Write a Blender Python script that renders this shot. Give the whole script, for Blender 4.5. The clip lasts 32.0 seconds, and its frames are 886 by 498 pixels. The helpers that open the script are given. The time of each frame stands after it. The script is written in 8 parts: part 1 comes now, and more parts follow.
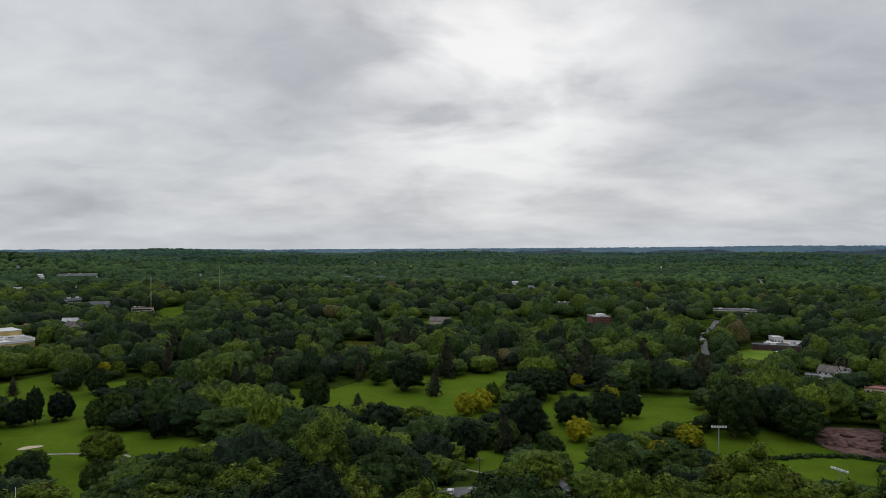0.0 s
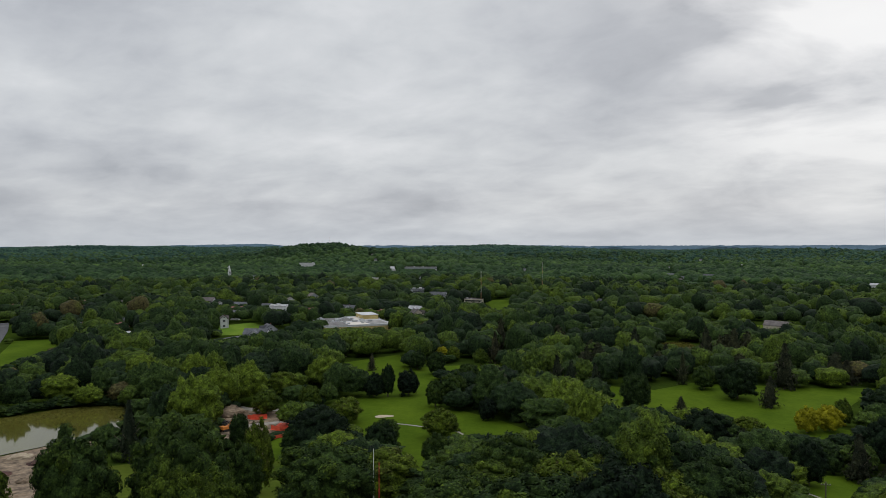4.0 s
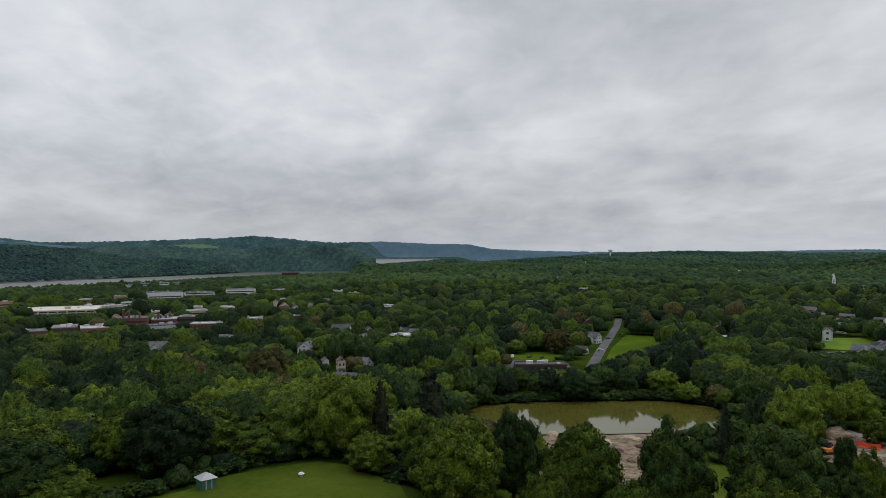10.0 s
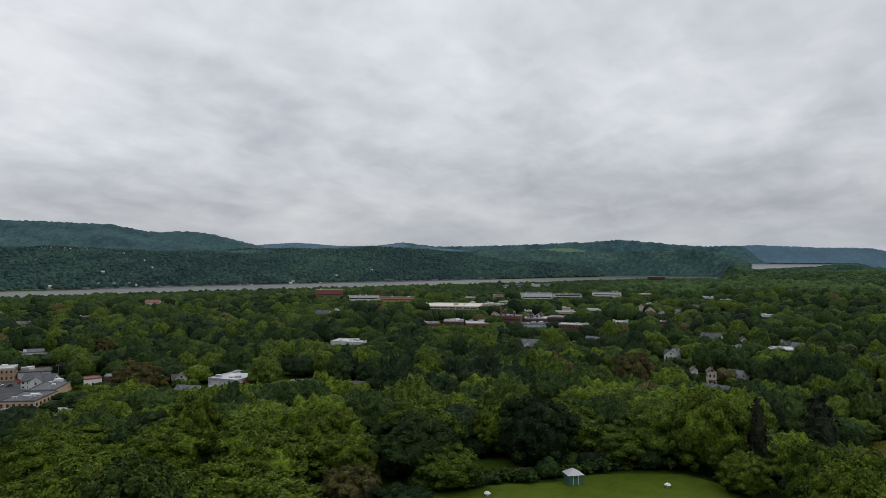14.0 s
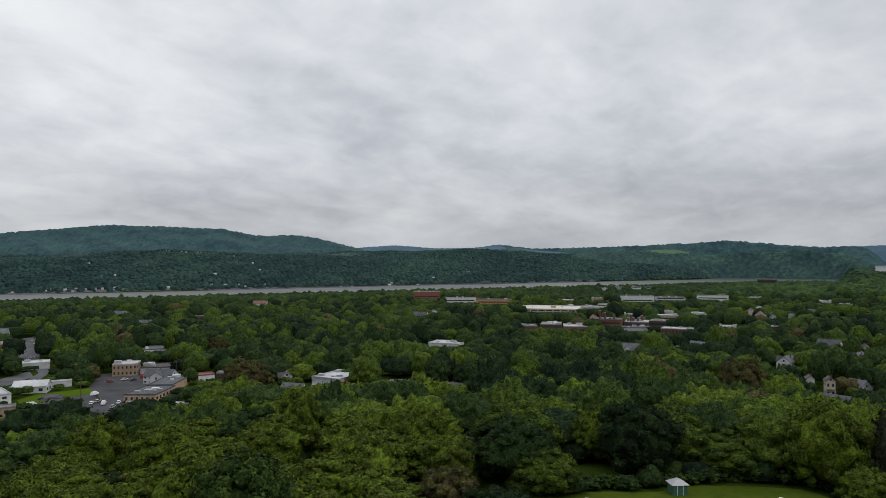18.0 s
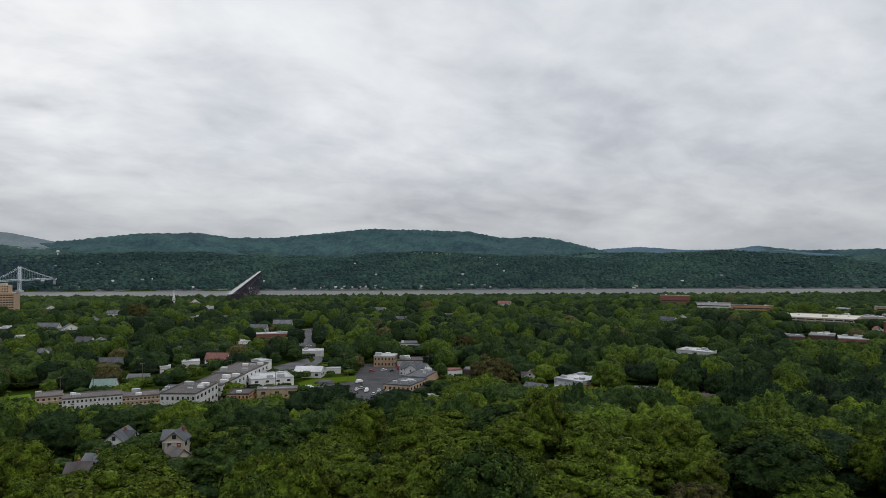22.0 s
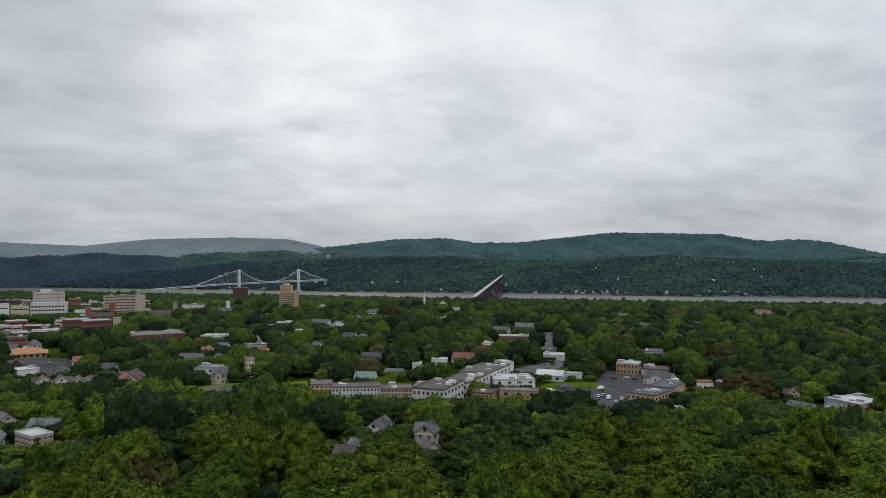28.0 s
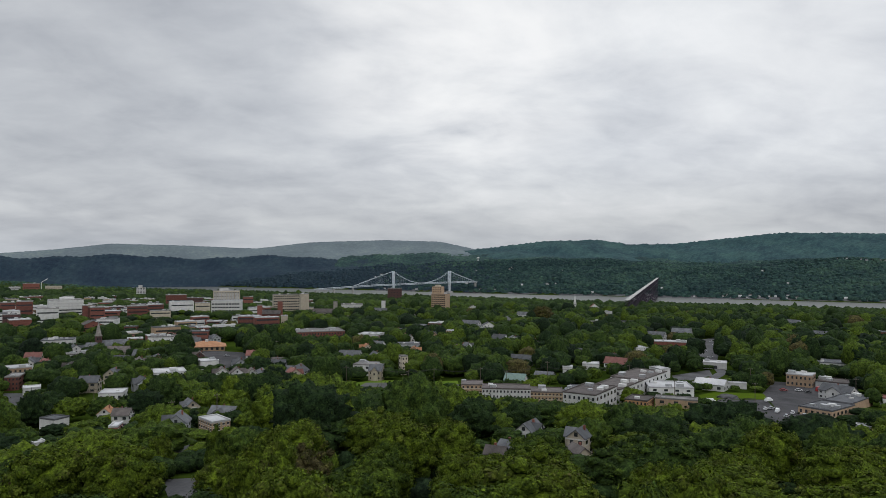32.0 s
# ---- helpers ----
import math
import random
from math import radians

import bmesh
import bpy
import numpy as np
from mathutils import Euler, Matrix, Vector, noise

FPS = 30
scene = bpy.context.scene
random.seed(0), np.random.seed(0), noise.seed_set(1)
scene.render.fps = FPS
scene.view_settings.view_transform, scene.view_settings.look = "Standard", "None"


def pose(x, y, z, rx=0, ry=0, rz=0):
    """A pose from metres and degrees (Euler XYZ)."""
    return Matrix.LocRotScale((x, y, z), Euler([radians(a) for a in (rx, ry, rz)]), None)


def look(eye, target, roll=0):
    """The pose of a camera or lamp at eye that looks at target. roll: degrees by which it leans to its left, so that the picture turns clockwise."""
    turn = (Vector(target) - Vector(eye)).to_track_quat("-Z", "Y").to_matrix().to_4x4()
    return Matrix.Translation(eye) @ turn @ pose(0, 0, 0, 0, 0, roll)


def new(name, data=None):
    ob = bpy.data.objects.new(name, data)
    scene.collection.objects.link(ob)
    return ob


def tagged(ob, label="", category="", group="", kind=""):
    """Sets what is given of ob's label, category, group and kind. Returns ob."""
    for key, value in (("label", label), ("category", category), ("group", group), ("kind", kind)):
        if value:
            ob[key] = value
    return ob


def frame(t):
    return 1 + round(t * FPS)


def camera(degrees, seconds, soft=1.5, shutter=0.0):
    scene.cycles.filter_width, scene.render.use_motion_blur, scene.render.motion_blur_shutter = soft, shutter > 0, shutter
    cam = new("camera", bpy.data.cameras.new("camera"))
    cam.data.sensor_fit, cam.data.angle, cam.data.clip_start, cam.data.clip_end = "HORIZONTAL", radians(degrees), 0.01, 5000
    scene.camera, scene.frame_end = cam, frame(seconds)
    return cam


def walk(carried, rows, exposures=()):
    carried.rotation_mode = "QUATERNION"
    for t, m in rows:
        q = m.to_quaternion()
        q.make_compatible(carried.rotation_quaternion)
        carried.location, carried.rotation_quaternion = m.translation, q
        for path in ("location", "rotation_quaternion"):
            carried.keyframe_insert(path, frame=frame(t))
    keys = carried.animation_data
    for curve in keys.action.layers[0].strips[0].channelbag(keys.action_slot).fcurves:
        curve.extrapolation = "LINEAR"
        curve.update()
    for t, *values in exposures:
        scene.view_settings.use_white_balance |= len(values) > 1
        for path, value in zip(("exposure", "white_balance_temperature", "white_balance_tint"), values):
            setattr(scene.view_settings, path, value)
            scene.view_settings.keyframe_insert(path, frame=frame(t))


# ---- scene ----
from mathutils.geometry import delaunay_2d_cdt

# A drone hovers over a hilltop and turns slowly to its left; z = 0 is the river's level.
EYE_Z = 142.0
cam = camera(64.69, 32.0, soft=0.85)
PATH = [
    (0.0, pose(0.0, 0.0, EYE_Z, 89.82, -0.02, -0.00)),
    (0.5, pose(0.0, 0.0, EYE_Z, 89.80, -0.05, 2.99)),
    (1.0, pose(0.0, 0.0, EYE_Z, 89.75, -0.08, 6.37)),
    (1.5, pose(0.0, 0.0, EYE_Z, 89.69, -0.12, 9.56)),
    (2.0, pose(0.0, 0.0, EYE_Z, 89.64, -0.13, 12.75)),
    (2.5, pose(0.0, 0.0, EYE_Z, 89.59, -0.16, 15.85)),
    (4.5, pose(0.0, 0.0, EYE_Z, 89.50, -0.05, 29.39)),
    (5.0, pose(0.0, 0.0, EYE_Z, 89.51, -0.07, 33.19)),
    (5.5, pose(0.0, 0.0, EYE_Z, 89.56, -0.02, 37.14)),
    (6.0, pose(0.0, 0.0, EYE_Z, 89.63, -0.02, 41.04)),
    (6.5, pose(0.0, 0.0, EYE_Z, 89.69, -0.01, 44.61)),
    (7.0, pose(0.0, 0.0, EYE_Z, 89.78, 0.04, 45.51)),
    (7.5, pose(0.0, 0.0, EYE_Z, 89.80, 0.05, 50.66)),
    (8.0, pose(0.0, 0.0, EYE_Z, 89.82, 0.04, 56.57)),
    (8.5, pose(0.0, 0.0, EYE_Z, 89.85, 0.01, 59.26)),
    (9.0, pose(0.0, 0.0, EYE_Z, 89.88, 0.07, 62.48)),
    (9.5, pose(0.0, 0.0, EYE_Z, 89.92, 0.05, 67.21)),
    (10.0, pose(0.0, 0.0, EYE_Z, 89.94, 0.04, 71.95)),
    (10.5, pose(0.0, 0.0, EYE_Z, 89.98, 0.01, 76.61)),
    (11.0, pose(0.0, 0.0, EYE_Z, 90.02, -0.03, 80.91)),
    (11.5, pose(0.0, 0.0, EYE_Z, 90.12, 0.02, 81.15)),
    (12.0, pose(0.0, 0.0, EYE_Z, 90.18, 0.06, 83.59)),
    (12.5, pose(0.0, 0.0, EYE_Z, 90.21, -0.01, 88.01)),
    (13.0, pose(0.0, 0.0, EYE_Z, 90.23, -0.04, 92.47)),
    (13.5, pose(0.0, 0.0, EYE_Z, 90.26, -0.04, 96.85)),
    (14.0, pose(0.0, 0.0, EYE_Z, 90.25, -0.09, 101.24)),
    (14.5, pose(0.0, 0.0, EYE_Z, 90.29, -0.04, 101.55)),
    (16.5, pose(0.0, 0.0, EYE_Z, 90.39, 0.06, 104.45)),
    (17.0, pose(0.0, 0.0, EYE_Z, 90.39, 0.09, 105.80)),
    (17.5, pose(0.0, 0.0, EYE_Z, 90.42, 0.11, 107.23)),
    (18.0, pose(0.0, 0.0, EYE_Z, 90.43, 0.12, 109.13)),
    (18.5, pose(0.0, 0.0, EYE_Z, 90.44, 0.11, 111.28)),
    (19.0, pose(0.0, 0.0, EYE_Z, 90.46, 0.11, 113.38)),
    (19.5, pose(0.0, 0.0, EYE_Z, 90.47, 0.04, 115.62)),
    (20.0, pose(0.0, 0.0, EYE_Z, 90.49, 0.06, 118.07)),
    (20.5, pose(0.0, 0.0, EYE_Z, 90.52, 0.02, 120.74)),
    (21.0, pose(0.0, 0.0, EYE_Z, 90.55, -0.00, 123.43)),
    (21.5, pose(0.0, 0.0, EYE_Z, 90.57, 0.05, 126.19)),
    (22.0, pose(0.0, 0.0, EYE_Z, 90.59, -0.01, 128.78)),
    (22.5, pose(0.0, 0.0, EYE_Z, 90.60, 0.00, 131.65)),
    (23.0, pose(0.0, 0.0, EYE_Z, 90.64, -0.04, 134.69)),
    (23.5, pose(0.0, 0.0, EYE_Z, 90.71, -0.03, 134.91)),
    (24.0, pose(0.0, 0.0, EYE_Z, 90.77, 0.07, 135.04)),
    (24.5, pose(0.0, 0.0, EYE_Z, 90.79, 0.02, 135.81)),
    (26.5, pose(0.0, 0.0, EYE_Z, 90.87, 0.02, 142.14)),
    (27.0, pose(0.0, 0.0, EYE_Z, 90.88, -0.00, 144.37)),
    (27.5, pose(0.0, 0.0, EYE_Z, 90.90, 0.00, 146.38)),
    (28.0, pose(0.0, 0.0, EYE_Z, 90.92, -0.07, 148.29)),
    (28.5, pose(0.0, 0.0, EYE_Z, 90.94, -0.07, 149.93)),
    (29.0, pose(0.0, 0.0, EYE_Z, 90.97, -0.23, 151.57)),
    (29.5, pose(0.0, 0.0, EYE_Z, 90.97, -0.16, 153.24)),
    (30.0, pose(0.0, 0.0, EYE_Z, 91.00, -0.17, 154.61)),
    (30.5, pose(0.0, 0.0, EYE_Z, 91.01, -0.20, 155.96)),
    (31.0, pose(0.0, 0.0, EYE_Z, 91.03, -0.25, 156.63)),
    (31.5, pose(0.0, 0.0, EYE_Z, 91.06, -0.09, 157.79)),
    (32.0, pose(0.0, 0.0, EYE_Z, 91.06, -0.15, 160.49)),
]
walk(cam, PATH)
# ---- sky and light: a low overcast with a paler band along the horizon ----
def nodes_of(owner):
    owner.use_nodes = True
    t = owner.node_tree
    t.nodes.clear()
    return t


def node(t, kind, values=None, **props):
    n = t.nodes.new("ShaderNode" + kind)
    for k, v in props.items():
        setattr(n, k, v)
    for k, v in (values or {}).items():
        if hasattr(v, "is_output"):
            t.links.new(v, n.inputs[k])
        else:
            n.inputs[k].default_value = v
    return n


def math_node(t, op, a, b=0.0, clamp=False):
    n = node(t, "Math", {0: a, 1: b}, operation=op)
    n.use_clamp = clamp
    return n.outputs[0]


def ramp(t, fac, *stops):
    n = node(t, "ValToRGB", {0: fac})
    e = n.color_ramp.elements
    while len(e) > 1:
        e.remove(e[0])
    e[0].position, e[0].color = stops[0][0], (*stops[0][1], 1)
    for p, c in stops[1:]:
        e.new(p).color = (*c, 1)
    return n.outputs[0]


def mix(t, fac, a, b, how="MIX"):
    n = node(t, "Mix", data_type="RGBA", blend_type=how)
    for sock, v in ((n.inputs[0], fac), (n.inputs[6], a), (n.inputs[7], b)):
        if hasattr(v, "is_output"):
            t.links.new(v, sock)
        else:
            sock.default_value = v if isinstance(v, float) else (*v, 1)
    return n.outputs[2]


SUN_AZ, SUN_EL = -5.0, 40.0
GLOW_N, GLOW_S, GLOW_W = (0.074, 0.958, 0.277), (-0.34, -0.886, 0.31), (-0.649, -0.687, 0.327)
world = bpy.data.worlds.new("overcast_sky")
scene.world = world
wt = nodes_of(world)
sky = node(wt, "TexSky", sky_type="NISHITA", sun_disc=False, sun_elevation=radians(SUN_EL), sun_rotation=radians(-SUN_AZ), air_density=1.0, dust_density=3.0)
way = node(wt, "TexCoord").outputs["Generated"]
part_xyz = node(wt, "SeparateXYZ", {0: way})
up = part_xyz.outputs[2]
# the deck lies flat overhead: its cells draw together towards the horizon
reach_out = math_node(wt, "DIVIDE", 1.0, math_node(wt, "ADD", math_node(wt, "ABSOLUTE", up), 0.26))
overhead = node(wt, "VectorMath", {0: way, "Scale": reach_out}, operation="SCALE").outputs[0]


def cloud_noise(scale, detail, rough, warp, shift=0.0):
    v = node(wt, "Mapping", {"Vector": overhead, "Location": (shift, shift * 0.7, 0.0), "Rotation": (0.0, 0.0, 0.5), "Scale": (scale, scale * 1.2, scale * 0.5)}).outputs[0]
    return node(wt, "TexNoise", {"Vector": v, "Scale": 1.0, "Detail": detail, "Roughness": rough, "Distortion": warp}).outputs[0]


big = cloud_noise(0.75, 3.0, 0.5, 0.3, 3.1)
mid = cloud_noise(1.9, 6.0, 0.52, 0.3, 1.7)
puffs = cloud_noise(4.4, 8.0, 0.56, 0.35, 5.3)
deck = math_node(wt, "ADD", math_node(wt, "MULTIPLY", big, 0.46), math_node(wt, "ADD", math_node(wt, "MULTIPLY", mid, 0.33), math_node(wt, "MULTIPLY", puffs, 0.21)))
cloud = ramp(wt, deck, (0.34, (0.40, 0.425, 0.47)), (0.43, (0.51, 0.535, 0.58)), (0.50, (0.61, 0.635, 0.675)), (0.57, (0.71, 0.735, 0.765)), (0.68, (0.86, 0.875, 0.90)))
band = node(wt, "MapRange", {0: up, 1: 0.055, 2: 0.0, 3: 0.0, 4: 0.45}).outputs[0]
cloud = mix(wt, band, cloud, (0.62, 0.67, 0.73))
def lobe(direction, near, far, low, high):
    d = node(wt, "VectorMath", {0: way, 1: direction}, operation="DOT_PRODUCT").outputs[1]
    return node(wt, "MapRange", {0: d, 1: near, 2: far, 3: low, 4: high}, interpolation_type="SMOOTHSTEP").outputs[0]


# thinner cloud to the west, and two places where the sun comes nearly through
west = lobe((-0.866, -0.5, 0.0), 0.3, 1.0, 0.88, 1.13)
foot = lobe((-0.866, -0.5, 0.0), 0.0, 0.9, 0.92, 0.80)
west = node(wt, "Mix", {0: node(wt, "MapRange", {0: up, 1: 0.02, 2: 0.17}, interpolation_type="SMOOTHSTEP").outputs[0], 2: foot, 3: west}).outputs[0]
cloud = mix(wt, 1.0, cloud, node(wt, "CombineXYZ", {0: west, 1: west, 2: west}).outputs[0], "MULTIPLY")
# an overcast is brightest overhead
zenith = node(wt, "MapRange", {0: up, 1: 0.38, 2: 1.0, 3: 1.0, 4: 3.1}).outputs[0]
cloud = mix(wt, 1.0, cloud, node(wt, "CombineXYZ", {0: zenith, 1: zenith, 2: zenith}).outputs[0], "MULTIPLY")
glow = math_node(wt, "MULTIPLY", math_node(wt, "ADD", lobe(GLOW_N, 0.955, 1.0, 0.0, 0.75), math_node(wt, "ADD", lobe(GLOW_W, 0.97, 1.0, 0.0, 0.35), lobe(GLOW_S, 0.962, 1.0, 0.0, 0.8))), node(wt, "MapRange", {0: mid, 1: 0.40, 2: 0.62, 3: 0.12, 4: 1.0}).outputs[0])
cloud = mix(wt, glow, cloud, (1.0, 1.0, 1.0))
clear = node(wt, "Background", {"Color": sky.outputs[0], "Strength": 0.08})
grey = node(wt, "Background", {"Color": cloud, "Strength": 1.0})
cover = node(wt, "MixShader", {0: 0.94, 1: clear.outputs[0], 2: grey.outputs[0]})
node(wt, "OutputWorld", {0: cover.outputs[0]})

sun = new("sun", bpy.data.lights.new("sun", "SUN"))
sun.data.energy, sun.data.angle, sun.data.color = 0.55, radians(20), (1.0, 0.96, 0.9)
sun.matrix_world = look((-math.sin(radians(SUN_AZ)) * math.cos(radians(SUN_EL)) * 400, math.cos(radians(SUN_AZ)) * math.cos(radians(SUN_EL)) * 400, math.sin(radians(SUN_EL)) * 400), (0, 0, 0))
# ---- materials ----
def surface(name, dark, light, scale=1.0, rough=0.8, bump=0.0, bump_scale=None, grain=8.0, metal=0.0, spec=0.3, per_object=0.0):
    """A plain weathered surface: two scales of noise between two colours, with a little relief."""
    m = bpy.data.materials.new(name)
    t = nodes_of(m)
    at_ = node(t, "TexCoord").outputs["Object"]
    a = node(t, "TexNoise", {"Vector": at_, "Scale": scale, "Detail": 3.0, "Roughness": 0.6})
    b = node(t, "TexNoise", {"Vector": at_, "Scale": scale * grain, "Detail": 3.0, "Roughness": 0.65})
    f = math_node(t, "ADD", math_node(t, "MULTIPLY", a.outputs[0], 0.65), math_node(t, "MULTIPLY", b.outputs[0], 0.35))
    col = mix(t, node(t, "MapRange", {0: f, 1: 0.36, 2: 0.64}).outputs[0], dark, light)
    if per_object:
        r = node(t, "ObjectInfo").outputs["Random"]
        col = mix(t, per_object, col, ramp(t, r, (0.0, (0.5, 0.5, 0.5)), (1.0, (1.6, 1.6, 1.6))), "MULTIPLY")
    p = node(t, "BsdfPrincipled", {"Base Color": col, "Roughness": rough, "Metallic": metal, "Specular IOR Level": spec})
    if bump:
        h = node(t, "TexNoise", {"Vector": at_, "Scale": bump_scale or scale * grain, "Detail": 4.0})
        t.links.new(node(t, "Bump", {"Height": h.outputs[0], "Strength": bump, "Distance": 0.3}).outputs[0], p.inputs["Normal"])
    node(t, "OutputMaterial", {0: p.outputs[0]})
    return m


def foliage(name, *tones, spray=1.5, clump=0.32, bump=0.8, distance=0.5, contrast=1.0):
    """Leaves: a tone for each tree by its own tint value; leaf masses and sprays, with the shade of the gaps between
    them painted into the colour.
    """
    m = bpy.data.materials.new(name)
    t = nodes_of(m)
    at_ = node(t, "NewGeometry").outputs["Position"]
    tint = node(t, "Attribute", attribute_name="tint").outputs["Fac"]
    n = len(tones) - 1
    base = ramp(t, tint, *[(i / max(n, 1), c) for i, c in enumerate(tones)])
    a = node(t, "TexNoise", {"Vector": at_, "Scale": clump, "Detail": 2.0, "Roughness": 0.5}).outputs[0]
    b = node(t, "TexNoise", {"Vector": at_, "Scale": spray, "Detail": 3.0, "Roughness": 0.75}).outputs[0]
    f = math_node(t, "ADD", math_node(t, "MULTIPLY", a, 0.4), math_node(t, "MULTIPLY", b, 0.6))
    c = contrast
    # noise darkens the colour as in shaded gaps, brightens it as on lit sprays
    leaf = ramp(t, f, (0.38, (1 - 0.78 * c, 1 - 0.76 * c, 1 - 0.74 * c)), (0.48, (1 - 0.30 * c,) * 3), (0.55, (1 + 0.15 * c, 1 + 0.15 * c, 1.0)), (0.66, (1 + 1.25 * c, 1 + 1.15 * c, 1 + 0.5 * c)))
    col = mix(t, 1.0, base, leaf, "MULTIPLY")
    p = node(t, "BsdfPrincipled", {"Base Color": col, "Roughness": 0.8, "Specular IOR Level": 0.04})
    if bump:
        t.links.new(node(t, "Bump", {"Height": b, "Strength": bump, "Distance": distance}).outputs[0], p.inputs["Normal"])
    node(t, "OutputMaterial", {0: p.outputs[0]})
    return m


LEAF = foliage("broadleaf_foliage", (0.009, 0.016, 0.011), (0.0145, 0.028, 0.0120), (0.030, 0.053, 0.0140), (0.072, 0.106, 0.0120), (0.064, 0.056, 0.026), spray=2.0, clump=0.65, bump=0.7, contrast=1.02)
PINE = foliage("conifer_needles", (0.018, 0.026, 0.016), (0.034, 0.035, 0.021), (0.032, 0.046, 0.019), spray=2.2)
GOLD = foliage("golden_foliage", (0.155, 0.160, 0.010), (0.25, 0.232, 0.012), contrast=0.6)
# the far canopies have distance haze mixed into their leaf colour
FAR_LEAF = foliage("distant_forest_canopy", (0.014, 0.031, 0.015), (0.029, 0.056, 0.021), (0.053, 0.091, 0.026), spray=0.30, clump=0.10, bump=0.8, distance=2.0, contrast=0.6)
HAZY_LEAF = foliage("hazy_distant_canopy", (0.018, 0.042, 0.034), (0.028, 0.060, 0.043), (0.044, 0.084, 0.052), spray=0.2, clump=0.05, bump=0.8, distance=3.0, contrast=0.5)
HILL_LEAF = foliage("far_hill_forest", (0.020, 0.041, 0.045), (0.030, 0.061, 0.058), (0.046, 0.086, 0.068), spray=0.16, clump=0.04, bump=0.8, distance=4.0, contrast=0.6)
BARK = surface("grey_brown_bark", (0.05, 0.04, 0.03), (0.13, 0.11, 0.085), 2.0, 0.95, 0.4)
TIRED_GRASS = surface("dry_mown_grass", (0.034, 0.056, 0.005), (0.068, 0.088, 0.012), 0.05, 1.0, 0.3, 2.0, grain=12, spec=0.02)
BANK_LEAF = foliage("riverside_canopy", (0.014, 0.028, 0.011), (0.026, 0.046, 0.014), (0.046, 0.074, 0.016), spray=0.30, clump=0.10, bump=0.8, distance=2.0, contrast=0.6)
GRASS = surface("mown_fairway_grass", (0.036, 0.066, 0.004), (0.066, 0.104, 0.007), 0.035, 1.0, 0.2, 2.5, grain=14, spec=0.02)
UNDER = surface("woodland_floor", (0.016, 0.029, 0.005), (0.036, 0.058, 0.008), 0.03, 1.0, 0.5, 0.8, grain=20, spec=0.0)
ASPHALT = surface("worn_asphalt", (0.040, 0.040, 0.043), (0.098, 0.098, 0.102), 0.08, 0.85, 0.1, 6.0, grain=12)
DARK_ASPHALT = surface("dark_patched_asphalt", (0.018, 0.018, 0.020), (0.062, 0.060, 0.064), 0.06, 0.9, 0.1, 5.0, grain=9)
ROCK = surface("dark_shore_rock", (0.035, 0.037, 0.042), (0.105, 0.105, 0.108), 0.06, 0.95, 0.8, 0.3, grain=5)
SLAB = surface("cracked_stained_slab", (0.045, 0.040, 0.040), (0.24, 0.22, 0.21), 0.22, 0.95, 0.5, 1.0, grain=6)
SAND = surface("bunker_sand", (0.28, 0.23, 0.16), (0.42, 0.35, 0.25), 0.3, 0.95)
GRAVEL = surface("pale_gravel", (0.17, 0.155, 0.13), (0.29, 0.27, 0.235), 0.3, 0.95, 0.4, 1.5, grain=8)
MUD = surface("bare_earth", (0.045, 0.031, 0.020), (0.26, 0.195, 0.13), 0.30, 0.95, 1.0, 0.7, grain=5)
RUBBLE = surface("reddish_spoil_heap", (0.022, 0.012, 0.010), (0.115, 0.060, 0.048), 0.35, 0.95, 1.0, 0.9, grain=5)
WATER = surface("river_water", (0.020, 0.022, 0.020), (0.032, 0.034, 0.030), 0.01, 0.30, 0.4, 0.10, spec=0.5)
POND = surface("muddy_green_pond", (0.060, 0.058, 0.011), (0.082, 0.078, 0.016), 0.03, 0.06, 0.012, 0.4, spec=0.5)
# ridge foliage: mist and blue distance haze are painted into these leaf tones
MIST_TONED_LEAF = foliage("mist_toned_far_ridge", (0.112, 0.140, 0.154), (0.126, 0.155, 0.170), spray=0.05, clump=0.006, bump=0.15, distance=6.0, contrast=0.22)
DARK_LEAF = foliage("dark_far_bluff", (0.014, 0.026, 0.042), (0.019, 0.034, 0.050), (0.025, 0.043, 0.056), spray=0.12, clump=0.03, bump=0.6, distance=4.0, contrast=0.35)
HAZE_TEAL_LEAF = foliage("haze_teal_mountain_forest", (0.024, 0.052, 0.063), (0.032, 0.067, 0.074), (0.042, 0.083, 0.083), spray=0.07, clump=0.014, bump=0.6, distance=7.0, contrast=0.42)
HAZE_BLUE_LEAF = foliage("haze_blue_far_ridge", (0.058, 0.100, 0.136), (0.068, 0.113, 0.150), spray=0.10, clump=0.02, bump=0.3, distance=5.0, contrast=0.2)
HAZE_SLATE_LEAF = foliage("haze_slate_far_rise", (0.014, 0.038, 0.056), (0.022, 0.050, 0.068), spray=0.08, clump=0.014, bump=0.6, distance=6.0, contrast=0.6)
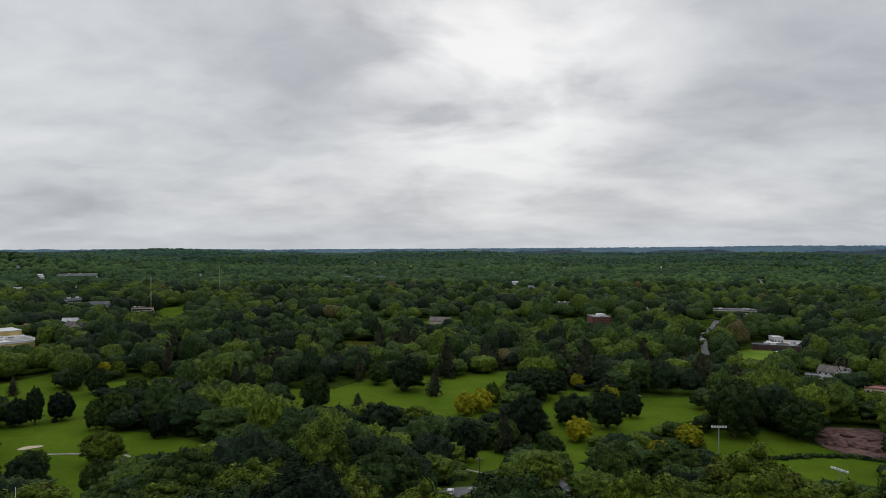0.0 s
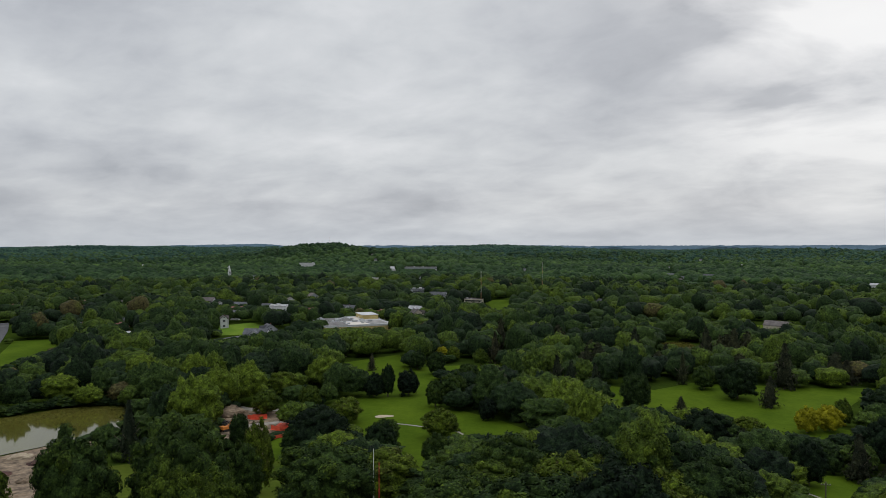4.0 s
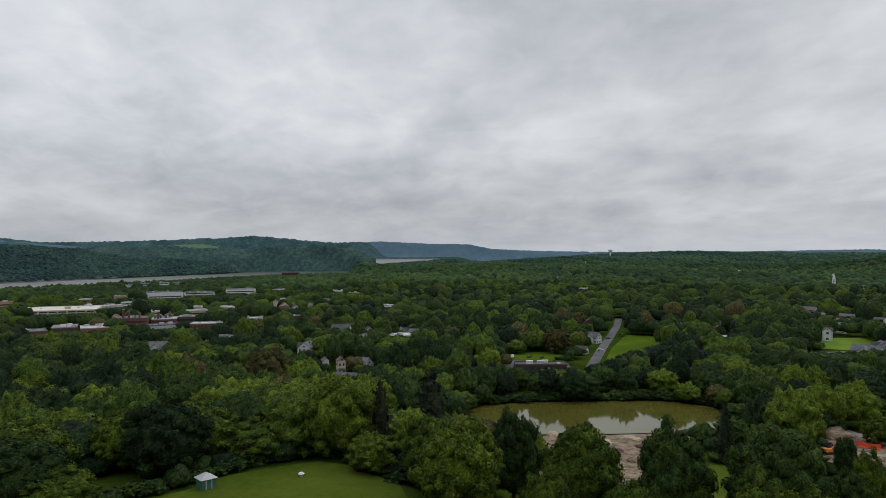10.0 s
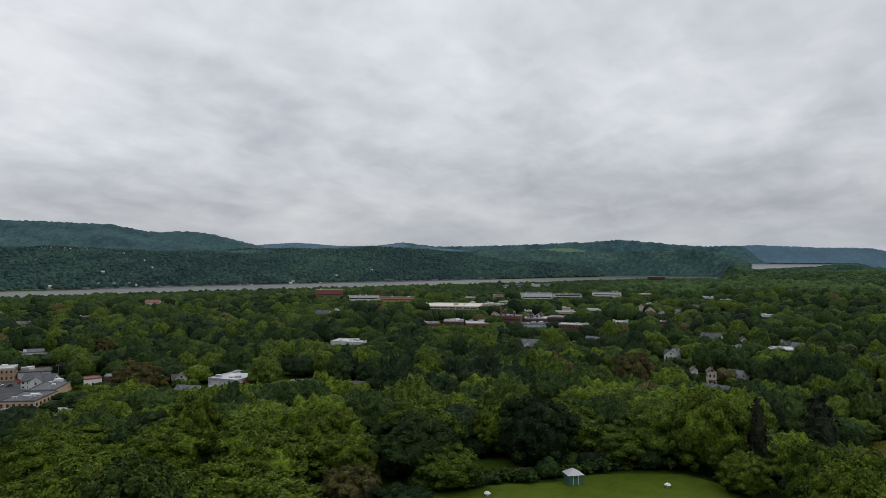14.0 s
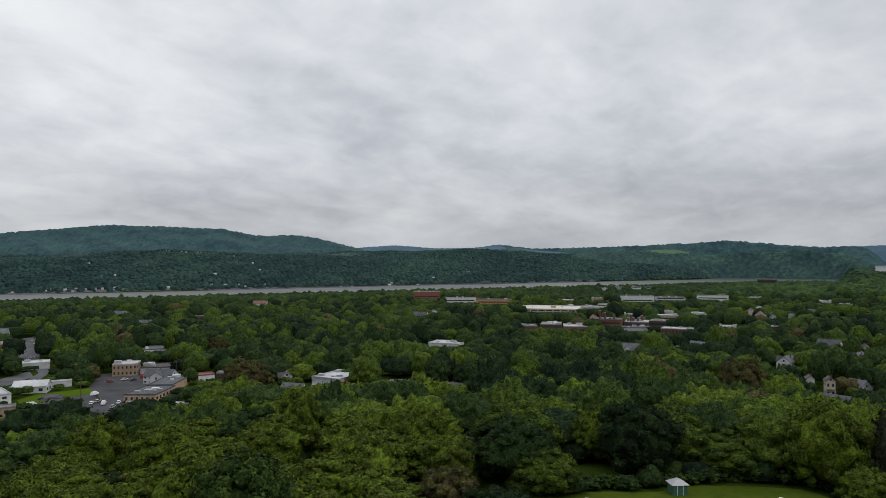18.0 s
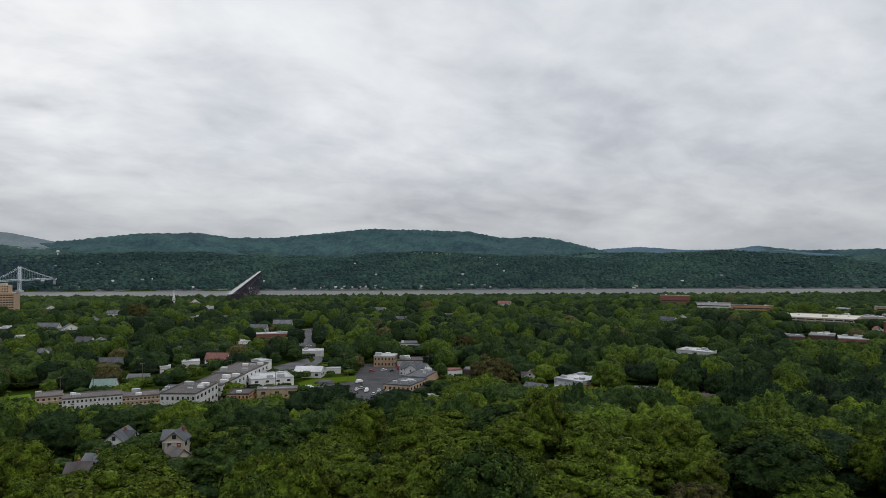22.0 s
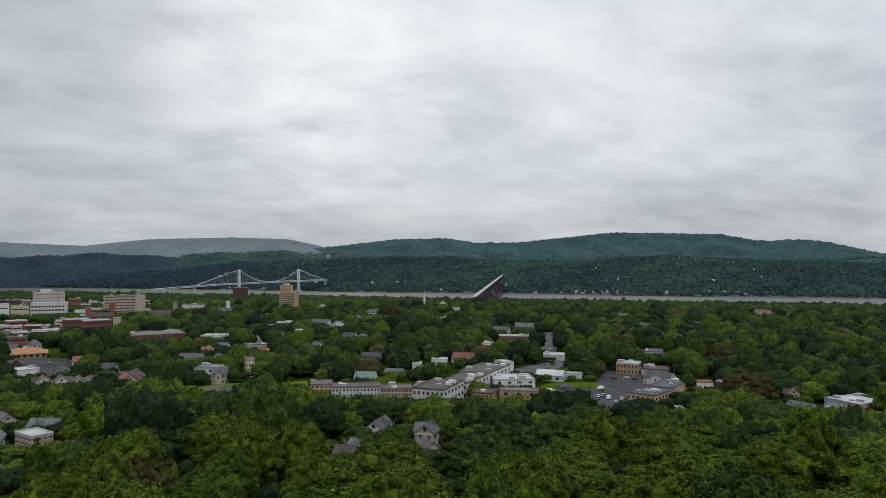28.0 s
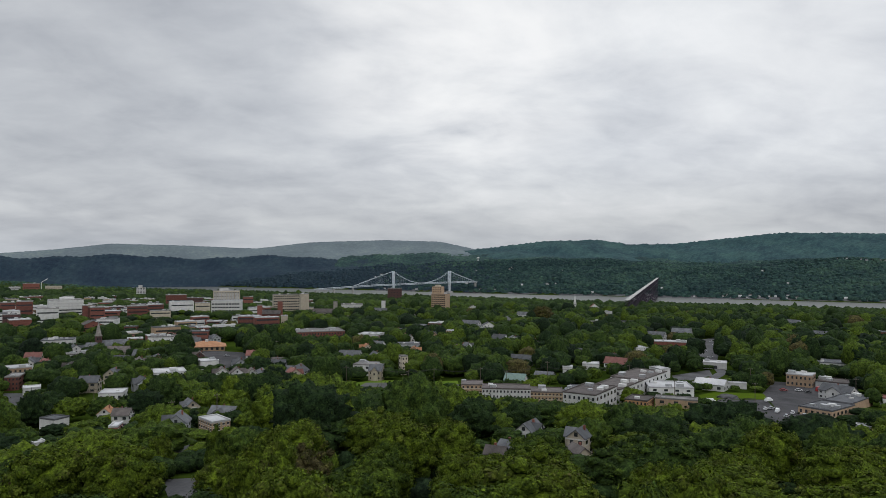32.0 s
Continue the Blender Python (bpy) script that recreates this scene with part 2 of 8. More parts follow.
WALLS = {
    "brick": surface("red_brick", (0.11, 0.042, 0.034), (0.20, 0.080, 0.062), 0.5, 0.9, grain=20, per_object=0.5),
    "maroon": surface("dark_brown_brick", (0.055, 0.030, 0.030), (0.10, 0.055, 0.05), 0.5, 0.9, grain=20, per_object=0.4),
    "white": surface("white_painted_wall", (0.40, 0.40, 0.40), (0.60, 0.60, 0.59), 0.25, 0.75, grain=14, per_object=0.35),
    "cream": surface("cream_wall", (0.33, 0.29, 0.23), (0.46, 0.41, 0.33), 0.25, 0.8, grain=14, per_object=0.4),
    "tan": surface("tan_brick", (0.28, 0.195, 0.125), (0.40, 0.29, 0.20), 0.4, 0.9, grain=20, per_object=0.4),
    "grey": surface("grey_siding", (0.23, 0.245, 0.26), (0.36, 0.375, 0.39), 0.3, 0.8, grain=14, per_object=0.4),
    "stone": surface("grey_brown_stone", (0.16, 0.145, 0.13), (0.30, 0.28, 0.26), 0.5, 0.9, grain=10),
    "yellow": surface("yellow_ochre_wall", (0.36, 0.28, 0.10), (0.50, 0.40, 0.17), 0.2, 0.85, grain=14),
    "silver": surface("silver_metal_cladding", (0.42, 0.43, 0.45), (0.58, 0.59, 0.61), 0.3, 0.45, grain=10, metal=0.3),
    "orange": surface("orange_brown_stucco", (0.32, 0.17, 0.085), (0.44, 0.26, 0.14), 0.3, 0.85, grain=14),
}
ROOFS = {
    "flat": surface("grey_gravel_roof", (0.10, 0.097, 0.094), (0.22, 0.214, 0.208), 0.12, 0.95, grain=12, per_object=0.6),
    "white": surface("white_membrane_roof", (0.28, 0.28, 0.29), (0.46, 0.465, 0.47), 0.12, 0.7, grain=10, per_object=0.2),
    "grey": surface("grey_shingles", (0.055, 0.058, 0.064), (0.115, 0.12, 0.128), 0.3, 0.9, grain=18, per_object=0.6),
    "dark": surface("dark_brown_shingles", (0.055, 0.048, 0.045), (0.12, 0.105, 0.10), 0.3, 0.9, grain=18, per_object=0.6),
    "orange": surface("orange_brown_shingles", (0.24, 0.115, 0.06), (0.36, 0.19, 0.105), 0.3, 0.9, grain=18, per_object=0.3),
    "maroon": surface("reddish_shingles", (0.13, 0.055, 0.048), (0.21, 0.10, 0.085), 0.3, 0.9, grain=18, per_object=0.3),
    "green": surface("green_copper_roof", (0.085, 0.135, 0.115), (0.15, 0.215, 0.19), 0.3, 0.6, grain=14),
    "cream": surface("pale_concrete_deck", (0.40, 0.37, 0.32), (0.54, 0.50, 0.44), 0.1, 0.9, grain=14),
}
GLASS = surface("dark_window_glass", (0.018, 0.021, 0.025), (0.045, 0.05, 0.056), 0.6, 0.12, spec=0.6, per_object=0.5)
TRIM = surface("white_trim", (0.46, 0.46, 0.45), (0.62, 0.62, 0.61), 1.0, 0.7)
METAL = surface("galvanised_steel", (0.32, 0.33, 0.34), (0.48, 0.49, 0.50), 1.0, 0.5, metal=0.6)
BRIDGE_GREY = surface("pale_blue_grey_bridge_paint", (0.46, 0.50, 0.55), (0.60, 0.64, 0.68), 0.05, 0.7)
RUST = surface("dark_purple_brown_steel", (0.022, 0.017, 0.030), (0.048, 0.036, 0.054), 0.05, 0.85)
CONCRETE = surface("weathered_concrete", (0.30, 0.29, 0.28), (0.46, 0.45, 0.43), 0.2, 0.9)
RED_PAINT = surface("red_painted_panel", (0.42, 0.020, 0.022), (0.55, 0.035, 0.035), 0.5, 0.5)
ORANGE_NET = surface("orange_safety_netting", (0.55, 0.060, 0.030), (0.70, 0.11, 0.05), 1.5, 0.8)
MACHINE = surface("orange_machine_paint", (0.50, 0.16, 0.03), (0.66, 0.25, 0.05), 1.0, 0.5)
RUBBER = surface("black_rubber", (0.015, 0.015, 0.015), (0.035, 0.035, 0.035), 4.0, 0.9)
GREEN_PAINT = surface("green_painted_boards", (0.030, 0.085, 0.060), (0.050, 0.125, 0.090), 0.8, 0.7)
MEADOW = surface("rough_meadow_grass", (0.065, 0.120, 0.014), (0.120, 0.180, 0.022), 0.05, 1.0, 0.4, 1.5, grain=16, spec=0.02)
CAR_PAINT = {k: surface("car_paint_" + k, c, tuple(v * 1.15 for v in c), 1.0, 0.3, spec=0.6) for k, c in
             (("white", (0.65, 0.66, 0.67)), ("silver", (0.34, 0.35, 0.37)), ("black", (0.02, 0.02, 0.024)), ("blue", (0.03, 0.05, 0.12)), ("red", (0.28, 0.02, 0.02)))}
# ---- plan: bearings in degrees to the left of the first view, distances from the hover point ----
def spot(az, d):
    a = radians(az)
    return -math.sin(a) * d, math.cos(a) * d


def smooth(a, b, v):
    u = np.clip((np.asarray(v, float) - a) / (np.asarray(b, float) - a), 0, 1)
    return u * u * (3 - 2 * u)


def lumps(x, y, size, seed):
    """Soft rolling relief, about -1 to 1, with features of the given size."""
    rs = np.random.RandomState(seed)
    s = 0 * x
    for _ in range(6):
        a, p, k = rs.uniform(0, 6.28), rs.uniform(0, 6.28), rs.uniform(0.7, 1.6)
        s = s + np.sin((x * math.cos(a) + y * math.sin(a)) * 6.28 * k / size + p)
    return s / 3.2


NORMAL = (-0.728, -0.686)   # across the river, towards its far bank
SHORE_N, SHORE_F = 2085.0, 2945.0
MOUNDS = [(35.2, 2500, 50, 270), (36.5, 2150, 22, 330), (-1.5, 3300, 34, 330), (30, 3300, 22, 500), (8, 4000, 8, 500), (-27, 3300, 26, 420), (17, 2600, 18, 380),
          (20, 4200, 24, 480), (-16, 4300, 10, 600), (48, 4200, 18, 700), (62, 4100, 12, 700)]


REACH_Z = 74.0


def reach_edge(az):
    """How far off the near shore of the upper reach lies."""
    return 2800 + 950 * (np.clip(77.6 - np.asarray(az, float), 0, 6) / 5.0) ** 1.2 + 40 * np.sin(np.asarray(az, float) * 5.3)


def reach_bank(x, y):
    """The open bank along the near shore of the upper reach, 0 to 1."""
    az, d = np.degrees(np.arctan2(-x, y)), np.hypot(x, y)
    return smooth(68.5, 70.8, az) * (1 - smooth(78.4, 79.8, az)) * smooth(reach_edge(az) - 500, reach_edge(az) - 60, d)


def inlet(x, y):
    """The river's upper reach, seen far off past the last bend."""
    x, y = np.asarray(x, float), np.asarray(y, float)
    az = np.degrees(np.arctan2(-x, y))
    d = np.hypot(x, y)
    return (az > 72.1) & (az < 77.6) & (d > reach_edge(az)) & (d < 4690)


def ground(x, y):
    x, y = np.asarray(x, float), np.asarray(y, float)
    d, n = np.hypot(x, y), NORMAL[0] * x + NORMAL[1] * y
    az = (np.degrees(np.arctan2(-x, y)) + 130) % 360 - 130
    n = n + 22 * lumps(x, y, 1500, 3) * smooth(1400, 1900, n) - 1500 * (1 - smooth(74.5, 81, az)) * (1 - smooth(-60, -90, az)) - 900 * smooth(186, 205, az)
    z = np.interp(n, [-6000, 0, 300, 700, 1200, 1600, 1940, 2070, 2090, 2930, 2955, 3060, 3400, 3850, 6000],
                  [66, 66, 68, 60, 47, 34, 18, 4, -4, -4, 3, 26, 80, 148, 152])
    z = z + 3.0 * lumps(x, y, 420, 1) * smooth(450, 800, d) * (1 - smooth(1500, 1900, n))
    z = z + 9.0 * lumps(x, y, 900, 2) * (smooth(1200, 2200, d) * (1 - smooth(300, 900, n)) + smooth(3150, 3600, n))
    z = z + (16.0 * lumps(x, y, 1250, 33) + 7.0 * lumps(x, y, 420, 34) - 10) * smooth(3200, 3900, n)
    z = z + 19 * smooth(2200, 4700, d) * (1 - smooth(300, 1200, n))
    for bearing, r, h, w in MOUNDS:
        mx, my = spot(bearing, r)
        z = z + h * np.exp(-((x - mx) ** 2 + (y - my) ** 2) / w**2)
    fall = np.interp(az, [50, 58, 63, 67, 71.5], [0.004, 0.0075, 0.0135, 0.0180, 0.0246])
    z = z + (np.minimum(z, 126.5 - fall * d) - z) * smooth(50, 58, az) * (1 - smooth(76, 79.5, az)) * smooth(1500, 2000, d)
    z = z + (np.minimum(z, 128 - 0.0372 * d) - z) * smooth(78.4, 80.0, az) * (1 - smooth(86, 90, az)) * smooth(1500, 2000, d)
    z = z + (np.maximum(z, REACH_Z + 0.6) - z) * reach_bank(x, y)
    z = np.where(inlet(x, y), REACH_Z - 12, z)
    west = smooth(0.36, 0.62, (NORMAL[0] * x + NORMAL[1] * y) / np.maximum(d, 1))
    near, far = 60 + 70 * west, 270 + 130 * west
    return z + (93 - z) * (1 - smooth(near, far, d))


def at(az, d, lift=0.0):
    x, y = spot(az, d)
    return x, y, float(ground(x, y)) + lift
# ---- ground, river and far hills ----
def raw_mesh(name, verts, faces, material, tint=None, smooth_shade=True):
    """A mesh from numpy arrays of points and of equal-sided faces."""
    me = bpy.data.meshes.new(name)
    verts, faces = np.asarray(verts, np.float32), np.asarray(faces, np.int32)
    k = faces.shape[1]
    me.vertices.add(len(verts))
    me.vertices.foreach_set("co", verts.ravel())
    me.loops.add(faces.size)
    me.loops.foreach_set("vertex_index", faces.ravel())
    me.polygons.add(len(faces))
    me.polygons.foreach_set("loop_start", np.arange(len(faces), dtype=np.int32) * k)
    me.polygons.foreach_set("use_smooth", np.full(len(faces), smooth_shade))
    if tint is not None:
        a = me.attributes.new("tint", "FLOAT", "POINT")
        a.data.foreach_set("value", np.asarray(tint, np.float32))
    me.update(calc_edges=True)
    for m in material if isinstance(material, (list, tuple)) else [material]:
        me.materials.append(m)
    return me


def ring_faces(rows, cols, closed=False):
    i, j = np.meshgrid(np.arange(rows - 1), np.arange(cols if closed else cols - 1), indexing="ij")
    a, b = i * cols + j, i * cols + (j + 1) % cols
    return np.stack([a, b, b + cols, a + cols], -1).reshape(-1, 4)


rad = np.concatenate([np.linspace(0.02, 600, 110), np.geomspace(606, 4920, 80)])
azs = np.radians(np.linspace(0, 360, 440, endpoint=False))
rr, aa = np.meshgrid(rad, azs, indexing="ij")
gx, gy = 0.6 - np.sin(aa) * rr, 0.4 + np.cos(aa) * rr
gz = ground(gx, gy)
earth = new("ground", raw_mesh("ground", np.stack([gx, gy, gz], -1).reshape(-1, 3), ring_faces(len(rad), len(azs), True)[:, ::-1], UNDER))
tagged(earth, "rolling dark green woodland floor between the trees", "ground", kind="structure")

w = np.array([(SHORE_N - 60, -5200), (SHORE_F + 60, -5200), (SHORE_F + 60, 5200), (SHORE_N - 60, 5200)])
along = (-NORMAL[1], NORMAL[0])
wv = [(NORMAL[0] * a + along[0] * b, NORMAL[1] * a + along[1] * b, 0.0) for a, b in w]
river = new("water", raw_mesh("river", wv, [(0, 1, 2, 3)], WATER))
tagged(river, "wide grey river reflecting the overcast sky", "river", kind="structure")

bearings = np.linspace(72.0, 77.7, 24)
shore = [(float(a), float(reach_edge(a)) - 25) for a in bearings] + [(float(a), 4700.0) for a in bearings[::-1]]
up_river = new("water", raw_mesh("river_reach", [(*spot(a, d), REACH_Z) for a, d in shore], [list(range(len(shore)))[::-1]], WATER))
tagged(up_river, "distant reach of the grey river between wooded banks", "river", kind="structure")

# the far skyline, bearing and height in degrees over the eye's level
SKYLINE = [(-40, 0.13), (-26.5, 0.14), (-16.5, 0.01), (-5.4, -0.08), (3.9, -0.13), (13.8, -0.18), (20, -0.15), (31, -0.18), (38, -0.22), (40.3, -0.05), (47.7, -0.19), (54, -0.32),
           (62.4, -0.22), (66, -0.12), (68.1, 0.0), (69.8, 0.36), (73.1, 0.41), (76.9, 0.59), (80.8, 0.46), (83.5, 0.69), (86.9, 1.02), (89.4, 0.84), (96.4, 0.55), (102, 0.45),
           (104.5, 0.83), (106.7, 0.55), (109.7, 0.52), (113, 0.77)]
SKYLINE_W = [(116.3, 0.58), (119.2, 1.30), (120.8, 1.58), (123.9, 1.50), (126.6, 2.02), (130.6, 2.15), (134.4, 2.25), (136.7, 2.04), (141.9, 1.49), (145.6, 1.45), (147.9, 1.83), (152.4, 1.71),
             (157.7, 1.06), (160.7, 1.70), (165.3, 1.82), (171.2, 1.60), (175.4, 1.07), (180.6, 1.25), (185.8, 1.35), (189.4, 0.89), (192.8, 0.58), (202, 0.4)]


def ridge(a0, a1, foot, crest_at, material, label, level=None, seed=1, rough=1.0, cap=None):
    """A forested ridge whose crest follows the skyline (or a level, or stays under a cap) and falls away at both ends."""
    a = np.arange(a0, a1, 0.16)
    table = SKYLINE + SKYLINE_W
    el = np.interp(a, [p[0] for p in table], [p[1] for p in table])
    k = np.array([1, 2, 3, 2, 1]) / 9.0
    el = np.convolve(np.pad(el, 2, mode="edge"), k, "valid")
    if level is not None:
        el = level + 0.12 * np.sin(a * 0.55) + 0.06 * np.sin(a * 1.7)
    if cap is not None:
        el = np.minimum(el, np.interp(a, [p[0] for p in cap], [p[1] for p in cap]) + 0.05 * np.sin(a * 1.1) + 0.03 * np.sin(a * 2.7))
    ends = smooth(a0, a0 + 2.5, a) * (1 - smooth(a1 - 2.5, a1, a))
    dist = np.concatenate([np.linspace(foot, crest_at, 20), [crest_at + 60]])
    rr, aa = np.meshgrid(dist, np.radians(a), indexing="ij")
    x, y = -np.sin(aa) * rr, np.cos(aa) * rr
    crest = EYE_Z + crest_at * np.tan(np.radians(el)) - 5
    low = np.minimum(ground(x[0], y[0]) - 4, crest)
    crest = low + (crest - low) * ends
    u = ((rr - foot) / (crest_at - foot)).clip(0, 1)
    rs_ = np.random.RandomState(seed)
    gullies = 16 * lumps(x, y, 520, seed + 3) * np.sin(u * 3.14159)
    z = low + (crest - low) * (u**1.25) + gullies + rs_.uniform(0, 8, x.shape) * rough * (0.35 + 0.65 * u)
    z[-1] = crest - 60
    tone = np.clip(0.45 + 0.35 * lumps(x, y, 340, seed) + rs_.normal(0, 0.22 * rough, x.shape), 0, 1)
    ob = new("backdrop", raw_mesh("ridge", np.stack([x, y, z], -1).reshape(-1, 3), ring_faces(len(dist), len(a))[:, ::-1], material, tone.ravel()))
    tagged(ob, label, "hills", kind="structure")
    return a, x, y, z


# the ridges look hazy by leaf colour alone; there is no air between
ridge(154, 204, 4330, 4860, MIST_TONED_LEAF, "mountain ridge under low cloud, coloured pale for mist", seed=2, rough=0.3)
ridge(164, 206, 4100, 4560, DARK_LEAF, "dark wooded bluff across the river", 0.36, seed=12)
ridge(114, 170, 4250, 4780, HAZE_TEAL_LEAF, "broad forested mountain across the river", seed=3, cap=((157.2, 3.0), (157.8, 1.08), (160.5, 0.80), (164, 0.45), (170, 0.0)))
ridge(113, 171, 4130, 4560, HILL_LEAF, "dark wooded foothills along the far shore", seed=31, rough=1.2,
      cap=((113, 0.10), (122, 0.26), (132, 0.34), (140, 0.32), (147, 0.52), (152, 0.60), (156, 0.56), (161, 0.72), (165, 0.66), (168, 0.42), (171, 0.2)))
ridge(96, 118, 4550, 4870, HAZE_BLUE_LEAF, "distant hills coloured blue for haze", seed=4, rough=0.5)
slope = ridge(76, 106, 4450, 4760, HAZE_TEAL_LEAF, "forested hills with a pale field", seed=5)
# pasture green, paled in its base colour to look hazy
HAZY_FIELD = surface("hazy_green_field", (0.075, 0.125, 0.075), (0.095, 0.150, 0.090), 0.004, 1.0, grain=6, spec=0.0)


def hill_field(sheet, a0, a1, r0, r1, label):
    """A pasture between two bearings and two rows of a ridge's sheet, lying just over it."""
    a, x, y, z = sheet
    c = np.nonzero((a > a0) & (a < a1))[0]
    vs, fs = [], []
    for k, j in enumerate(c):
        u = abs(2 * k / (len(c) - 1) - 1)
        lo, hi = r0 + (r1 - r0) * 0.5 * u**2, r1 - (r1 - r0) * 0.3 * u**2
        for v in np.linspace(lo, hi, 6):
            i = int(v)
            f = v - i
            p = [q[i, j] * (1 - f) + q[i + 1, j] * f for q in (x, y, z)]
            vs.append((p[0] * 0.999, p[1] * 0.999, p[2] + 4))
    for k in range(len(c) - 1):
        fs += [(k * 6 + m, k * 6 + m + 1, k * 6 + m + 7, k * 6 + m + 6) for m in range(5)]
    tagged(new("grass", raw_mesh("field", vs, fs, HAZY_FIELD)), label, "field", kind="structure")


hill_field(slope, 89.6, 93.5, 10, 15, "pasture high on the wooded hills, its green paled for haze")
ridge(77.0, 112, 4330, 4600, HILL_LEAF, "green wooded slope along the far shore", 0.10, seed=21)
ridge(58, 84, 4700, 4890, HAZE_BLUE_LEAF, "distant ridge coloured blue for haze", seed=6, rough=0.5)
ridge(12, 62, 4700, 4890, HAZE_BLUE_LEAF, "low hills on the horizon coloured blue-green for haze", seed=7, rough=0.5)
ridge(-42, 16, 4700, 4890, HAZE_BLUE_LEAF, "low hills on the horizon coloured blue for haze", seed=8, rough=0.5)
ridge(-42, -6, 4200, 4600, DARK_LEAF, "dark wooded rise below the horizon coloured blue for haze", -0.34, seed=9)
ridge(-10, 14, 4400, 4680, HAZE_SLATE_LEAF, "hazy slate-blue rise below the horizon", -0.40, seed=10)


def inside(x, y, outline):
    """Which points lie inside an outline of (bearing, distance) stations."""
    pts = [spot(*p) for p in outline]
    hit = np.zeros(np.shape(x), bool)
    for (ax, ay), (bx, by) in zip(pts, pts[1:] + pts[:1]):
        if ay != by:
            hit ^= ((ay > y) != (by > y)) & (x < (bx - ax) * (y - ay) / (by - ay) + ax)
    return hit


def patch(kind, material, outline, label, category="", lift=0.15):
    """A piece of ground cover inside an outline of (bearing, distance) stations, laid over the terrain."""
    pts = [spot(*p) for p in outline]
    ring = []
    for (ax, ay), (bx, by) in zip(pts, pts[1:] + pts[:1]):
        n = max(1, int(math.hypot(bx - ax, by - ay) / 6))
        ring += [(ax + (bx - ax) * i / n, ay + (by - ay) * i / n) for i in range(n)]
    xs, ys = [p[0] for p in ring], [p[1] for p in ring]
    gx_, gy_ = np.meshgrid(np.arange(min(xs) + 4, max(xs), 8.0), np.arange(min(ys) + 4, max(ys), 8.0))
    gx_, gy_ = gx_.ravel(), gy_.ravel()
    keep = inside(gx_, gy_, outline)
    flat = [Vector(p) for p in ring] + [Vector(p) for p in zip(gx_[keep], gy_[keep])]
    flat, _, tris = delaunay_2d_cdt(flat, [(i, (i + 1) % len(ring)) for i in range(len(ring))], [], 0, 0.01)[:3]
    px_, py_ = np.array([p.x for p in flat]), np.array([p.y for p in flat])
    mids = np.array([(px_[list(t)].mean(), py_[list(t)].mean()) for t in tris])
    within = inside(mids[:, 0], mids[:, 1], outline)
    bm = bmesh.new()
    vs = [bm.verts.new((x, y, z + lift)) for x, y, z in zip(px_, py_, ground(px_, py_))]
    for t, w_ in zip(tris, within):
        if w_:
            f = bm.faces.new([vs[k] for k in t])
            f.normal_update()
            if f.normal.z < 0:
                f.normal_flip()
    bmesh.ops.delete(bm, geom=[v for v in bm.verts if not v.link_faces], context="VERTS")
    me = bpy.data.meshes.new(kind)
    bm.to_mesh(me)
    bm.free()
    me.materials.append(material)
    return tagged(new(kind, me), label, category or kind, kind="structure")


def strip(kind, material, line, width, label, lift=0.25):
    """A road or path along (bearing, distance) stations."""
    pts = [Vector(spot(*p)) for p in line]
    fine = []
    for a, b in zip(pts, pts[1:]):
        n = max(1, int((b - a).length / 5))
        fine += [a.lerp(b, i / n) for i in range(n)]
    fine.append(pts[-1])
    vs = []
    for i, p in enumerate(fine):
        t = (fine[min(i + 1, len(fine) - 1)] - fine[max(i - 1, 0)]).normalized()
        side = Vector((-t.y, t.x)) * width / 2
        for q in (p + side, p - side):
            vs.append((q.x, q.y, float(ground(q.x, q.y)) + lift))
    fs = [(2 * i, 2 * i + 1, 2 * i + 3, 2 * i + 2) for i in range(len(fine) - 1)]
    return tagged(new(kind, raw_mesh(kind, vs, fs, material)), label, kind, kind="structure")
# outlines of the open ground, as bearing and distance
FAIRWAY_A = [(33.84, 447), (29.34, 476), (28.45, 425), (20.79, 442), (21.00, 423), (26.26, 394), (25.40, 353), (26.26, 317), (24.11, 315), (21.19, 301), (18.37, 282), (19.56, 272), (22.43, 263), (24.96, 274), (27.12, 202), (29.32, 190), (29.77, 261), (32.93, 266), (33.38, 282), (36.13, 329), (34.30, 336), (29.56, 360), (33.39, 418)]
LAWN = [(42.84, 271), (37.51, 281), (37.51, 256), (38.90, 245), (42.61, 245)]
FAIRWAY_B = [(12.92, 339), (12.26, 381), (8.91, 377), (6.18, 402), (2.96, 408), (-0.75, 410), (-4.44, 424), (-6.05, 430), (-4.44, 374), (-3.98, 352), (-0.75, 333), (-4.44, 328), (-4.90, 307), (0.18, 301), (2.96, 322), (8.45, 320)]
FAIRWAY_C = [(-7.65, 359), (-9.91, 375), (-11.92, 373), (-11.70, 355), (-10.36, 345), (-9.23, 315), (-12.58, 307), (-15.63, 364), (-20.52, 377), (-20.65, 332), (-17.97, 312), (-15.63, 290), (-12.36, 277), (-12.15, 222), (-9.91, 219), (-9.46, 255), (-6.74, 261), (-5.59, 215), (-3.06, 222), (0.18, 240), (-2.83, 259), (-8.10, 270)]
BALLFIELD = [(-20.44, 302), (-22.25, 315), (-24.21, 325), (-26.48, 316), (-27.94, 302), (-30.07, 296), (-32.37, 295), (-33.10, 251), (-30.08, 243), (-27.22, 246), (-22.65, 255), (-20.85, 270)]
SPOIL = [(-27.58, 315), (-29.19, 336), (-32.37, 343), (-33.10, 295), (-30.07, 294), (-28.66, 300)]
